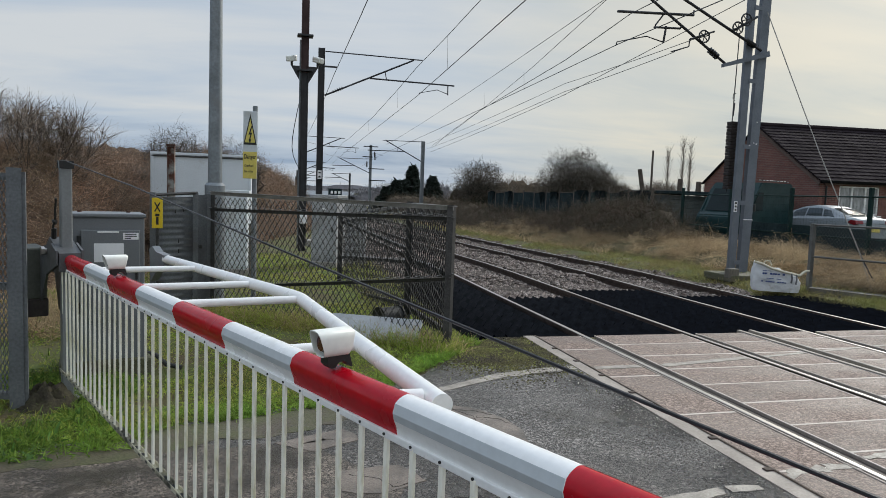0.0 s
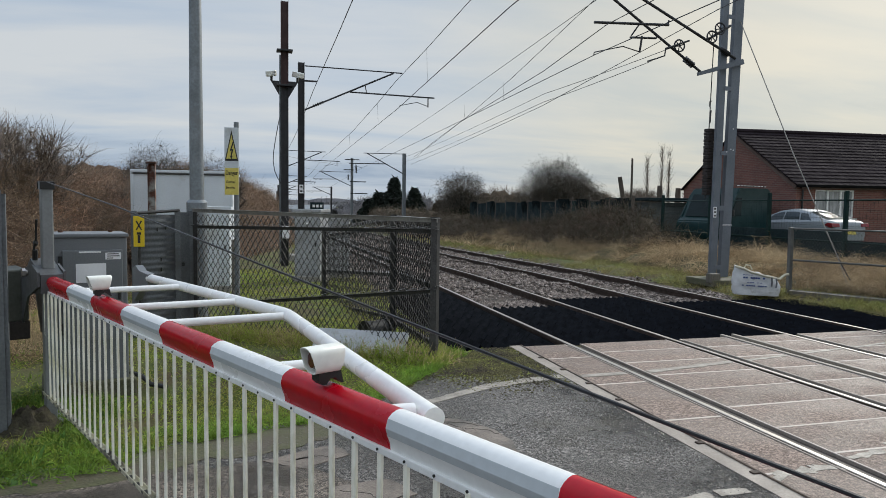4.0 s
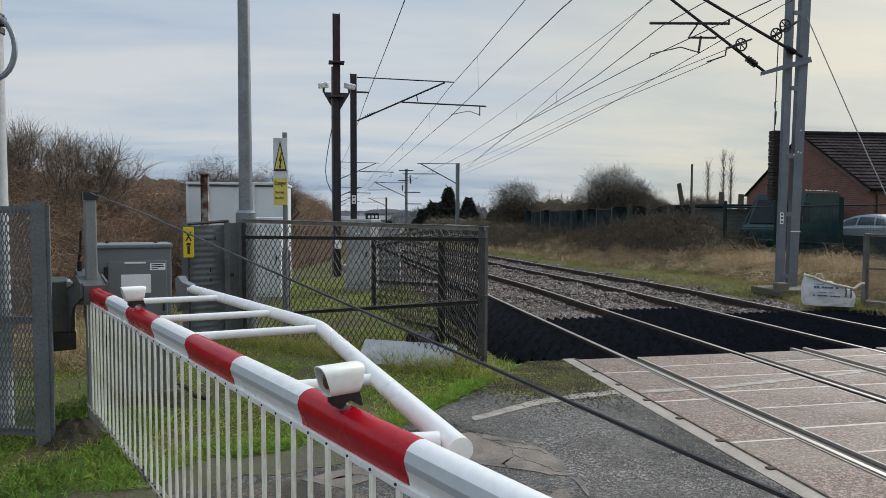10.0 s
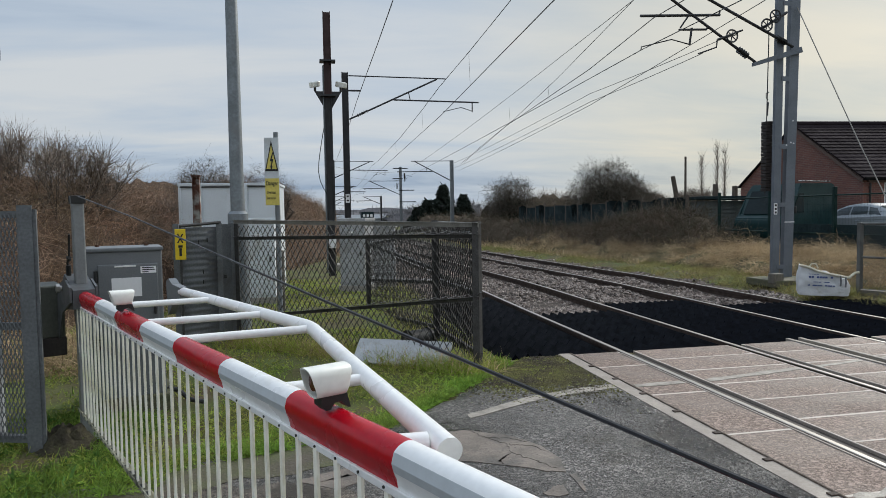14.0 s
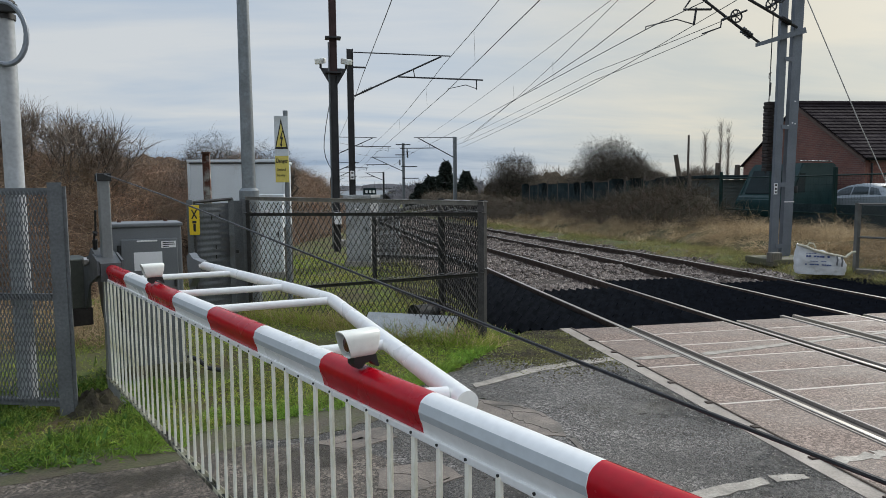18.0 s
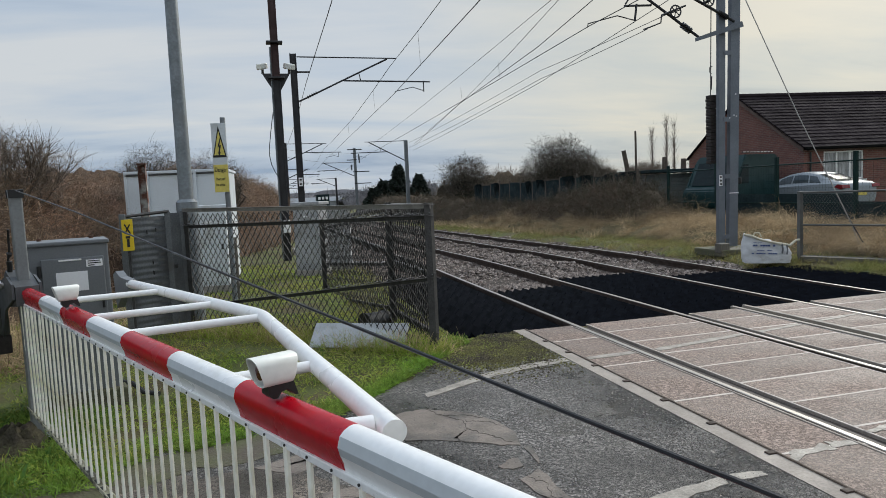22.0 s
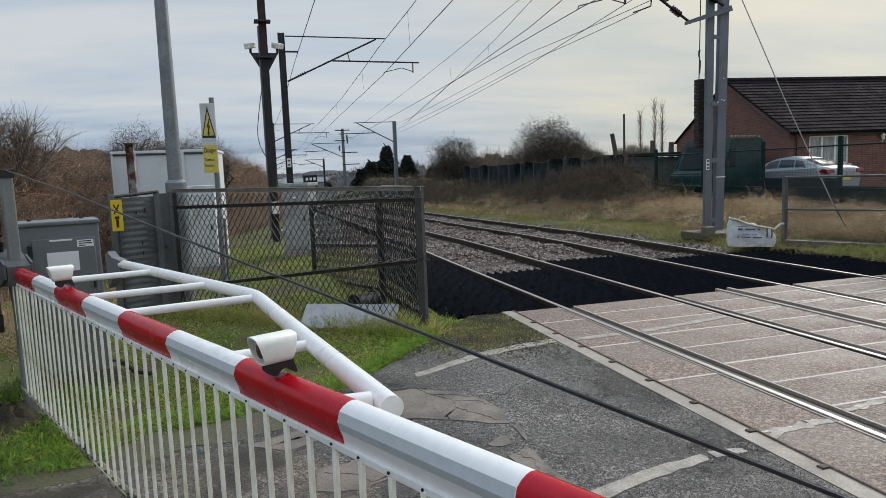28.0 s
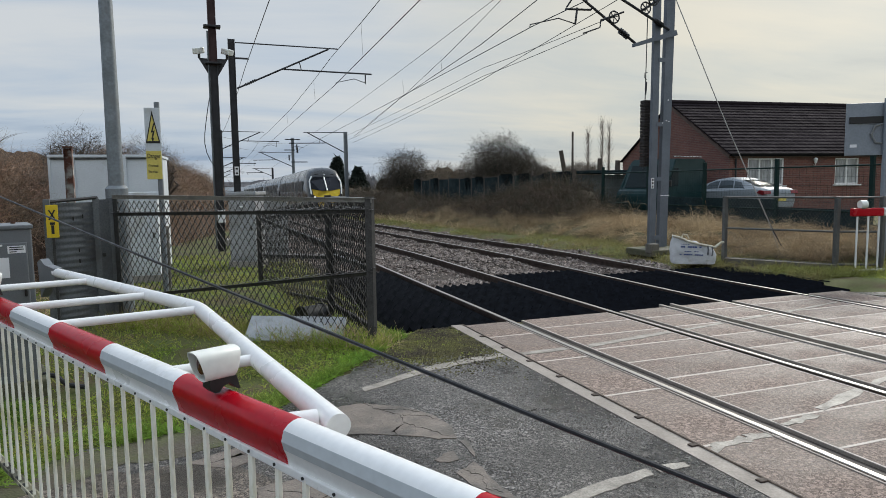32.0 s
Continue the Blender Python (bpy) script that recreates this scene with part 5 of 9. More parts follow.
def build_yellow_plate():
    s = thing("yellow_plate", pose(-1.57, 8.60, 0, 0, 0, 6), "small yellow plate with black symbols on a thin post", "sign")
    bm = bmesh.new(); box(bm, (0, 0.03, 0.75), (0.03, 0.03, 1.55))
    part("post", bm, M["dark_galv"], s)
    bm = bmesh.new(); box(bm, (0, 0, 1.355), (0.125, 0.012, 0.38), bevel=0.004)
    pl = part("plate", bm, M["yellow"], s, "bright yellow plate")
    for a in (28, -28):
        bm = bmesh.new(); box(bm, (0, 0, 0), (0.016, 0.003, 0.13), pose(0, -0.008, 1.43, 0, a, 0))
        part("cross_bar", bm, M["black"], pl)
    bm = bmesh.new(); box(bm, (0, -0.008, 1.33), (0.05, 0.003, 0.03)); box(bm, (0.0, -0.008, 1.26), (0.03, 0.003, 0.10))
    part("symbol", bm, M["black"], pl)


build_yellow_plate()


def build_rusty_post():
    p = thing("rusty_post", pose(-1.85, 11.9, 0), "old rusty steel post with flaking grey paint", "post")
    bm = bmesh.new()
    for u in (-0.055, 0.055):
        box(bm, (u, 0, 1.18), (0.008, 0.12, 2.36))
    box(bm, (0, 0, 1.18), (0.11, 0.008, 2.36))
    part("beam", bm, M["rust_flake"], p)
    bm = bmesh.new(); box(bm, (0, 0, 2.38), (0.15, 0.15, 0.03), bevel=0.004)
    part("cap", bm, M["rust"], p)


build_rusty_post()


def build_location_case(m, w, d, h, label, doors=2, coat=None):
    coat = coat or M["cabinet_white"]
    c = thing("equipment_case", m, label, "cabinet", "railway equipment cases")
    bm = bmesh.new(); box(bm, (0, 0, 0.06), (w + 0.06, d + 0.06, 0.14), bevel=0.01)
    part("plinth", bm, M["concrete"], c)
    bm = bmesh.new(); box(bm, (0, 0, 0.12 + (h - 0.2) / 2), (w, d, h - 0.2), bevel=0.008)
    part("body", bm, coat, c)
    bm = bmesh.new(); box(bm, (0, 0, h - 0.05), (w + 0.08, d + 0.08, 0.07), bevel=0.012)
    part("roof", bm, coat, c)
    for k in range(doors):
        x = -w / 2 + (k + 0.5) * w / doors
        bm = bmesh.new(); box(bm, (x, -d / 2 - 0.008, h * 0.5), (w / doors - 0.03, 0.02, h - 0.35), bevel=0.006)
        dr = part("door", bm, coat, c)
        bm = bmesh.new(); box(bm, (x + w / doors * 0.36, -d / 2 - 0.03, h * 0.52), (0.03, 0.03, 0.10), bevel=0.005)
        part("handle", bm, M["black"], dr)
        bm = bmesh.new(); box(bm, (x, -d / 2 - 0.02, h * 0.80), (0.10, 0.004, 0.035))
        part("label_plate", bm, M["paper"], dr)
    return c


build_location_case(pose(-0.93, 13.3, 0, 0, 0, -3), 0.62, 0.5, 1.66, "pale grey equipment case on a low plinth", 1)
build_location_case(pose(1.05, 14.75, 0, 0, 0, -30), 0.60, 0.45, 1.62, "grey weathered equipment case near the camera mast", 1, M["case_grey"])
build_location_case(pose(1.75, 15.5, 0, 0, 0, -10), 0.5, 0.45, 1.45, "low grey equipment case beside the mast", 1, M["case_grey"])


def build_relay_room():
    c = thing("relay_room", pose(-1.55, 15.3, 0.0, 0, 0, -4), "pale grey panelled equipment building with a flat roof", "equipment building")
    w, d, h = 1.95, 1.6, 2.32
    bm = bmesh.new(); box(bm, (0, 0, h / 2), (w, d, h), bevel=0.01)
    part("body", bm, M["cabinet_white"], c)
    bm = bmesh.new(); box(bm, (0, 0, h + 0.03), (w + 0.06, d + 0.06, 0.055), bevel=0.008)
    part("roof", bm, M["cabinet_white"], c, "pale overhanging roof edge")
    # thin dark strip along the front, just below the roof edge
    bm = bmesh.new(); box(bm, (0, -d / 2 - 0.012, h - 0.022), (w + 0.03, 0.026, 0.028))
    part("under_roof_strip", bm, M["dark_galv"], c)
    for x in (-0.56, 0.36):
        bm = bmesh.new(); box(bm, (x, -d / 2 - 0.03, h / 2 + 0.05), (0.06, 0.05, h), bevel=0.006)
        part("rib", bm, M["cabinet_white"], c)
    for x in (-w / 2, w / 2):
        bm = bmesh.new(); box(bm, (x, -d / 2, h / 2), (0.05, 0.05, h), bevel=0.006)
        part("corner_trim", bm, M["cabinet_white"], c)


build_relay_room()


def build_left_fence():
    f = thing("side_fence", pose(0, 0, 0), "galvanised expanded mesh fence ending beside the barrier", "fence")
    p, q = (-2.06, 5.08), (-3.4, 5.55)
    for pt, h in ((p, 1.80), (q, 1.76)):
        bm = bmesh.new()
        extrude_profile(bm, [(0, 0), (0.10, 0), (0.10, 0.008), (0.008, 0.008), (0.008, 0.10), (0, 0.10)], (*pt, -0.02), (*pt, h), (1, 0.0, 0), (0, 1, 0))
        part("post", bm, M["screen_grey"], f, "galvanised angle post")
    bm = bmesh.new(); box(bm, (p[0] + 0.105, p[1] + 0.02, 0.88), (0.035, 0.02, 1.78))
    part("flat_bar", bm, M["screen_grey"], f)
    for z in (0.12, 0.95, 1.76):
        angle_bar("rail", (p[0], p[1] + 0.03, z), (q[0], q[1] + 0.03, z), 0.05, f, M["screen_grey"])
    mesh_panel("wire_mesh", (p[0] - 0.01, p[1] + 0.03), q, 0.1, 1.74, 0.032, 0.07, 0.0045, f, M["screen_grey"])
    c = thing("round_post", pose(-2.38, 5.36, 0), "tall pale grey round pole with a ring bracket", "pole")
    bm = bmesh.new(); rod(bm, (0, 0, 0), (0, 0, 3.3), 0.07, 20, 0.066)
    part("shaft", bm, M["pole_pale"], c, smooth=True)
    bm = bmesh.new(); rod(bm, (0, 0, 3.3), (0, 0, 3.34), 0.068, 20, 0.02)
    part("cap", bm, M["pole_pale"], c, smooth=True)
    bm = bmesh.new()
    tube(bm, [(0.03 + 0.15 * math.cos(a), -0.09, 2.92 + 0.23 * math.sin(a)) for a in [2 * math.pi * k / 24 for k in range(24)]], 0.02, 8, True)
    part("ring_bracket", bm, M["alu"], c, "grey bent pipe ring", True)
    for z in (3.06, 3.16):
        bm = bmesh.new(); rod(bm, (0, 0, z - 0.02), (0, 0, z + 0.02), 0.078, 20); part("clamp", bm, M["black"], c, smooth=True)
    bm = bmesh.new(); box(bm, (0.04, -0.075, 3.11), (0.16, 0.05, 0.07), bevel=0.01); part("clamp_block", bm, M["black"], c)


build_left_fence()


def build_clutter():
    c = thing("concrete_cover", pose(0.94, 7.18, 0.0, 42, 0, -28), "pale concrete trough cover leaning in the grass", "concrete slab")
    bm = bmesh.new(); box(bm, (0, 0.15, 0.03), (1.12, 0.34, 0.045), bevel=0.008)
    part("slab", bm, M["slab"], c)
    d = thing("black_drum", pose(1.30, 8.05, 0.0, 0, 0, 30), "small black plastic drum lying in the grass", "drum")
    bm = bmesh.new(); rod(bm, (-0.16, 0, 0.12), (0.16, 0, 0.12), 0.12, 18)
    part("barrel", bm, M["black"], d, smooth=True)
    for x in (-0.16, 0.16):
        bm = bmesh.new(); rod(bm, (x - 0.012, 0, 0.12), (x + 0.012, 0, 0.12), 0.135, 18)
        part("rim", bm, M["black"], d)
    b = thing("bollard", pose(-0.50, 12.0, 0), "short weathered timber post", "post")
    bm = bmesh.new(); box(bm, (0, 0, 0.5), (0.14, 0.14, 1.15), bevel=0.02)
    part("post", bm, M["wood"], b)


build_clutter()


# ---- overhead line equipment ----
def insulator(bm, p, q, r=0.045, n=6):
    p, q = Vector(p), Vector(q)
    rod(bm, p, q, r * 0.45, 8)
    for k in range(n):
        c = p.lerp(q, (k + 0.5) / n)
        d = (q - p).normalized() * 0.012
        rod(bm, c - d, c + d, r, 10)


def h_mast(m, h, label, material, s=0.19, group="overhead line masts"):
    t = thing("line_mast", m, label, "mast", group)
    bm = bmesh.new()
    for u in (-s / 2, s / 2):
        box(bm, (u, 0, h / 2), (0.014, s, h))
    box(bm, (0, 0, h / 2), (s - 0.014, 0.01, h))
    part("column", bm, material, t)
    bm = bmesh.new(); box(bm, (0, 0, 0.05), (0.8, 0.8, 0.3), bevel=0.02)
    part("footing", bm, M["concrete"], t)
    return t


def cantilever(parent, side, x_top, z_top, z_foot, reach, z_cont, arm_end, steel, tube_r=0.028, back=0.12):
    """Top tie, sloping bracket tube, registration tube and steady arm; local x across the line."""
    s = side
    def bar(name, p, q, r):
        bm = bmesh.new(); rod(bm, p, q, r, 8)
        return part(name, bm, steel, parent)
    b0 = (s * back, 0, z_foot)
    tip = (s * reach, 0, z_top - 0.05)
    bar("top_tie", (s * back, 0, z_top), (s * (reach + 0.3), 0, z_top - 0.03), tube_r * 0.7)
    bar("bracket_tube", b0, tip, tube_r)
    k = 0.50
    knee = (s * (back + (reach - back) * k), 0, z_foot + (z_top - z_foot) * k)
    bar("registration_tube", (knee[0], 0, knee[2] - 0.05), (s * arm_end, 0, knee[2] - 0.09), tube_r * 0.9)
    bar("dropper_bracket", (knee[0] + s * 0.5, 0, knee[2] + 0.23), (knee[0] + s * 0.56, 0, knee[2] - 0.06), 0.016)
    bar("drop_arm", (s * (arm_end - 0.22), 0, knee[2] - 0.08), (s * (arm_end - 0.22), 0, z_cont + 0.02), 0.02)
    bm = bmesh.new()
    tube(bm, [(s * (arm_end - 0.22), 0, z_cont + 0.05), (s * (arm_end - 0.6), 0, z_cont + 0.17), (s * (arm_end - 1.2), 0, z_cont + 0.03), (s * (arm_end - 1.22), 0, z_cont)], 0.012, 6)
    part("steady_arm", bm, steel, parent)
    bm = bmesh.new(); insulator(bm, (s * (back + 0.25), 0, z_foot + (z_top - z_foot) * 0.25 / (reach - back) * 1.0), (s * (back + 0.6), 0, z_foot + (z_top - z_foot) * 0.6 / (reach - back)), 0.05, 5)
    part("insulator", bm, M["black"], parent)


STEEL = M["dark_steel"]
mast_a = h_mast(pose(1.33, 22.2, -0.15), 6.44, "dark steel overhead line mast with a long cantilever", STEEL)
cantilever(mast_a, 1, 0, 6.34, 4.93, 3.05, 5.2, 4.48, STEEL)
bm = bmesh.new(); box(bm, (0.25, 0, 5.86), (0.52, 0.05, 0.05)); part("feeder_bracket", bm, STEEL, mast_a)
bm = bmesh.new(); box(bm, (0, -0.11, 2.35), (0.13, 0.006, 0.28)); tag = part("number_plate", bm, M["paper"], mast_a, "small white number plate")
for z in (2.42, 2.28):
    bm = bmesh.new(); box(bm, (0, -0.115, z), (0.07, 0.003, 0.05)); part("plate_bar", bm, M["black"], tag)

mast_b = h_mast(pose(12.0, 55, -0.75), 6.75, "grey steel overhead line mast with a cantilever", M["column_grey"], 0.26)
cantilever(mast_b, -1, 0, 6.7, 5.08, 3.1, 5.4, 4.6, STEEL, 0.04)
mast_c = h_mast(pose(2.25, 55, -0.75), 6.75, "distant dark overhead line mast", STEEL, 0.22)
cantilever(mast_c, 1, 0, 6.68, 5.35, 2.95, 5.5, 4.4, STEEL, 0.035)
mast_d = h_mast(pose(12.95, 92.5, -1.3), 9.3, "tall distant mast with line switchgear and insulators", M["column_grey"], 0.32)
cantilever(mast_d, -1, 0, 7.4, 5.5, 4.2, 6.2, 5.2, STEEL, 0.05)
for z, a, b in ((9.1, -1.0, 1.0), (7.7, -1.1, 0.3), (6.1, -0.3, 1.9), (4.5, -0.2, 2.1)):
    bm = bmesh.new(); box(bm, ((a + b) / 2, 0, z), (b - a, 0.12, 0.12)); part("cross_arm", bm, STEEL, mast_d)
for x, z in ((0.55, 8.0), (-0.5, 6.6), (0.6, 7.6)):
    bm = bmesh.new(); insulator(bm, (x, 0, z - 0.3), (x, 0, z + 0.45), 0.16, 5); part("insulator", bm, M["black"], mast_d)
mast_e = h_mast(pose(13.9, 126, -1.6), 6.5, "far overhead line mast", STEEL, 0.3)
cantilever(mast_e, -1, 0, 6.4, 5.0, 3.2, 5.3, 4.6, STEEL, 0.06)
for y, x in ((88, 3.2), (122, 4.2), (158, 5.2)):
    mm = h_mast(pose(x, y, track_fall(y) - 0.15), 6.6, "far overhead line mast", STEEL, 0.28)
    cantilever(mm, 1, 0, 6.5, 5.2, 3.0, 5.4, 4.5, STEEL, 0.055)


def build_camera_mast():
    t = thing("camera_mast", pose(0.68, 19.45, -0.1), "tall dark steel mast carrying two white cameras", "camera mast")
    bm = bmesh.new()
    for u in (-0.095, 0.095):
        box(bm, (u, 0, 2.55), (0.016, 0.22, 5.1))
    box(bm, (0, 0, 2.55), (0.18, 0.012, 5.1))
    part("column", bm, M["dark_steel"], t)
    bm = bmesh.new()
    for u in (-0.095, 0.095):
        box(bm, (u, 0, 6.3), (0.016, 0.22, 2.4))
    box(bm, (0, 0, 6.3), (0.18, 0.012, 2.4))
    part("upper_column", bm, M["mast_maroon"], t, "rust-red upper length of the mast")
    bm = bmesh.new(); rod(bm, (-0.128, -0.05, 0.1), (-0.128, -0.05, 6.0), 0.022, 8)
    part("conduit", bm, M["column_grey"], t)
    for s in (-1, 1):
        bm = bmesh.new()
        extrude_profile(bm, [(s * 0.10, 4.80), (s * 0.38, 5.28), (s * 0.10, 5.28)], (0, -0.02, 0), (0, 0.02, 0), (1, 0, 0), (0, 0, 1))
        part("camera_bracket", bm, M["dark_steel"], t)
        bm = bmesh.new(); box(bm, (0, 0, 0), (0.16, 0.42, 0.16), pose(s * 0.37, -0.04, 5.47, 14, 0, s * 28), bevel=0.03)
        cam_body = part("security_camera", bm, M["lamp_white"], t, "white box camera")
        bm = bmesh.new(); rod(bm, (s * 0.36, 0, 5.28), (s * 0.36, 0, 5.42), 0.035, 8)
        part("pan_head", bm, M["black"], t)
    for z in (6.12, 5.15):
        bm = bmesh.new(); box(bm, (0, -0.02, z), (0.44, 0.34, 0.05), bevel=0.006); part("clamp", bm, M["dark_steel"], t)
    bm = bmesh.new()
    tube(bm, [(-0.12, -0.05, 4.35), (-0.19, -0.05, 4.0), (-0.26, -0.05, 3.6), (-0.31, -0.05, 3.25), (-0.32, -0.05, 3.0), (-0.28, -0.05, 2.75), (-0.2, -0.06, 2.55), (-0.10, -0.08, 2.38)], 0.011, 6)
    part("loose_cable", bm, M["black"], t)
    bm = bmesh.new(); box(bm, (0.02, -0.2, 1.0), (0.2, 0.14, 0.34), bevel=0.01); part("junction_box", bm, M["paper"], t)


build_camera_mast()


def build_portal_mast():
    """Twin-channel steel mast with pulleys, balance weights and two cantilevers."""
    t = thing("anchor_mast", pose(10.5, 13.2, 0), "twin-channel grey steel anchor mast with balance weights", "mast")
    lean = 0.018
    for x0, w, d, ln in ((-0.185, 0.175, 0.045, 0.011), (0.11, 0.23, 0.06, 0.022)):
        name = "channel"
        bm = bmesh.new()
        prof = [(-w / 2, -d), (w / 2, -d), (w / 2, -d + 0.012), (-w / 2 + 0.012, -d + 0.012), (-w / 2 + 0.012, d - 0.012), (w / 2, d - 0.012), (w / 2, d), (-w / 2, d)]
        extrude_profile(bm, prof, (x0, 0, 0), (x0 + ln * 8.5, 0, 8.5), (1, 0, 0), (0, 1, 0))
        part(name, bm, M["mast_grey"], t)
    for z in (0.35, 1.75, 3.05, 4.55, 6.2):
        bm = bmesh.new(); box(bm, (-0.03 + lean * z, -0.055, z), (0.28, 0.012, 0.10)); part("batten_plate", bm, M["mast_grey"], t)
    bm = bmesh.new(); box(bm, (-0.15, -0.25, 0.04), (1.15, 1.0, 0.16), bevel=0.02); part("footing", bm, M["footing"], t, "mossy concrete footing")
    bm = bmesh.new(); box(bm, (-0.62, -0.62, 0.16), (0.25, 0.2, 0.22), bevel=0.02); part("block", bm, M["wood"], t)
    # stacked balance weights
    for k in range(20):
        bm = bmesh.new(); box(bm, (-0.27 + lean * 2.8 + 0.008 * (k % 2), 0.24, 2.10 + k * 0.079), (0.19, 0.19, 0.073), bevel=0.012)
        part("balance_weight", bm, M["weight_black"], t)
    bm = bmesh.new(); rod(bm, (-0.27, 0.24, 2.0), (-0.2, 0.24, 5.6), 0.012, 6); part("weight_rod", bm, STEEL, t)
    bm = bmesh.new()
    tube(bm, [(-0.31, 0.1, 4.1), (-0.36, 0.1, 4.15), (-0.36, 0.1, 4.25), (-0.29, 0.1, 4.27)], 0.01, 6); rod(bm, (-0.33, 0.1, 3.75), (-0.31, 0.1, 4.05), 0.02, 6)
    part("turnbuckle", bm, STEEL, t)
    # plate with bars
    bm = bmesh.new(); box(bm, (-0.32, -0.2, 1.66), (0.085, 0.006, 0.25)); tg = part("number_plate", bm, M["paper"], t, "small white number plate")
    for z in (1.74, 1.66, 1.58):
        bm = bmesh.new(); box(bm, (-0.32, -0.205, z), (0.045, 0.003, 0.045)); part("plate_bar", bm, M["black"], tg)
    bm = bmesh.new(); box(bm, (-0.18, -0.17, 1.72), (0.2, 0.03, 0.03)); part("plate_bracket", bm, M["mast_grey"], t)
    bm = bmesh.new(); box(bm, (0.14, -0.066, 1.36), (0.25, 0.01, 0.02)); part("band", bm, M["paper"], t)
    for x, z in ((0.22, 3.62), (0.17, 3.14), (0.24, 3.12), (0.06, 3.08)):
        bm = bmesh.new(); rod(bm, (x - 0.02, -0.075, z), (x - 0.02, -0.055, z), 0.016, 8); part("bolt_head", bm, M["paper"], t)
    # main bracket and cantilevers, in the plane of the mast
    bm = bmesh.new(); extrude_profile(bm, [(-0.86, 4.78), (-0.86, 4.86), (0.32, 5.24), (0.36, 5.12)], (0, -0.16, 0), (0, -0.08, 0), (1, 0, 0), (0, 0, 1)); part("bracket_arm", bm, M["mast_grey"], t)
    def bar(name, p, q, r, m=STEEL):
        bm = bmesh.new(); rod(bm, (p[0], p[2] if len(p) > 2 else -0.1, p[1]), (q[0], q[2] if len(q) > 2 else -0.1, q[1]), r, 8); part(name, bm, m, t)
    bar("bracket_tube", (-0.79, 4.88), (-3.35, 6.48), 0.030)
    bar("bracket_tube", (0.15, 5.24), (-2.9, 6.62), 0.032)
    bar("registration_tube", (-3.52, 5.763), (-1.66, 5.86), 0.03)
    bar("link", (-1.68, 5.86), (-1.66, 5.96), 0.02)
    bar("link", (-2.4, 5.82), (-2.6, 5.55), 0.018)
    bar("drop_tube", (-2.63, 5.51), (-1.98, 5.54), 0.024)
    bar("link", (-1.98, 5.54), (-1.94, 5.62), 0.02)
    bar("drop_arm", (-2.33, 5.56), (-2.38, 5.20), 0.024)
    bm = bmesh.new(); tube(bm, [(-2.38, -0.1, 5.21), (-2.8, -0.1, 5.30), (-3.5, -0.1, 5.12), (-3.51, -0.1, 5.06)], 0.013, 6); part("steady_arm", bm, STEEL, t)
    bm = bmesh.new(); insulator(bm, (-1.22, -0.1, 5.15), (-0.98, -0.1, 5.0), 0.075, 5); part("insulator", bm, M["black"], t)
    bm = bmesh.new(); insulator(bm, (-0.27, -0.1, 5.43), (-0.02, -0.1, 5.32), 0.06, 6); part("insulator", bm, M["black"], t)
    for x, z in ((-0.66, 5.63), (-0.45, 5.83), (-1.5, 5.37)):
        bm = bmesh.new()
        ring = [(x + 0.13 * math.cos(2 * math.pi * k / 16), -0.3, z + 0.13 * math.sin(2 * math.pi * k / 16)) for k in range(16)]
        tube(bm, ring, 0.018, 6, True)
        for a in range(3):
            c, s = math.cos(a * math.pi / 3 + 0.3), math.sin(a * math.pi / 3 + 0.3)
            rod(bm, (x - 0.13 * c, -0.3, z - 0.13 * s), (x + 0.13 * c, -0.3, z + 0.13 * s), 0.012, 6)
        part("pulley", bm, STEEL, t)
    bar("pulley_arm", (-0.72, 5.58, -0.25), (-0.1, 5.95, -0.2), 0.03)
    bar("pulley_arm", (-1.85, 5.28, -0.3), (-1.25, 5.5, -0.3), 0.02)
    bm = bmesh.new(); tube(bm, [(-1.85, -0.3, 5.28), (-1.87, -0.3, 5.12), (-2.15, -0.3, 5.02), (-2.3, -0.3, 4.97)], 0.016, 6); part("end_clamp", bm, STEEL, t)
    # guy wires to the ground
    bm = bmesh.new(); tube(bm, [(0.25, -0.1, 6.1), (0.55, -1.6, 2.9), (0.84, -2.6, 0.75), (0.9, -2.86, 0.1)], 0.012, 6); part("guy_wire", bm, M["cable_pale"], t, "pale steel guy wire")
    bm = bmesh.new(); rod(bm, (0.84, -2.6, 0.75), (1.06, -2.9, 0.05), 0.014, 6); part("guy_rod", bm, STEEL, t)


build_portal_mast()


def wire(pts, r=0.009, label="overhead line wire"):
    bm = bmesh.new()
    tube(bm, pts, r, 5)
    return tagged(part("overhead_wire", bm, M["wire"]), label, "wire", "overhead line wires", "structure")


def span(a, b, sag, n=8):
    a, b = Vector(a), Vector(b)
    return [a.lerp(b, k / n) - Vector((0, 0, 4 * sag * (k / n) * (1 - k / n))) for k in range(n + 1)]


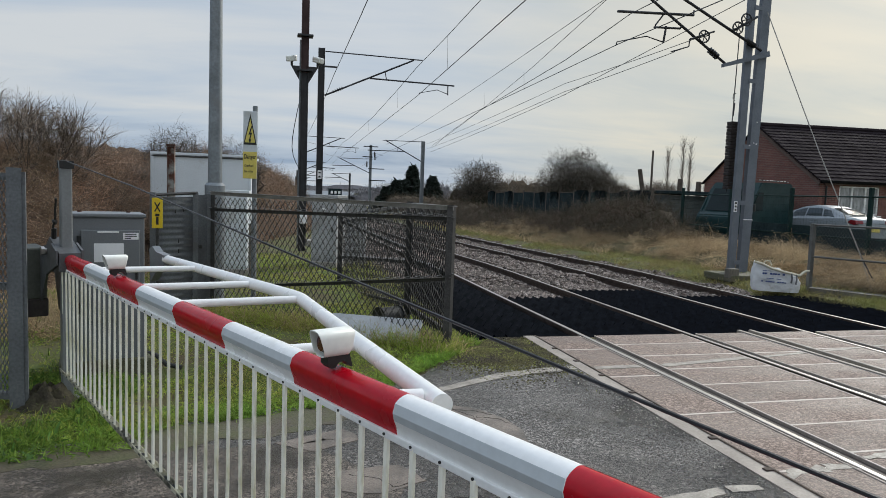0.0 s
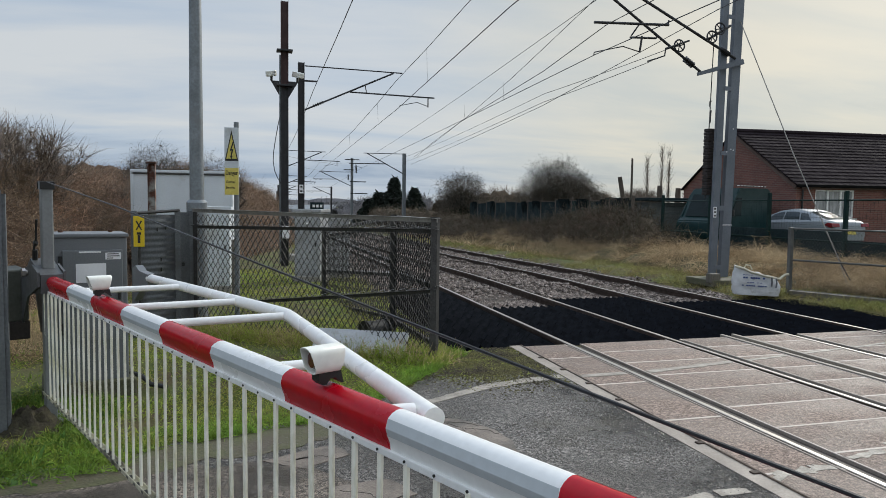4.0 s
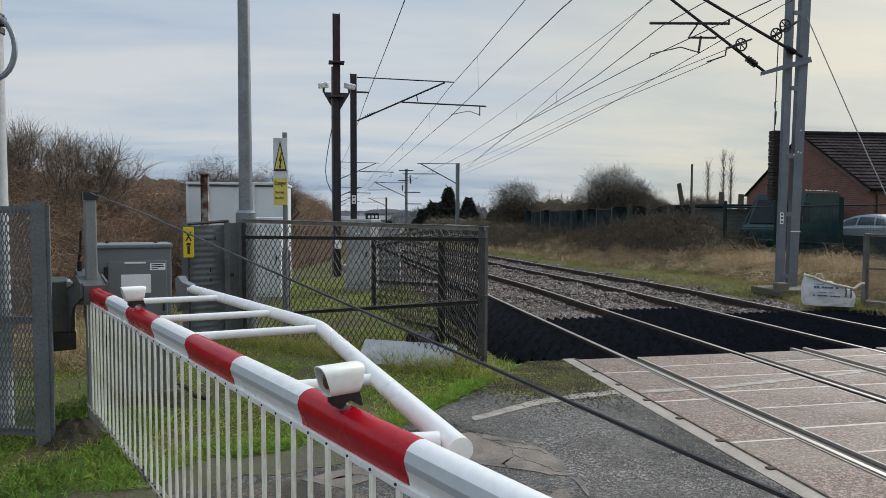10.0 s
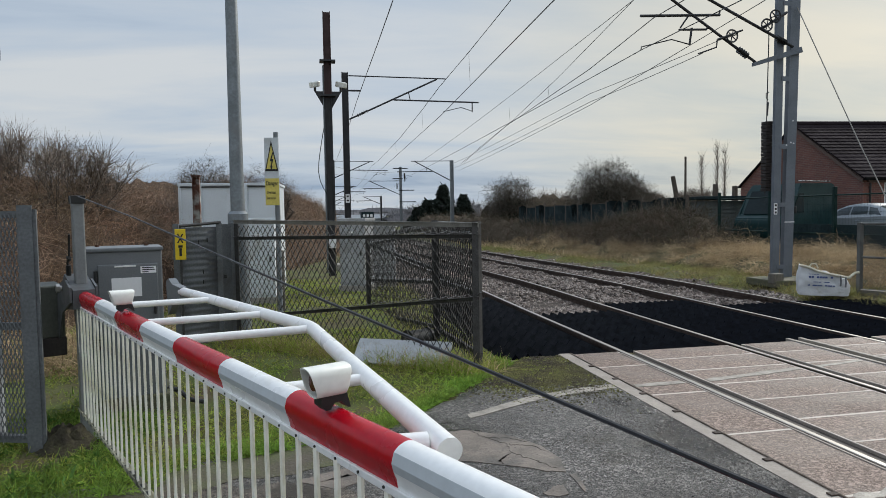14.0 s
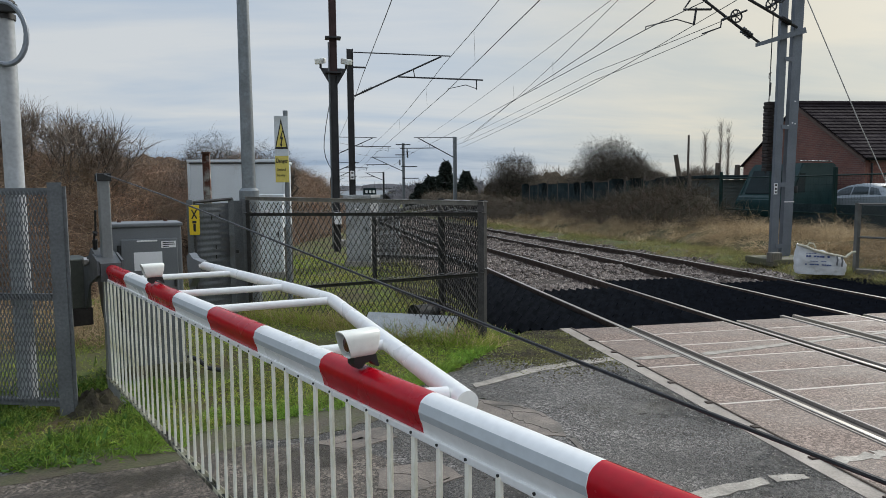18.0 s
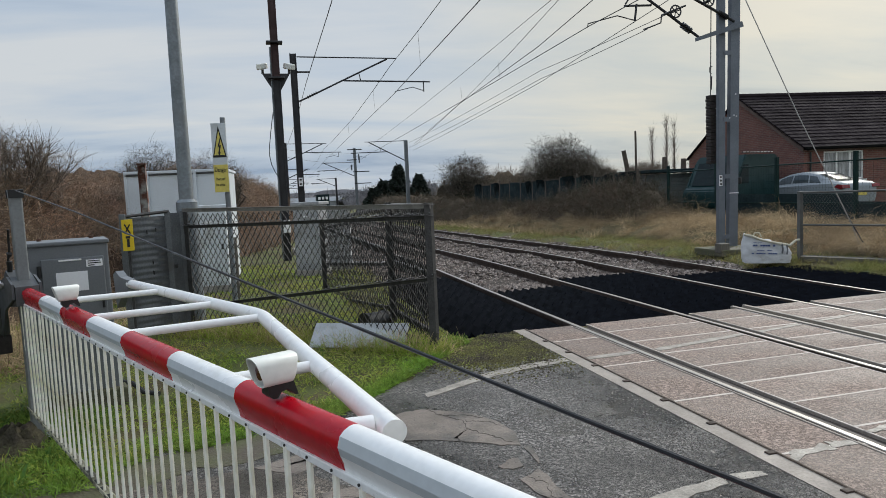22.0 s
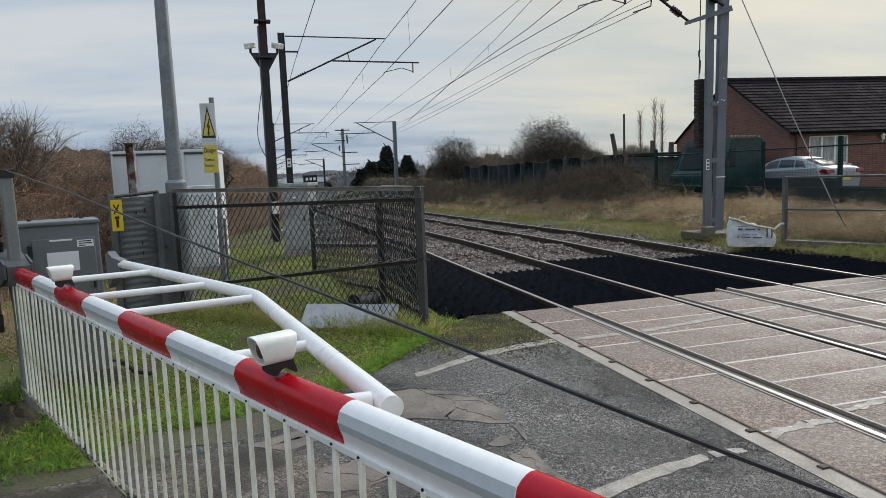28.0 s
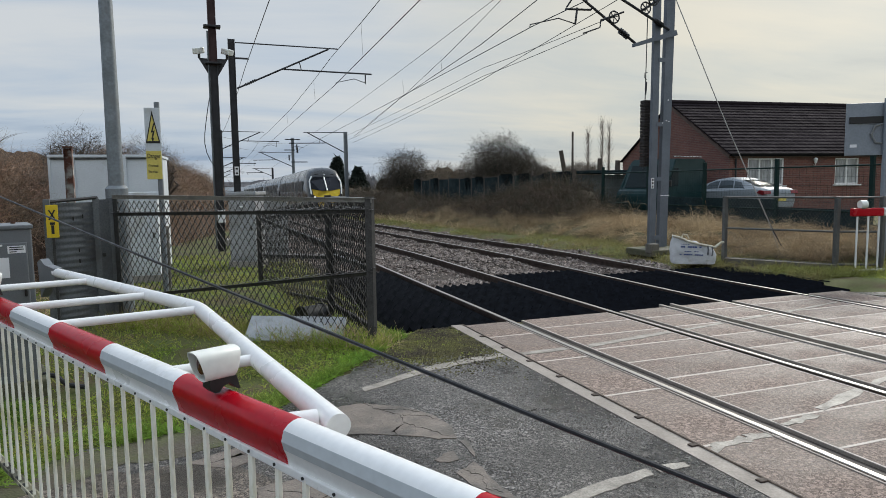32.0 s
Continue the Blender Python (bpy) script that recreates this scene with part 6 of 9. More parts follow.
def build_wires():
    near_cat = (4.40, 21.9, 5.83)
    wire([(4.1, -28, 7.6), (4.25, 5.0, 6.55), (4.32, 13.4, 6.16), (4.36, 17.6, 5.97), near_cat], 0.009, "catenary wire over the near track")
    wire([near_cat, (4.51, 25.9, 5.68), (4.75, 34, 5.47), (5.11, 47.9, 5.40), (5.3, 55, 5.5)] + span((5.3, 55, 5.5), (6.2, 88, 5.0), 0.3)[1:] + span((6.2, 88, 5.0), (7.4, 122, 4.4), 0.3)[1:], 0.010, "catenary wire over the near track")
    wire([(3.7, -28, 5.3), (4.02, 10.5, 5.12), (4.36, 17.6, 5.06), (4.6, 22.5, 5.02)] + span((4.6, 22.5, 5.02), (5.5, 55, 4.72), 0.0)[1:] + span((5.5, 55, 4.72), (7.3, 122, 3.6), 0.0)[1:], 0.010, "contact wire over the near track")
    wire([(1.66, -28, 6.6), (1.69, 12.5, 5.74), (1.69, 15.0, 5.62), (1.70, 18.9, 5.50)] + span((1.713, 22.2, 5.40), (2.25, 55, 5.6), 0.25), 0.010, "return wire on the mast brackets")
    # far track: registered on the anchor mast
    wire(span((7.4, -28, 6.6), (7.22, 13.0, 5.70), 0.1) + [(7.19, 16.2, 5.30), (7.37, 19.5, 5.19), (8.56, 28, 5.38), (10.0, 38, 5.36), (11.6, 50, 5.34)], 0.010, "catenary wire over the far track")
    wire(span((7.6, -28, 5.6), (7.0, 13.0, 5.06), 0.03) + span((7.0, 13.0, 5.06), (8.6, 55, 4.78), 0.05)[1:] + span((8.6, 55, 4.78), (9.8, 92, 3.9), 0.0)[1:], 0.010, "contact wire over the far track")
    wire(span((7.75, -28, 9.2), (7.75, 17.4, 6.53), 0.0) + span((7.75, 17.4, 6.53), (8.9, 55, 5.55), 0.12)[1:], 0.008, "second catenary of the overlap")
    wire([(7.2, -28, 10.0), (7.57, 14.2, 6.62), (7.70, 17.2, 6.22), (7.94, 20.4, 5.90), (8.63, 27.3, 5.52), (9.9, 38.5, 5.30), (11.84, 50, 5.35)], 0.008, "second contact wire of the overlap")
    wire(span((9.0, -28, 7.6), (9.0, 11.6, 5.82), 0.0) + span((9.0, 11.6, 5.82), (9.0, 20.2, 5.06), 0.0, 2)[1:] + span((9.0, 20.2, 5.06), (11.9, 52, 4.95), 0.06)[1:], 0.009, "anchoring wire")
    wire(span((8.9, 12.9, 5.35), (9.0, 20.2, 5.42), 0.02) + span((9.0, 20.2, 5.42), (11.8, 55, 5.6), 0.1)[1:], 0.008, "tensioned wire running to a pulley")
    wire(span((8.3, 12.9, 4.98), (9.0, 20.2, 5.16), 0.02) + span((9.0, 20.2, 5.16), (11.8, 55, 5.2), 0.1)[1:], 0.008, "tensioned wire running to a pulley")
    wire(span((2.3, 55, 5.5), (12.9, 92.5, 7.4), 0.3), 0.012, "feeder wire crossing the line")
    wire(span((2.3, 55, 4.9), (12.9, 92.5, 6.2), 0.3), 0.012, "feeder wire crossing the line")
    # droppers between the catenary and contact wires
    for (x0, y0, za, zb, x1, y1, zc, zd) in ((4.52, 26, 5.68, 5.0, 0, 0, 0, 0), (4.80, 36, 5.46, 4.9, 0, 0, 0, 0), (4.36, 17.6, 5.97, 5.06, 0, 0, 0, 0), (7.45, 24, 5.5, 4.98, 0, 0, 0, 0), (7.3, 19.5, 5.55, 5.0, 0, 0, 0, 0)):
        wire([(x0, y0, za), (x0 + 0.03, y0, zb)], 0.004, "thin dropper wire")


build_wires()


# ---- track bed: sleepers and ballast ----
def build_track_bed():
    sl = bmesh.new(); box(sl, (0, 0, -0.09), (2.5, 0.26, 0.18), bevel=0.015)
    me = finish("sleeper", sl, M["sleeper"])
    cl = bmesh.new(); box(cl, (0, 0, 0), (0.2, 0.12, 0.03), bevel=0.008)
    cme = finish("rail_clip", cl, M["rail_side"])
    for tx in (RAIL_A + GAUGE / 2, RAIL_C + GAUGE / 2):
        t = thing("sleepers", pose(0, 0, 0), "weathered concrete sleepers half sunk in ballast", "sleepers", "track sleepers", "structure")
        y = 10.5
        while y < 75:
            o = new("sleeper", me)
            o.parent = t
            o.matrix_basis = pose(tx + track_shift(y), y, track_fall(y) - 0.17, 0, 0, -1.6 if y > 20 else 0)
            if y < 30:
                for s in (-1, 1):
                    c = new("rail_clip", cme)
                    c.parent = o
                    c.matrix_basis = pose(s * GAUGE / 2, 0, 0.01)
            y += 0.65


build_track_bed()


def scatter_stones(name, label, count, place, smin, smax, material, seed):
    """Loose stones as one mesh: small skewed octahedra."""
    rng = np.random.default_rng(seed)
    pts = place(rng, count)
    n = len(pts)
    base = np.array([(1, 0, 0), (0, 1, 0), (-1, 0, 0), (0, -1, 0), (0, 0, 0.75), (0, 0, -0.75)])
    tri = np.array([(0, 1, 4), (1, 2, 4), (2, 3, 4), (3, 0, 4), (1, 0, 5), (2, 1, 5), (3, 2, 5), (0, 3, 5)])
    size = rng.uniform(smin, smax, (n, 1, 1))
    v = base[None] * (1 + rng.uniform(-0.35, 0.35, (n, 6, 3))) * size
    a = rng.uniform(0, 6.28, n)
    c, s = np.cos(a)[:, None], np.sin(a)[:, None]
    x, y = v[:, :, 0] * c - v[:, :, 1] * s, v[:, :, 0] * s + v[:, :, 1] * c
    v = np.stack([x, y, v[:, :, 2]], 2) + pts[:, None, :]
    f = tri[None] + (np.arange(n) * 6)[:, None, None]
    me = bpy.data.meshes.new(name)
    me.from_pydata(v.reshape(-1, 3).tolist(), [], f.reshape(-1, 3).tolist())
    me.materials.append(material)
    return tagged(new(name, me), label, "ballast", "", "stuff")


def place_ballast(rng, count):
    y = 10.3 + 42 * rng.random(count) ** 1.7
    x = 2.3 + 7.3 * rng.random(count)
    sh = np.array([track_shift(v) for v in y]); fa = np.array([track_fall(v) for v in y])
    rails = np.array([RAIL_A, RAIL_A + GAUGE, RAIL_C, RAIL_C + GAUGE])
    ok = (np.min(np.abs(x[:, None] - rails[None]), 1) > 0.08) & ~((x < RAIL_A) & (y < 13.0)) & ~((x > RAIL_A + GAUGE) & (x < RAIL_C) & (y < 11.25)) & (y > 10.48)
    z = -0.155 + 0.045 * np.sin(x * 3.1) * np.cos(y * 2.3) + 0.03 * rng.random(count)
    z += np.where((x > 5.4) & (x < 6.8), 0.05, 0)
    return np.stack([x + sh, y, z + fa], 1)[ok]


scatter_stones("ballast", "brown-grey stone ballast between the rails", 42000, place_ballast, 0.022, 0.05, M["stone"], 2)


def place_gravel(rng, count):
    x = -1.3 + 4.12 * rng.random(count)
    y = 1.6 + 5.3 * rng.random(count)
    drift = np.array([noise.noise((a * 2.2, b * 2.2, 6.0)) for a, b in zip(x, y)])
    keep = (y < 5.6 + 0.8 * (x - 1.3)) & (x > -0.5 - 0.5 * (y - 2.5)) & (drift + rng.normal(0, 0.2, count) + 0.35 * (np.abs(x - 2.6) < 0.3) > 0.12)
    return np.stack([x, y, np.full(count, 0.001)], 1)[keep]


scatter_stones("road_gravel", "fine loose chippings on the worn road edge", 36000, place_gravel, 0.0035, 0.010, M["chip_stone"], 8)


def build_track_bed_sheet():
    ys = axis_lines((7.2, 60, 30), (60, 300, 12))
    vs, fs = [], []
    us = [2.1, 2.6, 3.6, 4.4, 5.2, 6.0, 7.0, 7.8, 8.6, 9.6, 10.1]
    zz = [-0.20, -0.16, -0.17, -0.165, -0.17, -0.12, -0.17, -0.165, -0.17, -0.16, -0.22]
    for y in ys:
        for u, z in zip(us, zz):
            vs.append((u + track_shift(y), y, z + track_fall(y) + 0.012))
    n = len(us)
    for j in range(len(ys) - 1):
        for i in range(n - 1):
            fs.append((j * n + i, j * n + i + 1, (j + 1) * n + i + 1, (j + 1) * n + i))
    return tagged(raw("track_bed", vs, fs, M["ballast_bed"], None, True), "stony brown-grey track bed", "track bed", kind="structure")


build_track_bed_sheet()


def place_mossy(rng, count):
    x = rng.normal(2.35, 0.38, count)
    y = rng.normal(6.5, 0.42, count)
    ok = (x < 2.83) & (x > 1.2) & (y < 7.2) & (y < 5.35 + 1.15 * (x - 0.8))
    return np.stack([x, y, np.full(count, 0.002)], 1)[ok]


scatter_stones("mossy_chippings", "mossy loose chippings between the road and the panels", 15000, place_mossy, 0.006, 0.016, M["moss"], 19)


# ---- the far side of the line ----
def build_bag():
    b = thing("builders_bag", pose(9.66, 10.98, 0.02, 0, 0, -34) @ Matrix.Scale(0.92, 4), "slumped white woven builder's bag with faded blue print", "bag")
    bm = bmesh.new()
    rows, cols = 20, 64
    ring = []

    def rim(x):
        """Height of the slumped mouth: high at the end by the mast, sagging towards the tail."""
        return 0.60 - 0.17 * step(-0.42, 0.15, x) - 0.10 * step(0.1, 0.5, x)
    for j in range(rows):
        v = j / (rows - 1)
        r = []
        for i in range(cols):
            a = 2 * math.pi * i / cols
            ca, sa = math.cos(a), math.sin(a)
            k = 1 / (abs(ca) ** 5 + abs(sa) ** 5) ** 0.2
            fill = 1 + 0.07 * math.sin(v * math.pi) - 0.05 * v
            x, y = 0.46 * k * ca, 0.36 * k * sa
            top = rim(x) + 0.035 * noise.noise((ca * 3, sa * 3, 5)) + 0.02 * noise.noise((ca * 9, sa * 9, 2))
            fold = 0.020 * noise.noise((x * 7, y * 7, v * 5)) + 0.014 * noise.noise((x * 17, y * 17, v * 11)) + 0.012 * math.sin(11 * x + 5 * v) * v
            r.append(bm.verts.new((x * fill + fold * ca - 0.05 * (x > 0) * v * x, y * fill + fold * sa, top * v)))
        ring.append(r)
    for j in range(rows - 1):
        for i in range(cols):
            bm.faces.new((ring[j][i], ring[j][(i + 1) % cols], ring[j + 1][(i + 1) % cols], ring[j + 1][i]))
    inner = [bm.verts.new((q.co.x * 0.80, q.co.y * 0.72, q.co.z - 0.05 - 0.03 * abs(noise.noise((q.co.x * 6, q.co.y * 6, 1))))) for q in ring[-1]]
    for i in range(cols):
        bm.faces.new((ring[-1][i], ring[-1][(i + 1) % cols], inner[(i + 1) % cols], inner[i]))
    mid = bm.verts.new((0, 0, 0.34))
    for i in range(cols):
        bm.faces.new((inner[i], inner[(i + 1) % cols], mid))
    part("sack", bm, M["bag"], b, smooth=True, crease=70)
    bm = bmesh.new()
    tube(bm, [(-0.45, -0.30, 0.615), (-0.30, -0.37, 0.585), (-0.12, -0.385, 0.50), (0.10, -0.38, 0.445), (0.28, -0.36, 0.41), (0.43, -0.30, 0.37), (0.50, -0.16, 0.41), (0.57, -0.12, 0.46), (0.64, -0.10, 0.47)], 0.026, 8)
    part("rolled_edge", bm, M["bag_edge"], b, "cream rolled bag edge", True)
    bm = bmesh.new(); tube(bm, [(-0.28, -0.30, 0.58), (-0.24, -0.33, 0.66), (-0.16, -0.34, 0.65), (-0.12, -0.33, 0.56)], 0.016, 6)
    part("lifting_loop", bm, M["bag_edge"], b, "slack lifting loop", True)
    for x, z in ((0.27, 0.41), (0.36, 0.39)):
        bm = bmesh.new(); tube(bm, [(x, -0.385, z), (x + 0.01, -0.405, z - 0.10), (x, -0.40, z - 0.2)], 0.017, 6)
        part("strap", bm, M["bag_strap"], b, "grey lifting strap", True)
    for k, (x0, w, z, h) in enumerate(((-0.30, 0.44, 0.365, 0.035), (-0.30, 0.24, 0.435, 0.016), (-0.32, 0.54, 0.20, 0.038), (-0.22, 0.30, 0.275, 0.014))):
        bm = bmesh.new()
        nseg = max(4, int(w / 0.045))
        for i in range(nseg):
            if (i * 7 + k) % 5 == 4:
                continue
            x = x0 + w * (i + 0.5) / nseg
            hh = h * (0.65 + 0.35 * ((i * 3 + k) % 3 == 0))
            box(bm, (x, -0.395 - 0.016 * math.sin((z / 0.5) * math.pi), z + hh / 2 - 0.025 * x), (w / nseg * 0.86, 0.012, hh))
        tagged(part("printed_line", bm, M["blue_print"], b), "faded blue print", "", "", "stuff")


build_bag()


def build_guard_fence():
    """Low grey mesh panels beside the far end of the crossing."""
    pts = [(10.32, 10.80), (11.27, 8.98), (11.95, 8.6)]
    for i in range(2):
        p, q = pts[i], pts[i + 1]
        f = thing("guard_fence", pose(0, 0, 0), "low weathered steel mesh fence beside the far verge", "fence", "guard fences by the far verge")
        P, Q = Vector((*p, 0)), Vector((*q, 0))
        for pt in ((P, Q) if i == 0 else (Q,)):
            bm = bmesh.new(); box(bm, (pt.x, pt.y, 0.67), (0.08, 0.08, 1.42), bevel=0.006); part("post", bm, M["fence_brown"], f)
        for z in (0.1, 0.72, 1.36):
            bm = bmesh.new(); rod(bm, (P.x, P.y, z), (Q.x, Q.y, z), 0.02, 8); part("rail", bm, M["fence_brown"], f)
        mesh_panel("wire_mesh", p, q, 0.1, 1.36, 0.06, 0.09, 0.0026, f, M["fence_brown"])
    bm = bmesh.new()
    P, Q = Vector((10.25, 10.7, 0)), Vector((11.2, 8.9, 0))
    d = (Q - P)
    mid = (P + Q) / 2
    box(bm, (0, 0, 0.05), (d.length, 0.12, 0.12), pose(mid.x, mid.y, 0, 0, 0, math.degrees(math.atan2(d.y, d.x))))
    k = thing("timber_sleeper_edge", pose(0, 0, 0), "old dark timber edging below the mesh", "timber")
    part("beam", bm, M["wood"], k)


build_guard_fence()


def build_far_barrier():
    m = pose(11.18, 8.62, 0, 0, 0, -16)
    b = thing("far_barrier", m, "far lowered barrier, red and white with a white skirt", "barrier")
    for i in range(8):
        bm = bmesh.new(); box(bm, (0.3 + 0.6 * i, 0, 1.10), (0.598, 0.10, 0.15), bevel=0.02)
        part("boom_section", bm, M["red_paint"] if i % 2 == 0 else M["white_paint"], b)
    bme = bmesh.new(); box(bme, (0, 0, 0.52), (0.02, 0.03, 1.0))
    me = finish("skirt_bar", bme, M["white_paint"])
    for i in range(22):
        o = new("skirt_bar", me); o.parent = b; o.matrix_basis = pose(0.12 + 0.21 * i, 0, 0)
    bm = bmesh.new(); box(bm, (2.4, 0, 0.03), (4.7, 0.05, 0.05)); part("skirt_rail", bm, M["white_paint"], b)
    bm = bmesh.new(); rod(bm, (0.14, -0.02, 1.24), (0.26, -0.02, 1.24), 0.075, 14); l = part("lamp", bm, M["lamp_white"], b, smooth=True)
    bm = bmesh.new(); box(bm, (0.2, -0.02, 1.18), (0.07, 0.06, 0.05)); part("lamp_foot", bm, M["black"], b)


build_far_barrier()


def build_sign_back():
    s = thing("road_sign", pose(12.62, 9.3, 0.05, 0, 0, -38), "back of a grey aluminium road sign on a round post", "sign")
    bm = bmesh.new(); box(bm, (0.05, 0, 2.62), (1.20, 0.02, 1.02), bevel=0.009)
    pl = part("plate", bm, M["alu"], s)
    bm = bmesh.new(); rod(bm, (0.16, 0.06 - 0.13, -0.1), (0.16, 0.06 - 0.13, 3.2), 0.07, 16); part("post", bm, M["alu"], s, smooth=True)
    bm = bmesh.new(); box(bm, (0.05, -0.03, 2.80), (1.08, 0.04, 0.13), bevel=0.006); part("channel", bm, M["black"], s)
    bm = bmesh.new(); box(bm, (0.36, -0.05, 2.66), (0.11, 0.05, 0.55), bevel=0.01); part("bracket", bm, M["black"], s)
    bm = bmesh.new(); tube(bm, [(0.12, -0.05, 2.72), (-0.04, -0.05, 2.68), (-0.10, -0.05, 2.52), (-0.03, -0.05, 2.36), (0.12, -0.05, 2.33)], 0.02, 6); part("hoop", bm, M["post_grey"], s)
    bm = bmesh.new(); box(bm, (-0.40, -0.013, 2.30), (0.12, 0.004, 0.06)); part("sticker", bm, M["paper"], pl)


build_sign_back()


def build_green_fence():
    f = thing("green_fence", pose(0, 0, 0), "dark green welded mesh fence on tall posts", "fence")
    x = 14.0
    ys = [10.4 - 2.6, 10.4, 13.0, 15.6, 18.2, 20.8]
    for y in ys:
        bm = bmesh.new(); box(bm, (x, y, 1.2), (0.09, 0.09, 2.05), bevel=0.01); part("post", bm, M["dark_green"], f)
    for z in (0.95, 2.0):
        bm = bmesh.new(); rod(bm, (x, ys[0], z), (x, ys[-1], z), 0.02, 6); part("rail", bm, M["dark_green"], f)
    vs, fs = [], []
    y = ys[0]
    def strip(a, b, w):
        k = len(vs)
        a, b = Vector(a), Vector(b)
        n = Vector((0, 0, 1)) if abs((b - a).z) < 0.01 else Vector((0, 1, 0))
        for q in (a - n * w, b - n * w, b + n * w, a + n * w):
            vs.append(tuple(q))
        fs.append((k, k + 1, k + 2, k + 3))
    while y < ys[-1]:
        strip((x - 0.01, y, 0.3), (x - 0.01, y, 2.0), 0.0018); y += 0.1
    for k in range(9):
        strip((x - 0.012, ys[0], 0.35 + 0.2 * k), (x - 0.012, ys[-1], 0.35 + 0.2 * k), 0.0018)
    raw("wire_mesh", vs, fs, M["dark_green"], f)
    for a, b, h in ((7.8, 10.4, 0.45), (10.4, 13.0, 0.76), (13.0, 15.6, 0.96), (15.6, 18.2, 0.96)):
        bm = bmesh.new(); box(bm, (x + 0.02, (a + b) / 2, 0.24 + h / 2), (0.012, b - a - 0.1, h), bevel=0.003)
        part("windbreak", bm, M["fence_dark"], f, "dark green windbreak sheet")


build_green_fence()


def build_boundary_fence():
    """Dark panel fence along the gardens, hung with netting and scrub."""
    f = thing("garden_fence", pose(0, 0, 0), "old dark panel fence with torn netting along the gardens", "fence")
    rng = random.Random(7)
    y = 22.8
    top0 = 2.12
    while y < 44:
        x = 14.0 + 0.02 * (y - 22)
        h = top0 + 0.06 * rng.uniform(-1, 1) - 0.008 * (y - 22)
        bm = bmesh.new(); box(bm, (x, y + 0.9, h / 2 + 0.1), (0.05, 1.76, h - 0.25), bevel=0.004)
        part("panel", bm, M["fence_dark"] if rng.random() < 0.7 else M["dark_green"], f)
        bm = bmesh.new(); box(bm, (x - 0.02, y, h / 2 + 0.1), (0.1, 0.1, h + 0.05), bevel=0.006); part("post", bm, M["bark"], f)
        bm = bmesh.new(); box(bm, (0, 0, 0), (0.05, 1.84, 0.03), pose(x - 0.03, y + 0.9, h - 0.02, rng.uniform(-1.6, 1.6), 0, 0)); part("capping", bm, M["bark"], f)
        if rng.random() < 0.45:
            # a torn corner of netting hangs over the boards
            bm = bmesh.new()
            w, drop = rng.uniform(0.5, 1.3), rng.uniform(0.4, 1.0)
            g = [[bm.verts.new((x - 0.06 - 0.05 * abs(noise.noise((i * 0.7, j * 0.6, y))), y + 0.2 + w * i / 5, h + 0.03 - drop * (j / 4) * (0.6 + 0.4 * math.sin(i * 1.7 + y)))) for i in range(6)] for j in range(5)]
            for ra, rb in zip(g, g[1:]):
                for i in range(5):
                    bm.faces.new((ra[i], ra[i + 1], rb[i + 1], rb[i]))
            bmesh.ops.solidify(bm, geom=bm.faces[:], thickness=0.01)
            part("netting", bm, M["netting"], f, "torn dark netting hanging over the boards")
        y += 1.8
    s = thing("garage", pose(17.5, 24.6, -0.08), "grey garage with horizontal boarding", "garage")
    for k in range(12):
        bm = bmesh.new(); box(bm, (0, -1.5, 0.1 + 0.17 * k), (5.2, 0.04, 0.16), bevel=0.01); part("board", bm, M["board"], s)
    bm = bmesh.new(); box(bm, (0, 0.1, 1.05), (5.1, 3.0, 2.0)); part("wall", bm, M["board"], s)
    bm = bmesh.new(); box(bm, (0, 0, 2.17), (5.5, 3.5, 0.12), bevel=0.02); part("roof", bm, M["fence_dark"], s)
    bm = bmesh.new(); box(bm, (1.4, -1.55, 0.95), (1.6, 0.05, 1.7)); part("door", bm, M["fence_dark"], s, "dark door")


build_boundary_fence()


def wall_with_openings(bm, x0, x1, z0, z1, holes, y, thick):
    """One solid wall along x with rectangular holes (xa, xb, za, zb) through it."""
    xs = sorted({x0, x1} | {v for h in holes for v in h[:2]})
    zs = sorted({z0, z1} | {v for h in holes for v in h[2:]})
    seen = {}

    def vert(i, j, k):
        if (i, j, k) not in seen:
            seen[(i, j, k)] = bm.verts.new((xs[i], y + k * thick, zs[j]))
        return seen[(i, j, k)]

    def solid(i, j):
        if not (0 <= i < len(xs) - 1 and 0 <= j < len(zs) - 1):
            return False
        cx, cz = (xs[i] + xs[i + 1]) / 2, (zs[j] + zs[j + 1]) / 2
        return not any(a < cx < b and c < cz < d for a, b, c, d in holes)
    for i in range(len(xs) - 1):
        for j in range(len(zs) - 1):
            if not solid(i, j):
                continue
            for k in (0, 1):
                bm.faces.new((vert(i, j, k), vert(i + 1, j, k), vert(i + 1, j + 1, k), vert(i, j + 1, k)))
            for di, dj, p, q in ((-1, 0, (i, j), (i, j + 1)), (1, 0, (i + 1, j), (i + 1, j + 1)), (0, -1, (i, j), (i + 1, j)), (0, 1, (i, j + 1), (i + 1, j + 1))):
                if not solid(i + di, j + dj):
                    bm.faces.new((vert(*p, 0), vert(*q, 0), vert(*q, 1), vert(*p, 1)))


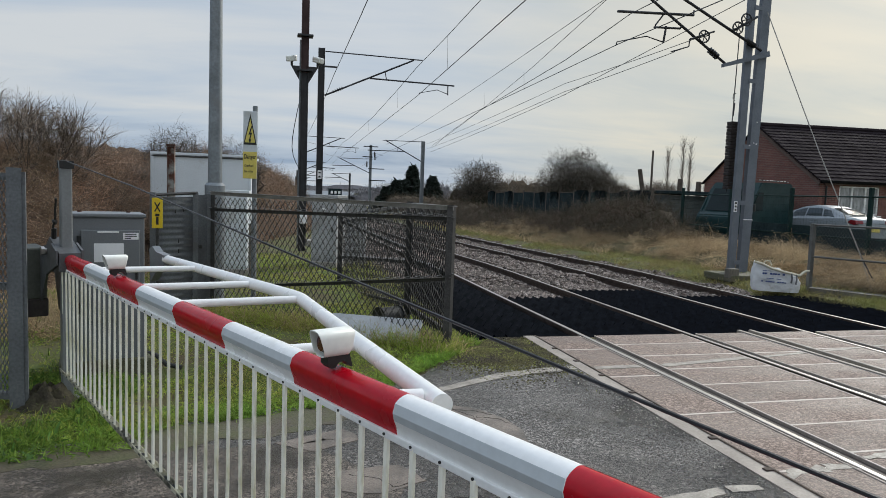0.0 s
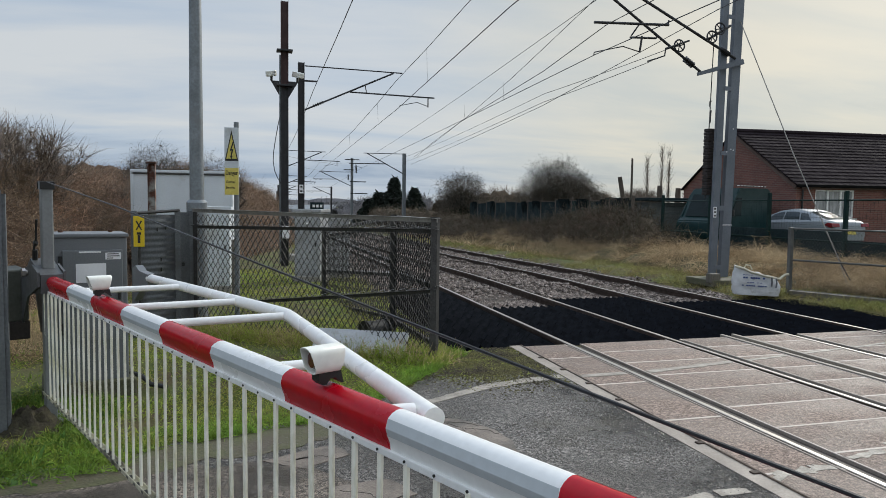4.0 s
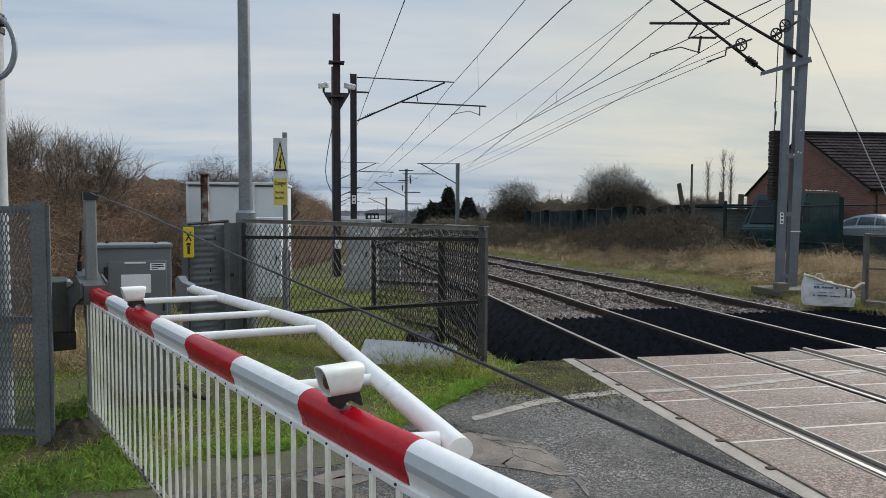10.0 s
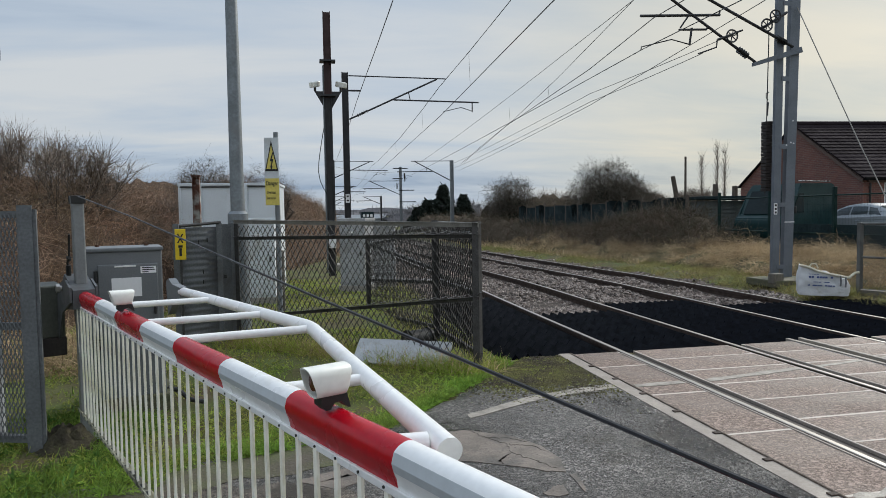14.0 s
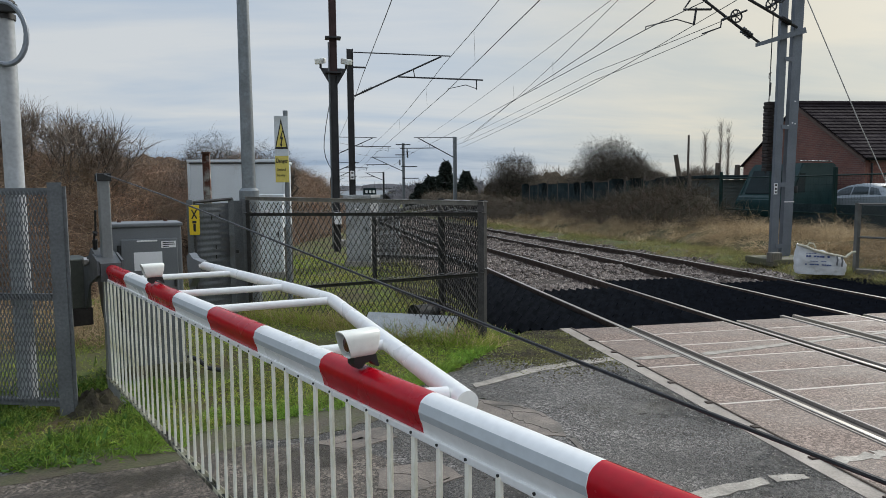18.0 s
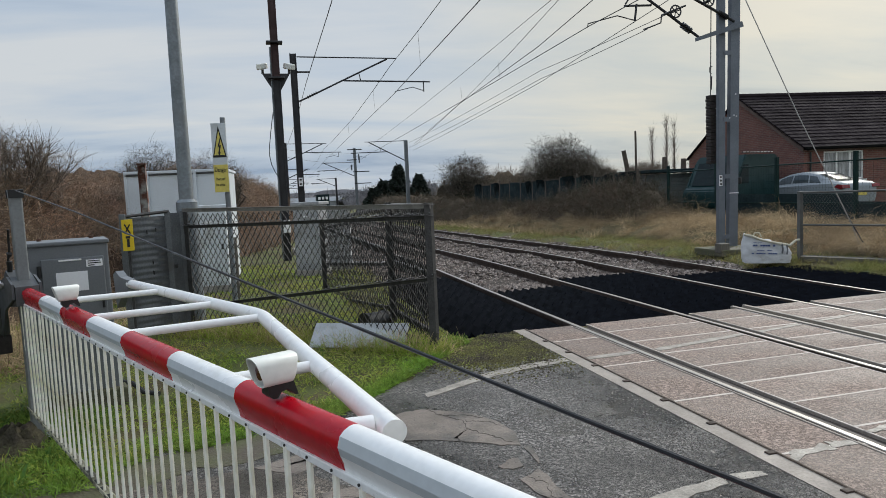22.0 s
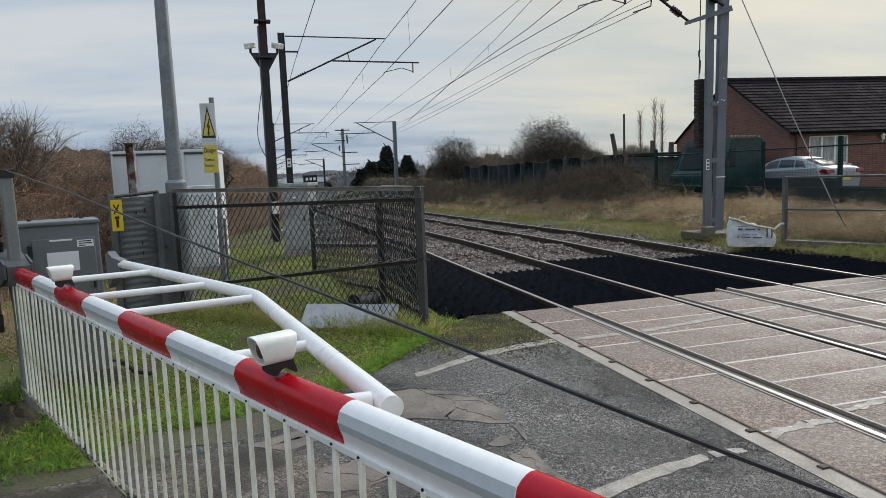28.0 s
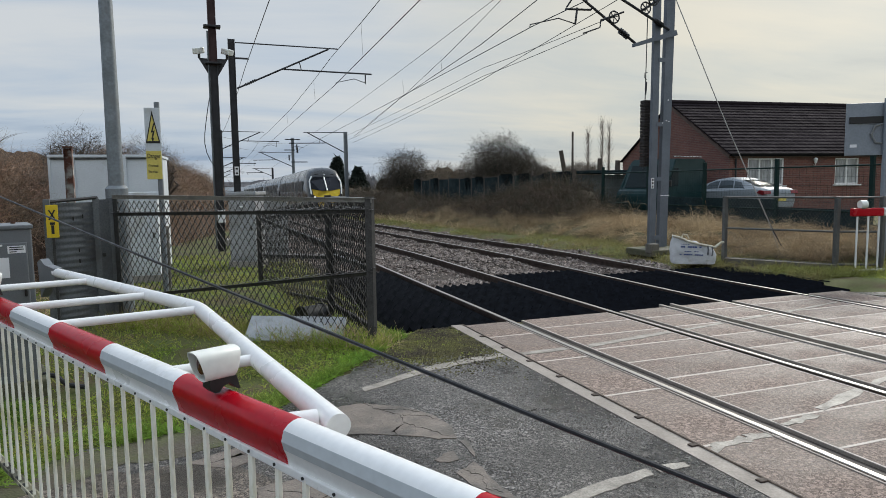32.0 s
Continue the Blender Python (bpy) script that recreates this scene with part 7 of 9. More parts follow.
def build_house():
    stand = Matrix.Translation((20.45, 21.5, 0)) @ pose(0, 0, 0, 0, 0, -5) @ Matrix.Translation((-20.45, -21.5, 0))
    h = thing("house", stand, "red brick bungalow with a brown tiled gable roof", "house")
    x0, x1, y0, y1, ze, zr = 20.45, 33.0, 21.5, 29.8, 2.80, 5.24
    ym = (y0 + y1) / 2
    # walls with window openings in the front
    wins = [(21.32, 23.10, 1.45, 2.56), (25.72, 26.98, 1.45, 2.56), (28.4, 29.9, 1.45, 2.56)]
    bm = bmesh.new()
    wall_with_openings(bm, x0 + 0.285, x1 - 0.285, 0.0, ze, wins, y0, 0.28)
    part("front_wall", bm, M["brick_course"], h)
    bm = bmesh.new()
    extrude_profile(bm, [(y0, 0), (y1, 0), (y1, ze), (ym, zr - 0.12), (y0, ze)], (x0, 0, 0), (x0 + 0.28, 0, 0), (0, 1, 0), (0, 0, 1))
    part("gable_wall", bm, M["brick_course"], h)
    bm = bmesh.new()
    extrude_profile(bm, [(y0, 0), (y1, 0), (y1, ze), (ym, zr - 0.12), (y0, ze)], (x1 - 0.28, 0, 0), (x1, 0, 0), (0, 1, 0), (0, 0, 1))
    part("gable_wall", bm, M["brick_course"], h)
    bm = bmesh.new(); box(bm, ((x0 + x1) / 2, y1 - 0.14, ze / 2), (x1 - x0 - 0.6, 0.28, ze)); part("rear_wall", bm, M["brick_course"], h)
    # roof: boarding and courses of interlocking tiles
    pitch = math.atan2(zr - ze, ym - y0)
    L = math.hypot(zr - ze, ym - y0) + 0.17
    for s in (1, -1):
        ye = y0 if s == 1 else y1
        mroof = Matrix.Translation((x0 - 0.10, ye - s * 0.14, ze - 0.14 * math.tan(pitch))) @ (Euler((pitch, 0, 0)).to_matrix().to_4x4() if s == 1 else (Matrix.Rotation(math.pi, 4, "Z") @ Matrix.Translation((-(x1 - x0 + 0.20), 0, 0)) @ Euler((pitch, 0, 0)).to_matrix().to_4x4()))
        W = x1 - x0 + 0.20
        bm = bmesh.new(); box(bm, (W / 2, L / 2, -0.03), (W, L, 0.06), mroof)
        rf = part("roof_slope", bm, M["roof_tile"], h)
        if s == 1:
            rows = 17
            g = L / rows
            for j in range(rows):
                vs, fs = [], []
                n = int(W / 0.30)
                for i in range(n * 6 + 1):
                    u = i / 6
                    wob = 0.008 * (1 - abs(2 * (u % 1) - 1))
                    x = min(W, u * 0.30)
                    for v, zz in ((j * g - 0.03, 0.045 + wob), ((j + 1) * g, 0.015 + wob), (j * g - 0.03, 0.0)):
                        vs.append(tuple(mroof @ Vector((x, v, zz))))
                for i in range(n * 6):
                    a, b = i * 3, (i + 1) * 3
                    fs += [(a, b, b + 1, a + 1), (a + 2, b + 2, b, a)]
                raw("tile_course", vs, fs, M["roof_tile"], rf)
        # barge boards at the gable
        bm = bmesh.new(); box(bm, (0.02, L / 2, -0.09), (0.04, L, 0.17), mroof); part("barge_board", bm, M["fascia"], h)
    bm = bmesh.new(); rod(bm, (x0 - 0.10, ym, zr + 0.04), (x1 + 0.10, ym, zr + 0.04), 0.11, 8); part("ridge", bm, M["roof_tile"], h)
    bm = bmesh.new(); box(bm, ((x0 + x1) / 2, y0 - 0.16, ze - 0.10), (x1 - x0 + 0.16, 0.11, 0.11), bevel=0.02); part("gutter", bm, M["gutter"], h, "black gutter")
    bm = bmesh.new(); box(bm, ((x0 + x1) / 2, y0 - 0.055, ze - 0.13), (x1 - x0 - 0.3, 0.10, 0.16)); part("soffit", bm, M["fascia"], h)
    bm = bmesh.new(); rod(bm, (x0 + 0.25, y0 - 0.06, 0.2), (x0 + 0.25, y0 - 0.06, ze - 0.25), 0.035, 8); part("downpipe", bm, M["black"], h)
    for k, (a, b, zl, zh) in enumerate(wins):
        w = thing("window", pose(0, 0, 0), "white plastic framed window with pale curtains", "", "", "")
        w.parent = h
        for nm in ("category",):
            if nm in w:
                del w[nm]
        bm = bmesh.new()
        t = 0.055
        for c, s in ((((a + b) / 2, zl + t / 2), (b - a, t)), (((a + b) / 2, zh - t / 2), (b - a, t)), ((a + t / 2, (zl + zh) / 2), (t, zh - zl)), ((b - t / 2, (zl + zh) / 2), (t, zh - zl))):
            box(bm, (c[0], y0 + 0.06, c[1]), (s[0], 0.07, s[1]))
        n = 3 if b - a > 1.6 else 2
        for i in range(1, n):
            box(bm, (a + (b - a) * i / n, y0 + 0.06, (zl + zh) / 2), (0.07, 0.075, zh - zl))
        part("frame", bm, M["upvc"], w)
        bm = bmesh.new(); box(bm, ((a + b) / 2, y0 + 0.08, (zl + zh) / 2), (b - a - 0.05, 0.012, zh - zl - 0.05)); part("pane", bm, M["win_glass"], w)
        bm = bmesh.new(); box(bm, ((a + b) / 2, y0 - 0.02, zl - 0.04), (b - a + 0.16, 0.16, 0.06), bevel=0.01); part("sill", bm, M["upvc"], w)
    lamp = thing("wall_lamp", stand @ pose(24.58, y0 - 0.12, 2.5), "small white lantern on the house wall", "wall lamp")
    bm = bmesh.new(); rod(bm, (0, 0, -0.16), (0, 0, 0.0), 0.05, 8, 0.08); rod(bm, (0, 0, 0.0), (0, 0, 0.09), 0.11, 8, 0.01); part("lantern", bm, M["upvc"], lamp)
    bm = bmesh.new(); tube(bm, [(0, 0.12, -0.22), (0, 0.02, -0.26), (0, 0, -0.16)], 0.015, 6); part("bracket", bm, M["upvc"], lamp)


build_house()


def loft(bm, sections, closed_ends=True):
    """Skin a list of equal-length rings."""
    rings = [[bm.verts.new(p) for p in s] for s in sections]
    n = len(rings[0])
    for A, B in zip(rings, rings[1:]):
        for j in range(n):
            bm.faces.new((A[j], A[(j + 1) % n], B[(j + 1) % n], B[j]))
    if closed_ends:
        bm.faces.new(rings[0][::-1]); bm.faces.new(rings[-1])


def wheel(parent, x, y, r, w, side):
    bm = bmesh.new(); rod(bm, (x, y - w / 2, r), (x, y + w / 2, r), r, 24)
    tyre = part("wheel", bm, M["rubber"], parent, "black tyre", True)
    bm = bmesh.new(); rod(bm, (x, y + side * w / 2 - 0.02, r), (x, y + side * (w / 2 + 0.012), r), r * 0.66, 20)
    part("rim", bm, M["alu"], tyre, smooth=True)


def build_car():
    """Silver saloon, nose to -x; local origin on the ground at mid-length."""
    c = thing("silver_car", pose(19.86, 20.80, 0.36, 0, 0, -86), "silver saloon car parked on the drive", "car")

    def sec(x, half, zl, belt, roof, top):
        """Half-round body section: sill, flank, shoulder line, then the glasshouse leaning in to the roof."""
        pts = [(-half * 0.92, zl), (-half, zl + 0.16), (-half * 1.0, belt - 0.16), (-half * 0.965, belt), (-half * 0.93, belt + 0.015)]
        for u in (0.25, 0.5, 0.75, 0.92):
            pts.append((-(half * 0.90 + (top - half * 0.90) * u ** 1.3), belt + (roof - belt) * u))
        pts.append((-top * 0.72, roof))
        pts.append((-top * 0.3, roof + 0.012))
        full = [(x, y, z) for y, z in pts]
        return full + [(x, -y, z) for y, z in pts[::-1]]
    rows = [(-2.28, 0.60, 0.38, 0.56, 0.575, 0.50), (-2.2, 0.74, 0.28, 0.64, 0.66, 0.62), (-1.9, 0.84, 0.22, 0.72, 0.76, 0.70), (-1.2, 0.88, 0.20, 0.84, 0.90, 0.72), (-0.95, 0.89, 0.20, 0.87, 1.00, 0.70), (-0.55, 0.895, 0.20, 0.89, 1.22, 0.64), (-0.15, 0.90, 0.20, 0.91, 1.37, 0.60), (0.25, 0.90, 0.20, 0.925, 1.42, 0.59), (0.7, 0.90, 0.20, 0.94, 1.405, 0.58), (1.1, 0.895, 0.20, 0.96, 1.32, 0.57), (1.5, 0.885, 0.21, 0.98, 1.17, 0.58), (1.85, 0.865, 0.24, 0.99, 1.045, 0.66), (2.15, 0.82, 0.30, 0.97, 1.01, 0.70), (2.28, 0.76, 0.38, 0.90, 0.93, 0.66), (2.31, 0.70, 0.42, 0.80, 0.82, 0.60)]
    bm = bmesh.new()
    loft(bm, [sec(*r) for r in rows])
    part("body", bm, M["silver"], c, smooth=True, crease=50)
    for s in (-1, 1):
        def flank(x, u):
            """A point just outside the glasshouse at length x and height share u."""
            for a, b in zip(rows, rows[1:]):
                if a[0] <= x <= b[0]:
                    t = (x - a[0]) / (b[0] - a[0])
                    h, bl, rf, tp = (a[i] + (b[i] - a[i]) * t for i in (1, 3, 4, 5))
                    return (x, s * (h * 0.90 + (tp - h * 0.90) * u ** 1.3 + 0.006), bl + (rf - bl) * u)
        for lo, hi in (((-0.72, -0.45, -0.18, 0.10), (-0.40, -0.28, -0.10, 0.10)), ((0.16, 0.40, 0.65, 0.86), (0.16, 0.40, 0.62, 0.76)), ((0.92, 1.10, 1.28, 1.42), (0.82, 0.95, 1.05, 1.12))):
            bm = bmesh.new()
            A = [[bm.verts.new(flank(a + (b - a) * k / 4, 0.10 + 0.70 * k / 4)) for a, b in zip(lo, hi)] for k in range(5)]
            for ra, rb in zip(A, A[1:]):
                for i in range(3):
                    bm.faces.new((ra[i], ra[i + 1], rb[i + 1], rb[i]))
            bmesh.ops.solidify(bm, geom=bm.faces[:], thickness=0.006)
            part("side_window", bm, M["glass"], c, smooth=True)
        for x in (-1.38, 1.38):
            wheel(c, x, s * 0.80, 0.32, 0.2, s)
        bm = bmesh.new()
        extrude_profile(bm, [(1.98, 0.86), (2.25, 0.78), (2.33, 0.82), (2.30, 0.93), (2.12, 0.955)], (0, s * 0.52, 0), (0, s * 0.87, 0), (1, 0, 0), (0, 0, 1))
        part("tail_light", bm, M["tail_red"], c, "red wraparound tail light")
        bm = bmesh.new(); box(bm, (-0.62, s * 0.96, 0.94), (0.12, 0.16, 0.1), bevel=0.03); part("door_mirror", bm, M["silver"], c)
        bm = bmesh.new(); box(bm, (0.55, s * 0.903, 0.80), (0.16, 0.02, 0.025), bevel=0.006); part("door_handle", bm, M["alu"], c)
    for nm, lo, hi in (("rear_window", 1.08, 1.84), ("windscreen", -0.90, -0.22)):
        bm = bmesh.new()
        A = []
        for k in range(5):
            x = lo + (hi - lo) * k / 4
            for a, b in zip(rows, rows[1:]):
                if a[0] <= x <= b[0]:
                    t = (x - a[0]) / (b[0] - a[0])
                    rf, tp = a[4] + (b[4] - a[4]) * t, a[5] + (b[5] - a[5]) * t
                    A.append([bm.verts.new((x, tp * w, rf + 0.018 - 0.008 * abs(w))) for w in (-0.86, -0.4, 0, 0.4, 0.86)])
        for ra, rb in zip(A, A[1:]):
            for i in range(4):
                bm.faces.new((ra[i], ra[i + 1], rb[i + 1], rb[i]))
        bmesh.ops.solidify(bm, geom=bm.faces[:], thickness=0.008)
        part(nm, bm, M["glass"], c, smooth=True)
    bm = bmesh.new(); box(bm, (2.27, 0, 0.42), (0.10, 1.35, 0.2), bevel=0.03); part("rear_bumper", bm, M["silver"], c)
    bm = bmesh.new(); box(bm, (2.325, 0, 0.60), (0.02, 0.5, 0.11)); part("number_plate", bm, M["faded_yellow"], c)


build_car()


def build_van():
    v = thing("green_van", pose(16.44, 20.91, 0.30, 0, 0, 20), "dark green panel van parked behind the fence", "van")
    side = [(-1.25, 0.35), (-1.3, 0.75), (-1.2, 1.0), (-0.92, 1.14), (-0.42, 1.95), (-0.22, 2.2), (1.75, 2.22), (1.85, 2.1), (1.85, 0.35)]
    bm = bmesh.new(); extrude_profile(bm, side, (0, -0.95, 0), (0, 0.95, 0), (1, 0, 0), (0, 0, 1))
    bmesh.ops.bevel(bm, geom=bm.edges[:], offset=0.05, segments=2, affect="EDGES")
    part("body", bm, M["van_green"], v, smooth=True)
    bm = bmesh.new(); extrude_profile(bm, [(-0.80, 1.2), (-0.12, 1.2), (-0.12, 1.85), (-0.40, 1.85)], (0, -0.965, 0), (0, 0.965, 0), (1, 0, 0), (0, 0, 1)); part("cab_window", bm, M["van_glass"], v)
    bm = bmesh.new(); box(bm, (0, 0, 0), (0.95, 1.5, 0.02), pose(-0.71, 0, 1.56, 0, -58.3, 0)); part("windscreen", bm, M["van_glass"], v)
    bm = bmesh.new(); box(bm, (-0.85, -1.05, 1.3), (0.1, 0.16, 0.24), bevel=0.03); part("door_mirror", bm, M["black"], v)
    bm = bmesh.new(); box(bm, (0.75, -0.80, 2.285), (1.95, 0.04, 0.03)); rack = part("roof_rack", bm, M["black"], v, "dark roof rail with pale studs")
    for k in range(9):
        bm = bmesh.new(); box(bm, (-0.15 + 0.225 * k, -0.83, 2.29), (0.10 if k % 3 else 0.16, 0.03, 0.022), bevel=0.004); part("rail_stud", bm, M["upvc"], rack)
    for s in (-1, 1):
        for x in (-0.80, 1.15):
            wheel(v, x, s * 0.82, 0.33, 0.22, s)


build_van()


# ---- the train ----
TRAIN_X = RAIL_C + GAUGE / 2 + 0.12


def build_train():
    """Grey electric train with a yellow front; the nose is at local y = 0 and the cars trail along +y."""
    t = thing("train", pose(0, 0, 0), "dark silver-grey electric train with a yellow front and lit headlights", "train")

    def sec(y, half, zl, zr, lean=0.0):
        prof = [(-0.86, 0), (-1.0, 0.08), (-1.02, 0.36), (-0.98, 0.62), (-0.90, 0.80), (-0.74, 0.92), (-0.40, 0.985), (0, 1.0), (0.40, 0.985), (0.74, 0.92), (0.90, 0.80), (0.98, 0.62), (1.02, 0.36), (1.0, 0.08), (0.86, 0)]
        return [(u * half, y + lean * v * v, zl + (zr - zl) * v) for u, v in prof]
    bm = bmesh.new()
    loft(bm, [sec(0.0, 0.86, 0.62, 3.10, 1.15), sec(0.10, 1.0, 0.55, 3.28, 1.2), sec(0.35, 1.13, 0.5, 3.46, 1.1), sec(0.9, 1.25, 0.48, 3.60, 0.8), sec(1.8, 1.33, 0.45, 3.68, 0.3), sec(3.0, 1.36, 0.45, 3.70, 0.0), sec(20.0, 1.36, 0.45, 3.70)])
    part("leading_car", bm, M["train_grey"], t, smooth=True)
    for k in range(1, 5):
        bm = bmesh.new(); loft(bm, [sec(20.3 * k + 0.2, 1.36, 0.45, 3.70), sec(20.3 * k + 19.9, 1.36, 0.45, 3.70)])
        part("trailing_car", bm, M["train_grey"], t, smooth=True)
        bm = bmesh.new(); box(bm, (0, 20.3 * k - 0.05, 1.95), (2.3, 0.6, 2.7)); part("gangway", bm, M["black"], t)

    def facing(name, pts, material, label, out=0.03):
        """A panel laid on the leaning nose; pts are (across, height)."""
        bm = bmesh.new()
        bm.faces.new([bm.verts.new((x, 1.15 * ((z - 0.62) / 2.48) ** 2 - out + 0.16 * abs(x) ** 3, z)) for x, z in pts])
        bmesh.ops.solidify(bm, geom=bm.faces[:], thickness=0.03)
        return part(name, bm, material, t, label)
    facing("yellow_front", [(-0.62, 0.95), (0.62, 0.95), (0.66, 1.60), (0.90, 1.74), (0.96, 2.14), (0.40, 2.02), (-0.40, 2.02), (-0.96, 2.14), (-0.90, 1.74), (-0.66, 1.60)], M["yellow"], "bright yellow front panel", 0.16)
    facing("windscreen", [(-1.0, 2.15), (-0.40, 2.03), (0.40, 2.03), (1.0, 2.15), (1.02, 2.70), (0.78, 3.0), (-0.78, 3.0), (-1.02, 2.70)], M["cab_glass"], "dark wraparound windscreen", 0.20)
    bm = bmesh.new(); rod(bm, (0.02, 0.10, 2.04), (-0.08, 0.78, 2.98), 0.045, 6); part("centre_pillar", bm, M["upvc"], t, "white windscreen pillar")
    for s in (-1, 1):
        facing("lamp_recess", [(s * 0.68, 1.36), (s * 0.98, 1.40), (s * 1.0, 1.72), (s * 0.70, 1.60)], M["black"], "dark headlight recess", 0.15)
        bm = bmesh.new(); rod(bm, (s * 0.84, -0.02, 1.52), (s * 0.84, 0.20, 1.52), 0.09, 12); part("headlight", bm, M["headlight"], t, "lit white headlight")
        bm = bmesh.new(); tube(bm, [(s * 1.03, 0.25, 1.80), (s * 1.08, 0.50, 2.25), (s * 1.07, 0.80, 2.72), (s * 0.90, 1.10, 3.02)], 0.05, 6); part("edge_stripe", bm, M["upvc"], t, "pale edge of the cab")
        bm = bmesh.new(); box(bm, (s * 0.55, 1.22, 3.12), (0.26, 0.10, 0.16), bevel=0.03); part("roof_vent", bm, M["black"], t, "dark roof vent")
        for k in range(5):
            bm = bmesh.new(); box(bm, (s * 1.352, 20.3 * k + 11.2, 2.35), (0.02, 16.4, 0.86), bevel=0.008); band = part("window_band", bm, M["train_glass"], t, "dark band of side windows")
            for i in range(6):
                y = 20.3 * k + 3.4 + 2.7 * i
                bm = bmesh.new(); box(bm, (s * 1.358, y, 2.35), (0.02, 1.7, 0.70), bevel=0.008); part("side_window", bm, M["cab_glass"], band)
            for y in (20.3 * k + 4.6, 20.3 * k + 14.2):
                bm = bmesh.new(); box(bm, (s * 1.366, y, 1.9), (0.02, 0.14, 2.1)); part("door_seam", bm, M["black"], t)
            bm = bmesh.new(); box(bm, (s * 1.378, 20.3 * k + 10.5, 1.05), (0.02, 17.5, 0.30)); part("side_band", bm, M["train_band"], t, "brownish lower band")
    bm = bmesh.new(); box(bm, (0, 50, 0.35), (2.0, 98, 0.5)); part("underframe", bm, M["black"], t)
    bm = bmesh.new(); box(bm, (0, 1.12, 3.14), (0.16, 0.1, 0.09), bevel=0.02); part("top_light", bm, M["paper"], t)
    return t


train = build_train()


# ---- plants ----
def ribbons(name, base, direction, length, width, segs, bend, material, label, category, seed, droop=0.0, kind="stuff", parent=None):
    """Many thin curved shoots in one mesh: arrays of base points and directions."""
    rng = np.random.default_rng(seed)
    n = len(base)
    d = direction / np.linalg.norm(direction, axis=1, keepdims=True)
    pts = [base]
    p = base.copy()
    for k in range(segs):
        d = d + rng.normal(0, bend, (n, 3))
        d[:, 2] -= droop * (k + 1) / segs
        d /= np.linalg.norm(d, axis=1, keepdims=True)
        p = p + d * (length[:, None] / segs)
        pts.append(p)
    side = np.cross(d, rng.normal(0, 1, (n, 3)))
    side /= np.linalg.norm(side, axis=1, keepdims=True) + 1e-9
    V = []
    for k, q in enumerate(pts):
        w = width[:, None] * (1 - 0.8 * k / segs)
        V += [q - side * w, q + side * w]
    V = np.stack(V, 1)
    m = 2 * (segs + 1)
    quad = np.array([(2 * k, 2 * k + 1, 2 * k + 3, 2 * k + 2) for k in range(segs)])
    F = quad[None] + (np.arange(n) * m)[:, None, None]
    me = bpy.data.meshes.new(name)
    me.from_pydata(V.reshape(-1, 3).tolist(), [], F.reshape(-1, 4).tolist())
    me.materials.append(material)
    ob = new(name, me)
    ob.parent = parent
    if label:
        tagged(ob, label, category if parent is None else "", "", kind)
    return ob, pts


def up_dirs(rng, n, lean):
    d = rng.normal(0, lean, (n, 3))
    d[:, 2] = 1.0
    return d


def on_land(x, y, dz=0.0):
    return np.array([(a, b, land(a, b) + dz) for a, b in zip(x, y)])


LEFT_RIDGE = [(-9.0, 8.0, 2.1), (-5.6, 10.2, 2.2), (-4.5, 12.0, 2.4), (-4.2, 12.9, 2.5), (-4.0, 13.7, 2.45), (-3.8, 15.5, 2.4), (-3.6, 16.8, 2.25), (-3.3, 19.5, 2.35), (-2.7, 21.5, 2.4), (-1.8, 25.0, 3.1), (-0.9, 29.0, 3.35), (-0.2, 33.0, 3.15), (0.95, 42.0, 2.8)]


def ridge_at(y):
    for a, b in zip(LEFT_RIDGE, LEFT_RIDGE[1:]):
        if a[1] <= y <= b[1]:
            t = (y - a[1]) / (b[1] - a[1])
            return a[0] + (b[0] - a[0]) * t, a[2] + (b[2] - a[2]) * t
    return LEFT_RIDGE[-1][0], LEFT_RIDGE[-1][2]


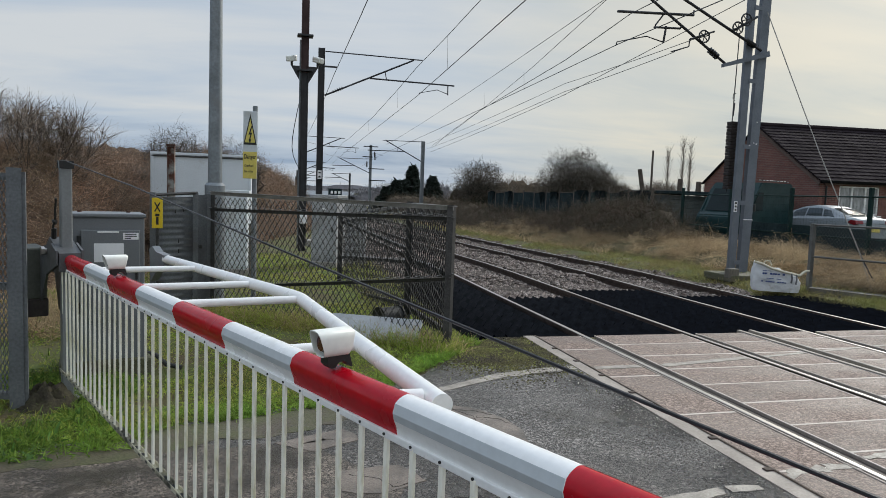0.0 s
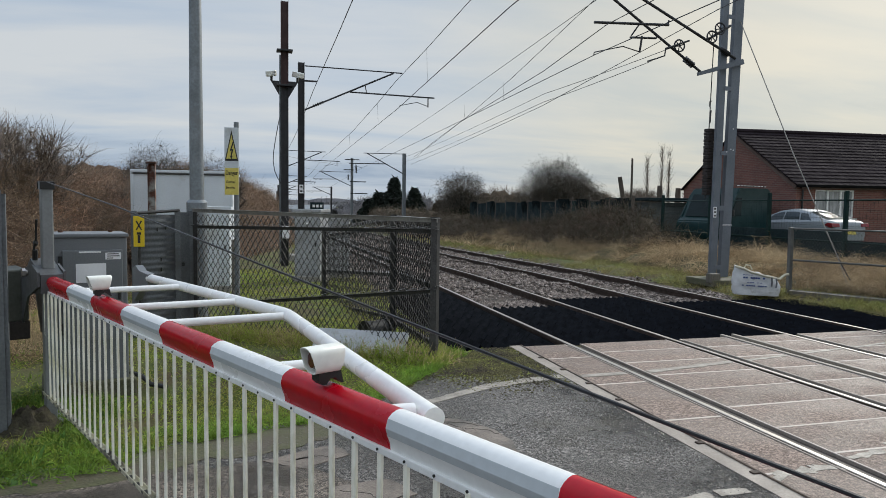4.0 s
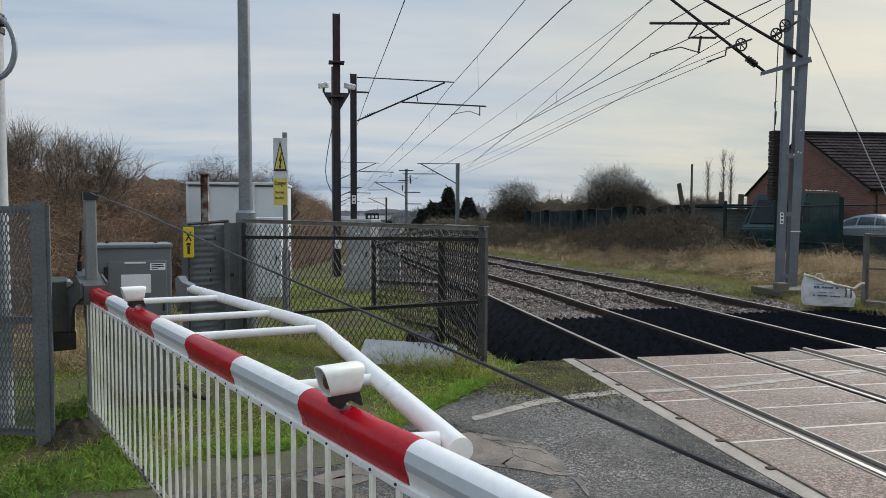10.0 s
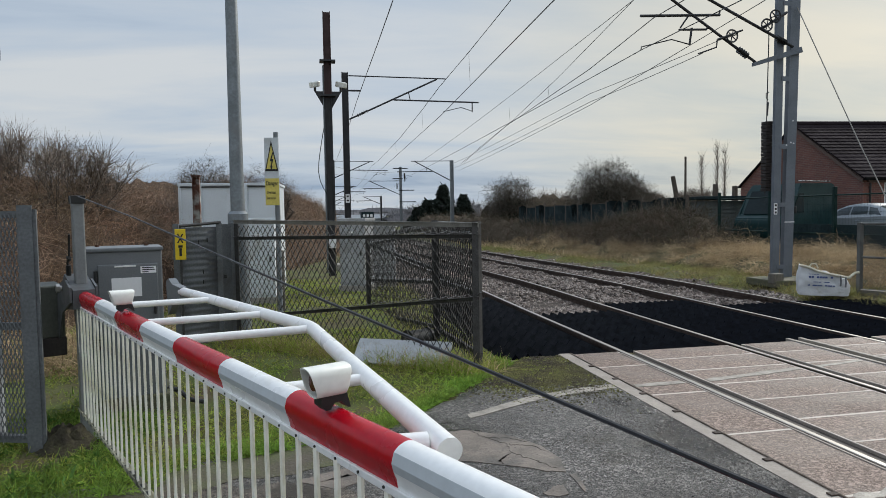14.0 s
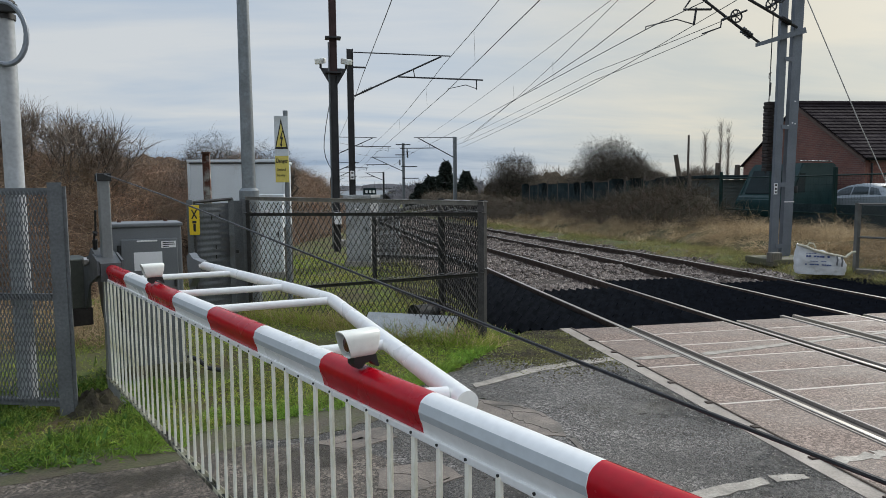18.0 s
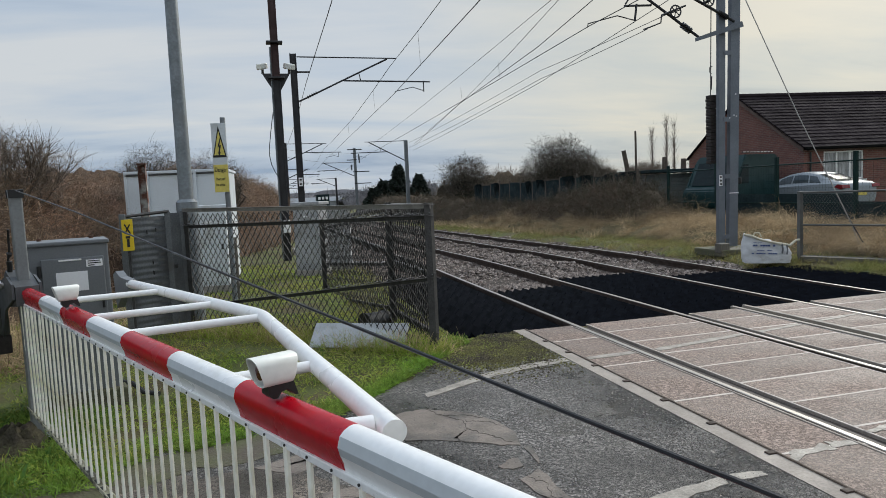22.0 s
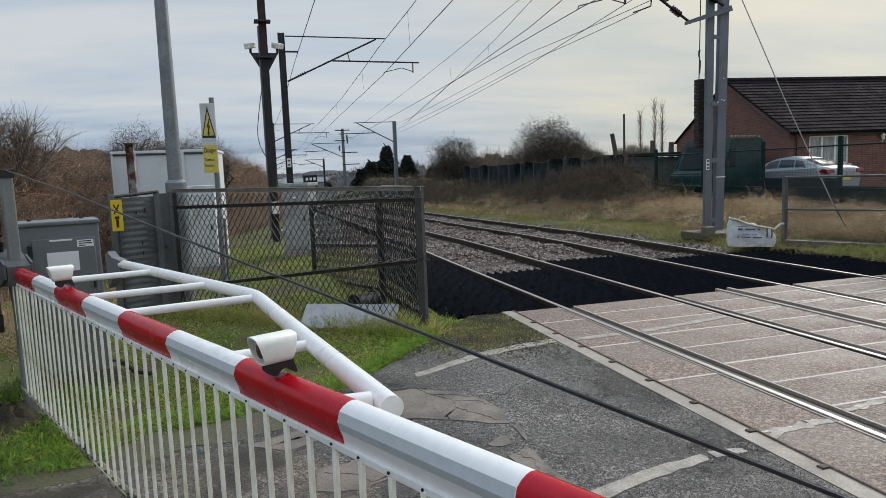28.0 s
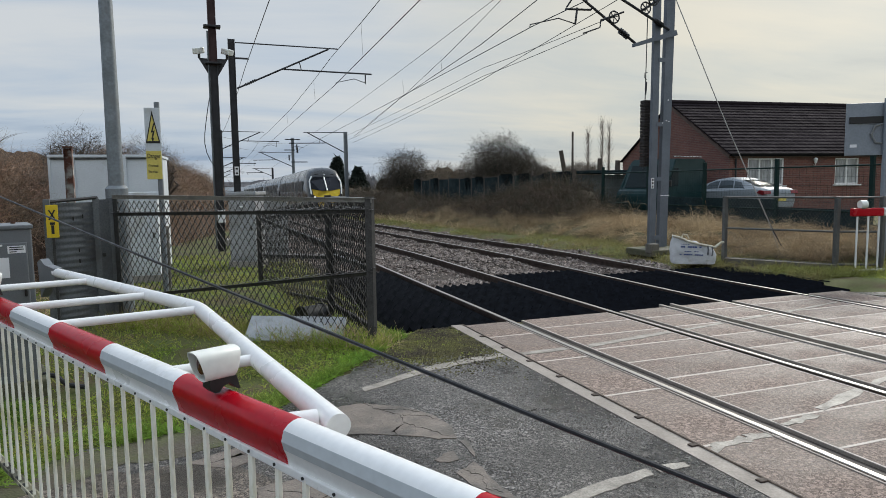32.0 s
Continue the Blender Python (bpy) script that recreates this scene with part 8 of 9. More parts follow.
def build_left_bank():
    """Dense bramble bank: an uneven core under a thatch of shoots."""
    rng = np.random.default_rng(11)
    vs, fs = [], []
    ys = np.linspace(8.0, 42, 110)
    us = np.linspace(0, 1, 24)
    for y in ys:
        rx, h = ridge_at(y)
        for u in us:
            x = rx + 1.5 - u * 9.0
            prof = math.sin(min(1, u * 5.2) * math.pi / 2) ** 0.8
            z = land(x, y) - 0.1 + (h - 0.22) * prof * (0.93 + 0.20 * noise.noise((x * 0.9, y * 0.9, 0)) + 0.10 * noise.noise((x * 3, y * 3, 4)))
            vs.append((x + 0.25 * noise.noise((x * 1.3, y * 1.3, z)), y, z))
    n = len(us)
    for j in range(len(ys) - 1):
        for i in range(n - 1):
            fs.append((j * n + i, j * n + i + 1, (j + 1) * n + i + 1, (j + 1) * n + i))
    t = thing("bramble_bank", pose(0, 0, 0), "bank of leafless brown brambles and saplings", "bramble thicket", kind="stuff")
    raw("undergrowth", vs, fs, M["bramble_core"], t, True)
    v = np.array(vs)
    def picks(count, far):
        front = v.reshape(len(ys), len(us), 3)[:, :11].reshape(-1, 3)
        q = front[rng.integers(0, len(front), count)]
        q = q[rng.random(count) < np.clip(np.exp(-(q[:, 1] - 11) / 9) + far, 0, 1)]
        return q + rng.normal(0, 0.16, (len(q), 3))

    def outward(count, lean):
        d = up_dirs(rng, count, lean)
        d[:, 0] += 0.5
        d[:, 1] -= 0.5
        return d
    b = picks(100000, 0.4)
    n = len(b)
    ribbons("bramble_shoots", b, outward(n, 1.2), rng.uniform(0.25, 0.8, n), rng.uniform(0.0022, 0.0055, n), 3, 0.45, M["bramble"], "arching brown bramble shoots", "", 5, 0.35, parent=t)
    b = picks(20000, 0.4)
    n = len(b)
    ribbons("thin_saplings", b - [0, 0, 0.1], outward(n, 0.5), rng.uniform(0.3, 0.9, n), rng.uniform(0.002, 0.0045, n), 3, 0.22, M["twig"], "thin upright sapling shoots", "", 7, 0.0, parent=t)
    b = picks(9000, 0.15)
    n = len(b)
    ribbons("pale_stems", b, outward(n, 0.9), rng.uniform(0.3, 1.0, n), rng.uniform(0.002, 0.0045, n), 4, 0.3, M["dead_stem"], "pale dead stems", "", 6, 0.25, parent=t)
    m = 9000
    x, y = rng.uniform(-7.5, -1.9, m), rng.uniform(7.4, 11.0, m)
    ok = y - 8.2 < (x + 7.5) * 0.42 + rng.normal(0, 0.5, m)
    b = on_land(x[ok], y[ok])
    ribbons("bank_foot_grass", b, up_dirs(rng, len(b), 0.6), rng.uniform(0.15, 0.6, len(b)), rng.uniform(0.003, 0.006, len(b)), 3, 0.3, M["dry_grass"], "dead grass at the foot of the bank", "", 8, 0.35, parent=t)


build_left_bank()


def bare_tree(m, h, spread, label, seed, levels=5, trunk_r=0.10, twig_n=9, twig_len=0.35, upright=0.35, stems=3):
    """Leafless tree: forking limbs and a haze of twigs."""
    rng = random.Random(seed)
    t = thing("bare_tree", m, label, "tree")
    tips = []
    bm = bmesh.new()
    limbs = bmesh.new()

    def grow(p, d, length, r, lev):
        q = p
        k = 2
        pts = [p]
        for _ in range(k):
            d = (d + Vector((rng.gauss(0, 0.16), rng.gauss(0, 0.16), rng.gauss(0, 0.10) + 0.05 * upright))).normalized()
            q = q + d * length / k
            pts.append(q)
            tips.append((q, d, lev))
        for a, b, i in zip(pts, pts[1:], range(k)):
            rod(bm if lev == 0 else limbs, a, b, r * (1 - 0.2 * i), 5 if lev else 7, r * (1 - 0.2 * (i + 1)), cap=False)
        if lev < levels:
            for c in range(rng.choice((2, 3, 3) if lev < levels - 1 else (3, 4))):
                a = rng.uniform(0, 2 * math.pi)
                out = Vector((math.cos(a), math.sin(a), 0)) * spread
                nd = (d * 0.9 + out * rng.uniform(0.35, 0.9) + Vector((0, 0, upright * rng.uniform(0.1, 0.6)))).normalized()
                grow(q if c else pts[-2].lerp(q, 0.8), nd, length * rng.uniform(0.62, 0.82), r * 0.62, lev + 1)
    for s in range(stems):
        a = rng.uniform(0, 6.28)
        grow(Vector((0.12 * math.cos(a), 0.12 * math.sin(a), -0.1)), Vector((math.cos(a) * 0.35 * spread, math.sin(a) * 0.35 * spread, 1)).normalized(), h * 0.27, trunk_r, 0)
    part("trunk", bm, M["bark"], t)
    tagged(part("branchwork", limbs, M["bark"], t), "forking bare limbs", "", "", "stuff")
    tips = [x for x in tips if x[2] >= 2]
    nr = np.random.default_rng(seed)
    base = np.array([tuple(x[0]) for x in tips for _ in range(twig_n)])
    dr = np.array([tuple(x[1]) for x in tips for _ in range(twig_n)]) + nr.normal(0, 0.75, (len(base), 3))
    dr[:, 2] += 0.25
    ribbons("crown", base, dr, nr.uniform(0.4, 1.2, len(base)) * twig_len, nr.uniform(0.002, 0.005, len(base)) * (1 + h / 10), 3, 0.25, M["twig"], "fine bare twigs", "", seed + 1, parent=t)
    return t


for k, (x, y, h) in enumerate(((-4.2, 12.8, 3.15), (-5.3, 12.9, 3.2), (-3.6, 13.6, 2.4), (-6.1, 12.2, 3.2))):
    bare_tree(pose(x, y, 0.5), h, 0.45, "leafless thorn sapling above the brambles", 31 + k, 4, 0.022, 3, 0.42, 1.5, 4)
bare_tree(pose(-3.6, 16.6, 0.5), 2.0, 0.7, "leafless thorn sapling on the bank", 35, 4, 0.03, 6, 0.35, 0.9, 4)


def thorn_bush(m, rx, ry, h, label, seed, n, twig=(0.005, 0.011), length=(0.3, 0.75)):
    """Round leafless thorn: forking stems inside a dome of short crooked twigs, ivy-dark at its heart."""
    rng = np.random.default_rng(seed)
    t = thing("bare_tree", m, label, "tree")
    bm = bmesh.new()
    limbs = bmesh.new()
    for k in range(7):
        a = rng.uniform(0, 6.28)
        p = Vector((0.2 * math.cos(a), 0.2 * math.sin(a), -0.1))
        d = Vector((0.5 * math.cos(a), 0.5 * math.sin(a), 1.0))
        q = p + d * h * 0.28
        rod(bm, p, q, 0.09, 6, 0.06, cap=False)
        for i in range(7):
            e = Vector((q.x * 0.6 + rng.uniform(-0.5, 0.5) * rx, q.y * 0.6 + rng.uniform(-0.5, 0.5) * ry, h * rng.uniform(0.45, 0.72)))
            mid = q.lerp(e, 0.5) + Vector(rng.normal(0, 0.15, 3))
            rod(limbs, q, mid, 0.045, 5, 0.03, cap=False); rod(limbs, mid, e, 0.03, 5, 0.010, cap=False)
    part("trunk", bm, M["bark"], t)
    tagged(part("branchwork", limbs, M["bark"], t), "forking bare limbs", "", "", "stuff")

    def shell(count, lo, hi):
        u = rng.normal(0, 1, (count, 3))
        u[:, 2] = np.abs(u[:, 2])
        u /= np.linalg.norm(u, axis=1, keepdims=True)
        lump = np.array([0.86 + 0.30 * noise.noise((a * 2.2 + seed, b * 2.2, c * 2.2)) for a, b, c in u])
        rad = rng.uniform(lo, hi, count) ** 0.6 * lump
        return u * rad[:, None] * [rx, ry, h * 0.62] + [0, 0, h * 0.34], u
    p, u = shell(n, 0.15, 0.9)
    d = u * [1, 1, 0.7] + rng.normal(0, 0.55, (n, 3))
    ribbons("crown", p, d, rng.uniform(*length, n), rng.uniform(*twig, n), 4, 0.5, M["thorn_twig"], "fine crooked bare twigs", "", seed + 1, parent=t)
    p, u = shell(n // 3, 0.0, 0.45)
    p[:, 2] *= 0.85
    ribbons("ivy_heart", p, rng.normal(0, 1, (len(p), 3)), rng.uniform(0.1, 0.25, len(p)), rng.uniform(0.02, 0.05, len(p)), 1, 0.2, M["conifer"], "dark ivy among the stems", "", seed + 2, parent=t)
    return t


def poplar(m, h, seed):
    """Slim upright tree: a straight stem with steep close shoots."""
    rng = np.random.default_rng(seed)
    t = thing("bare_tree", m, "slim leafless poplar beyond the gardens", "tree")
    bm = bmesh.new(); rod(bm, (0, 0, 0), (0.05, 0, h * 0.9), 0.10, 7, 0.02); part("trunk", bm, M["bark"], t)
    n = 230
    z = h * (0.25 + 0.7 * rng.random(n))
    a = rng.uniform(0, 6.28, n)
    base = np.stack([0.05 * np.cos(a), 0.05 * np.sin(a), z], 1)
    d = np.stack([0.28 * np.cos(a), 0.28 * np.sin(a), np.ones(n)], 1)
    ribbons("crown", base, d, rng.uniform(0.5, 1.5, n), rng.uniform(0.008, 0.018, n), 4, 0.12, M["twig"], "steep bare shoots", "", seed, parent=t)


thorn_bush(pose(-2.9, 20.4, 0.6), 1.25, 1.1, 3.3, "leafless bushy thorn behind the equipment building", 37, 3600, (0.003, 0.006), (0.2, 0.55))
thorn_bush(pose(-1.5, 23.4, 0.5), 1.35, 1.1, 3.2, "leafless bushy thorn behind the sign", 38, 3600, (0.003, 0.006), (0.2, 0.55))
thorn_bush(pose(14.9, 48, -0.4), 2.5, 2.2, 5.5, "round leafless hawthorn beyond the garden fence", 36, 9000)
thorn_bush(pose(19.2, 40.5, 0.0), 3.5, 2.8, 5.5, "broad leafless thorn tree behind the garden fence", 40, 15000)
thorn_bush(pose(21.7, 42.0, 0.0), 2.2, 2.0, 4.3, "leafless thorn beside the broad one", 41, 6000)
for k, (x, y, h) in enumerate(((38.2, 60, 6.6), (40.2, 60.5, 7.8), (41.4, 61, 7.4))):
    poplar(pose(x, y, 0.3), h, 50 + k)
for k, (x, y, h) in enumerate(((36.4, 58, 4.2), (34.0, 56, 3.8), (44.0, 60, 4.6), (31.5, 57, 3.6))):
    bare_tree(pose(x, y, 0.3), h, 0.9, "small leafless tree beyond the gardens", 55 + k, 4, 0.08, 5, 0.7, 0.5, 3)


def conifer(m, h, r, seed):
    rng = np.random.default_rng(seed)
    t = thing("conifer", m, "dark evergreen conifer with a ragged outline", "tree", "dark conifers by the line")
    bm = bmesh.new(); rod(bm, (0, 0, 0), (0, 0, h * 0.95), 0.16, 7, 0.03); part("trunk", bm, M["bark"], t)
    n = 4200
    z = h * (0.04 + 0.96 * rng.random(n) ** 1.6)
    a = rng.uniform(0, 6.28, n)
    rad = r * (1 - z / h) * rng.uniform(0.35, 1.05, n) * (0.85 + 0.25 * np.sin(z * 5 + a * 2))
    base = np.stack([np.cos(a) * rad, np.sin(a) * rad, z], 1)
    d = np.stack([np.cos(a), np.sin(a), rng.uniform(-0.5, 0.5, n)], 1)
    ribbons("foliage", base, d, rng.uniform(0.35, 0.8, n), rng.uniform(0.10, 0.22, n), 2, 0.3, M["conifer"], "", "", seed, 0.3, parent=t)


conifer(pose(19.4, 95, -0.9), 6.4, 3.3, 60)
conifer(pose(22.6, 96, -0.9), 5.0, 2.8, 61)
conifer(pose(16.9, 94, -0.9), 4.2, 2.4, 62)
conifer(pose(15.4, 93, -0.9), 3.2, 2.0, 63)


def scrub(name, label, area, count, hmin, hmax, material, seed, width=(0.004, 0.010), lean=0.6, droop=0.2, segs=3):
    """Shoots over a strip of ground given by a sampler."""
    rng = np.random.default_rng(seed)
    pts = area(rng, count)
    n = len(pts)
    return ribbons(name, pts, up_dirs(rng, n, lean), rng.uniform(hmin, hmax, n), rng.uniform(*width, n), segs, 0.28, material, label, "undergrowth", seed, droop)


def mound_strip(name, label, path, half, material, seed, rough=0.35):
    """Uneven low mass of scrub along a path of (x, y, height)."""
    vs, fs = [], []
    us = np.linspace(-1, 1, 13)
    rows = []
    for (a, b) in zip(path, path[1:]):
        k = max(2, int(math.hypot(b[0] - a[0], b[1] - a[1]) / 0.45))
        run = math.hypot(b[0] - a[0], b[1] - a[1])
        rows += [tuple(a[i] + (b[i] - a[i]) * t / k for i in range(3)) + ((b[1] - a[1]) / run, -(b[0] - a[0]) / run) for t in range(k)]
    for x0, y0, h, ox, oy in rows:
        for u in us:
            px, y = x0 + u * half * ox, y0 + u * half * oy
            z = land(px, y) - 0.1 + h * (1 - u * u) ** 0.7 * (1 + rough * noise.noise((px * 1.1, y * 1.1, seed)) + 0.2 * noise.noise((px * 3.3, y * 3.3, seed)))
            vs.append((px + 0.2 * noise.noise((px, y * 2, seed + 5)), y, z))
    n = len(us)
    for j in range(len(rows) - 1):
        for i in range(n - 1):
            fs.append((j * n + i, j * n + i + 1, (j + 1) * n + i + 1, (j + 1) * n + i))
    t = thing(name, pose(0, 0, 0), label, "scrub", kind="stuff")
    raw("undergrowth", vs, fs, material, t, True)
    return t, np.array(vs)


def build_right_scrub():
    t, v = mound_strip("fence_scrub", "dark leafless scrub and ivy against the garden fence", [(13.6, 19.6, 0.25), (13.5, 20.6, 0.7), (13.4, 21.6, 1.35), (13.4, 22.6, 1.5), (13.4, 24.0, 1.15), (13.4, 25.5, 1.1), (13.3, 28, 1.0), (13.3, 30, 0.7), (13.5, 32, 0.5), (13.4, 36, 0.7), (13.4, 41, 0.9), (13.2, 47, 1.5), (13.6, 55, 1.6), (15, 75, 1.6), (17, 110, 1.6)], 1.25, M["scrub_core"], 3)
    rng = np.random.default_rng(21)

    def picks(count):
        q = v[rng.integers(0, len(v), count)]
        q = q[rng.random(count) < np.clip(np.exp(-(q[:, 1] - 24) / 16), 0.1, 1)]
        return q + rng.normal(0, 0.2, (len(q), 3))
    b = picks(90000)
    n = len(b)
    ribbons("scrub_shoots", b, up_dirs(rng, n, 1.0), rng.uniform(0.25, 0.85, n), rng.uniform(0.004, 0.010, n), 3, 0.4, M["ivy"], "dark tangled shoots", "", 22, 0.25, parent=t)
    b = picks(40000)
    n = len(b)
    ribbons("brown_shoots", b - [0.25, 0, 0.1], up_dirs(rng, n, 0.9), rng.uniform(0.3, 0.8, n), rng.uniform(0.003, 0.008, n), 3, 0.35, M["dark_bramble"], "brown bramble shoots", "", 23, 0.3, parent=t)
    b = picks(9000)
    n = len(b)
    ribbons("grey_twigs", b, up_dirs(rng, n, 0.5), rng.uniform(0.4, 1.1, n), rng.uniform(0.003, 0.006, n), 3, 0.25, M["twig"], "grey upright twigs", "", 26, 0.0, parent=t)
    # matted dead grass in front of the scrub
    s, sv = mound_strip("straw_bank", "low bank of matted straw-coloured dead grass", [(12.4, 10.5, 0.2), (12.3, 13, 0.35), (12.4, 16, 0.42), (12.4, 20, 0.42), (12.3, 24, 0.38), (12.4, 28, 0.32), (12.6, 36, 0.25), (12.9, 46, 0.2)], 1.5, M["straw_ground"], 17, 0.6)
    q = sv[rng.integers(0, len(sv), 110000)]
    q = q[rng.random(len(q)) < np.clip(np.exp(-(q[:, 1] - 16) / 14), 0.1, 1)]
    lump = np.array([noise.noise((a * 1.7, c * 1.5, 2.0)) for a, c in zip(q[:, 0], q[:, 1])])
    q = q[lump + rng.normal(0, 0.12, len(q)) > 0.08] + [0, 0, -0.02]
    n = len(q)
    q = q + rng.normal(0, 0.12, (n, 3)) * [1, 1, 0.15]
    ribbons("straw_blades", q, up_dirs(rng, n, 0.9), rng.uniform(0.2, 0.6, n), rng.uniform(0.003, 0.007, n), 3, 0.4, M["dry_grass"], "drooping dead grass blades", "", 27, 0.5, parent=s)
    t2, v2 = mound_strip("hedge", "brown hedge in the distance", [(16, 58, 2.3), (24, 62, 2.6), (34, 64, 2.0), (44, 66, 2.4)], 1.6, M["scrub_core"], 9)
    N = 5000
    b = v2[rng.integers(0, len(v2), N)] + rng.normal(0, 0.2, (N, 3))
    ribbons("hedge_twigs", b, up_dirs(rng, N, 0.6), rng.uniform(0.4, 1.0, N), rng.uniform(0.01, 0.025, N), 3, 0.3, M["twig"], "bare hedge twigs", "", 24, parent=t2)
    t4, v4 = mound_strip("far_hedge", "grey-brown hedge across the distant fields", [(-40, 128, 2.6), (-20, 134, 2.4), (-6, 140, 2.6), (5.2, 146, 2.4)], 1.8, M["hazed_wood"], 14)
    t5, v5 = mound_strip("far_hedge", "grey-brown hedge across the distant fields", [(14.8, 128, 2.2), (22, 132, 2.6), (36, 138, 2.8)], 1.8, M["hazed_wood"], 15)
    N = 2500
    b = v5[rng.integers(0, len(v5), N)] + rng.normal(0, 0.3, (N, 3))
    ribbons("hedge_twigs", b, up_dirs(rng, N, 0.5), rng.uniform(0.6, 1.6, N), rng.uniform(0.02, 0.05, N), 3, 0.3, M["hazed_wood"], "bare hedge twigs", "", 29, parent=t5)
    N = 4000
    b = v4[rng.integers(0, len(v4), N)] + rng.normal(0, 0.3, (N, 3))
    ribbons("hedge_twigs", b, up_dirs(rng, N, 0.5), rng.uniform(0.6, 1.6, N), rng.uniform(0.02, 0.05, N), 3, 0.3, M["hazed_wood"], "bare hedge twigs", "", 28, parent=t4)
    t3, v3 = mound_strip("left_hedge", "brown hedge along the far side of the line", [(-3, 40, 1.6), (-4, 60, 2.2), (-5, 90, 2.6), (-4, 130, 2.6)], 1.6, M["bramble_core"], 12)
    N = 5000
    b = v3[rng.integers(0, len(v3), N)] + rng.normal(0, 0.2, (N, 3))
    ribbons("hedge_twigs", b, up_dirs(rng, N, 0.6), rng.uniform(0.4, 1.0, N), rng.uniform(0.01, 0.025, N), 3, 0.3, M["bramble"], "bare hedge twigs", "", 25, parent=t3)


build_right_scrub()


def build_far_woods():
    rng = np.random.default_rng(70)
    vs, fs = [], []
    k = 0
    t = thing("far_woods", pose(0, 0, 0), "grey-brown belt of leafless woods on the horizon", "woods", kind="stuff")
    for dist, h0, seed in ((330, 5.2, 1), (430, 7.5, 2)):
        n = 400
        b = len(vs)
        for i in range(n + 1):
            a = radians(-75 + 150 * i / n)
            x, y = dist * math.sin(a), dist * math.cos(a)
            h = h0 * (0.75 + 0.35 * noise.noise((a * 14, seed, 0)) + 0.15 * noise.noise((a * 70, seed, 1)))
            for u, z in ((0, -6), (0, h * 0.6 - 1.5), (3, h - 1.5), (9, h * 0.9 - 1.5), (14, -6)):
                vs.append((x + u * math.sin(a), y + u * math.cos(a), z))
        for i in range(n):
            for j in range(4):
                q = b + i * 5 + j
                fs.append((q, q + 5, q + 6, q + 1))
    raw("tree_mass", vs, fs, M["hazed_wood"], t)
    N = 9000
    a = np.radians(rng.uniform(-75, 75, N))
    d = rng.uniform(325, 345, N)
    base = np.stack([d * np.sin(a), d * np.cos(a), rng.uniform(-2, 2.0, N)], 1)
    ribbons("bare_crowns", base, up_dirs(rng, N, 0.25), rng.uniform(1.5, 4.2, N), rng.uniform(0.06, 0.2, N), 3, 0.2, M["hazed_wood"], "", "", 71, parent=t)


build_far_woods()


def build_far_things():
    p = thing("telegraph_pole", pose(18.4, 30.2, 0.2), "dark wooden pole beyond the garden fence", "pole")
    bm = bmesh.new(); rod(bm, (0, 0, 0), (0.0, 0, 4.05), 0.07, 8, 0.05); part("shaft", bm, M["bark"], p)
    s = thing("dead_trunk", pose(18.25, 30.4, 0.2), "broken leaning dead trunk", "tree stump")
    bm = bmesh.new(); rod(bm, (0.2, 0, 0), (-0.42, 0, 3.1), 0.14, 8, 0.11); part("trunk", bm, M["bark"], s)
    for k, (x, h) in enumerate(((20.2, 2.7), (21.3, 2.6))):
        q = thing("cut_stump", pose(x, 30.5, 0.2), "dark cut stump behind the fence", "tree stump")
        bm = bmesh.new(); rod(bm, (0, 0, 0), (0.05, 0, h), 0.2, 8, 0.13); part("trunk", bm, M["bark"], q)
    b = thing("far_shed", pose(13.5, 170, -2.0), "low pale shed in the distance", "shed")
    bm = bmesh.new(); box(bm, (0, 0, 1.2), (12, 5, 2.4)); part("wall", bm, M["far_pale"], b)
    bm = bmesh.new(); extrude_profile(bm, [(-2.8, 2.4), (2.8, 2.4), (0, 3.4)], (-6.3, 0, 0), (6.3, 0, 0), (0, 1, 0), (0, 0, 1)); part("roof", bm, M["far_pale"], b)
    c = thing("far_shed", pose(31, 160, -2.0), "low white shed in the distance", "shed")
    bm = bmesh.new(); box(bm, (0, 0, 1.0), (9, 4, 2.2)); part("wall", bm, M["paper"], c)
    bm = bmesh.new(); box(bm, (0, 0, 2.2), (9.4, 4.4, 0.2)); part("roof", bm, M["far_pale"], c)
    d = thing("far_cabin", pose(13.4, 150, -1.2), "dark cabin with pale windows in the distance", "cabin")
    bm = bmesh.new(); box(bm, (0, 0, 1.6), (2.7, 3, 3.2)); part("wall", bm, M["fence_dark"], d)
    for x in (-0.8, 0.0, 0.8):
        bm = bmesh.new(); box(bm, (x, -1.52, 2.4), (0.5, 0.06, 0.6)); part("window", bm, M["paper"], d)


build_far_things()


# ---- grass ----
def grass_patch(name, label, sampler, count, hmin, hmax, w, material, seed, lean=0.5):
    rng = np.random.default_rng(seed)
    pts = sampler(rng, count)
    n = len(pts)
    ob, _ = ribbons(name, pts, up_dirs(rng, n, lean), rng.uniform(hmin, hmax, n), rng.uniform(w * 0.6, w * 1.3, n), 2, 0.25, material, label, "grass", seed, 0.25)
    return ob


def clumpy(x, y, s, lo, rng):
    v = np.array([noise.noise((a * s, b * s, 3.3)) for a, b in zip(x, y)])
    return v + rng.normal(0, 0.18, len(x)) > lo


def left_lawn(rng, n):
    x = rng.uniform(-4.5, 2.1, n)
    y = 4.3 + 14 * rng.random(n) ** 1.5
    edge = np.where(x < -1.0, 4.25, np.where(x < 0.45, 4.55 + (x + 1) * 0.32, 5.0 + (x - 0.45) * 1.15))
    ok = (y > edge) & clumpy(x, y, 1.6, -0.22, rng)
    return on_land(x[ok], y[ok])


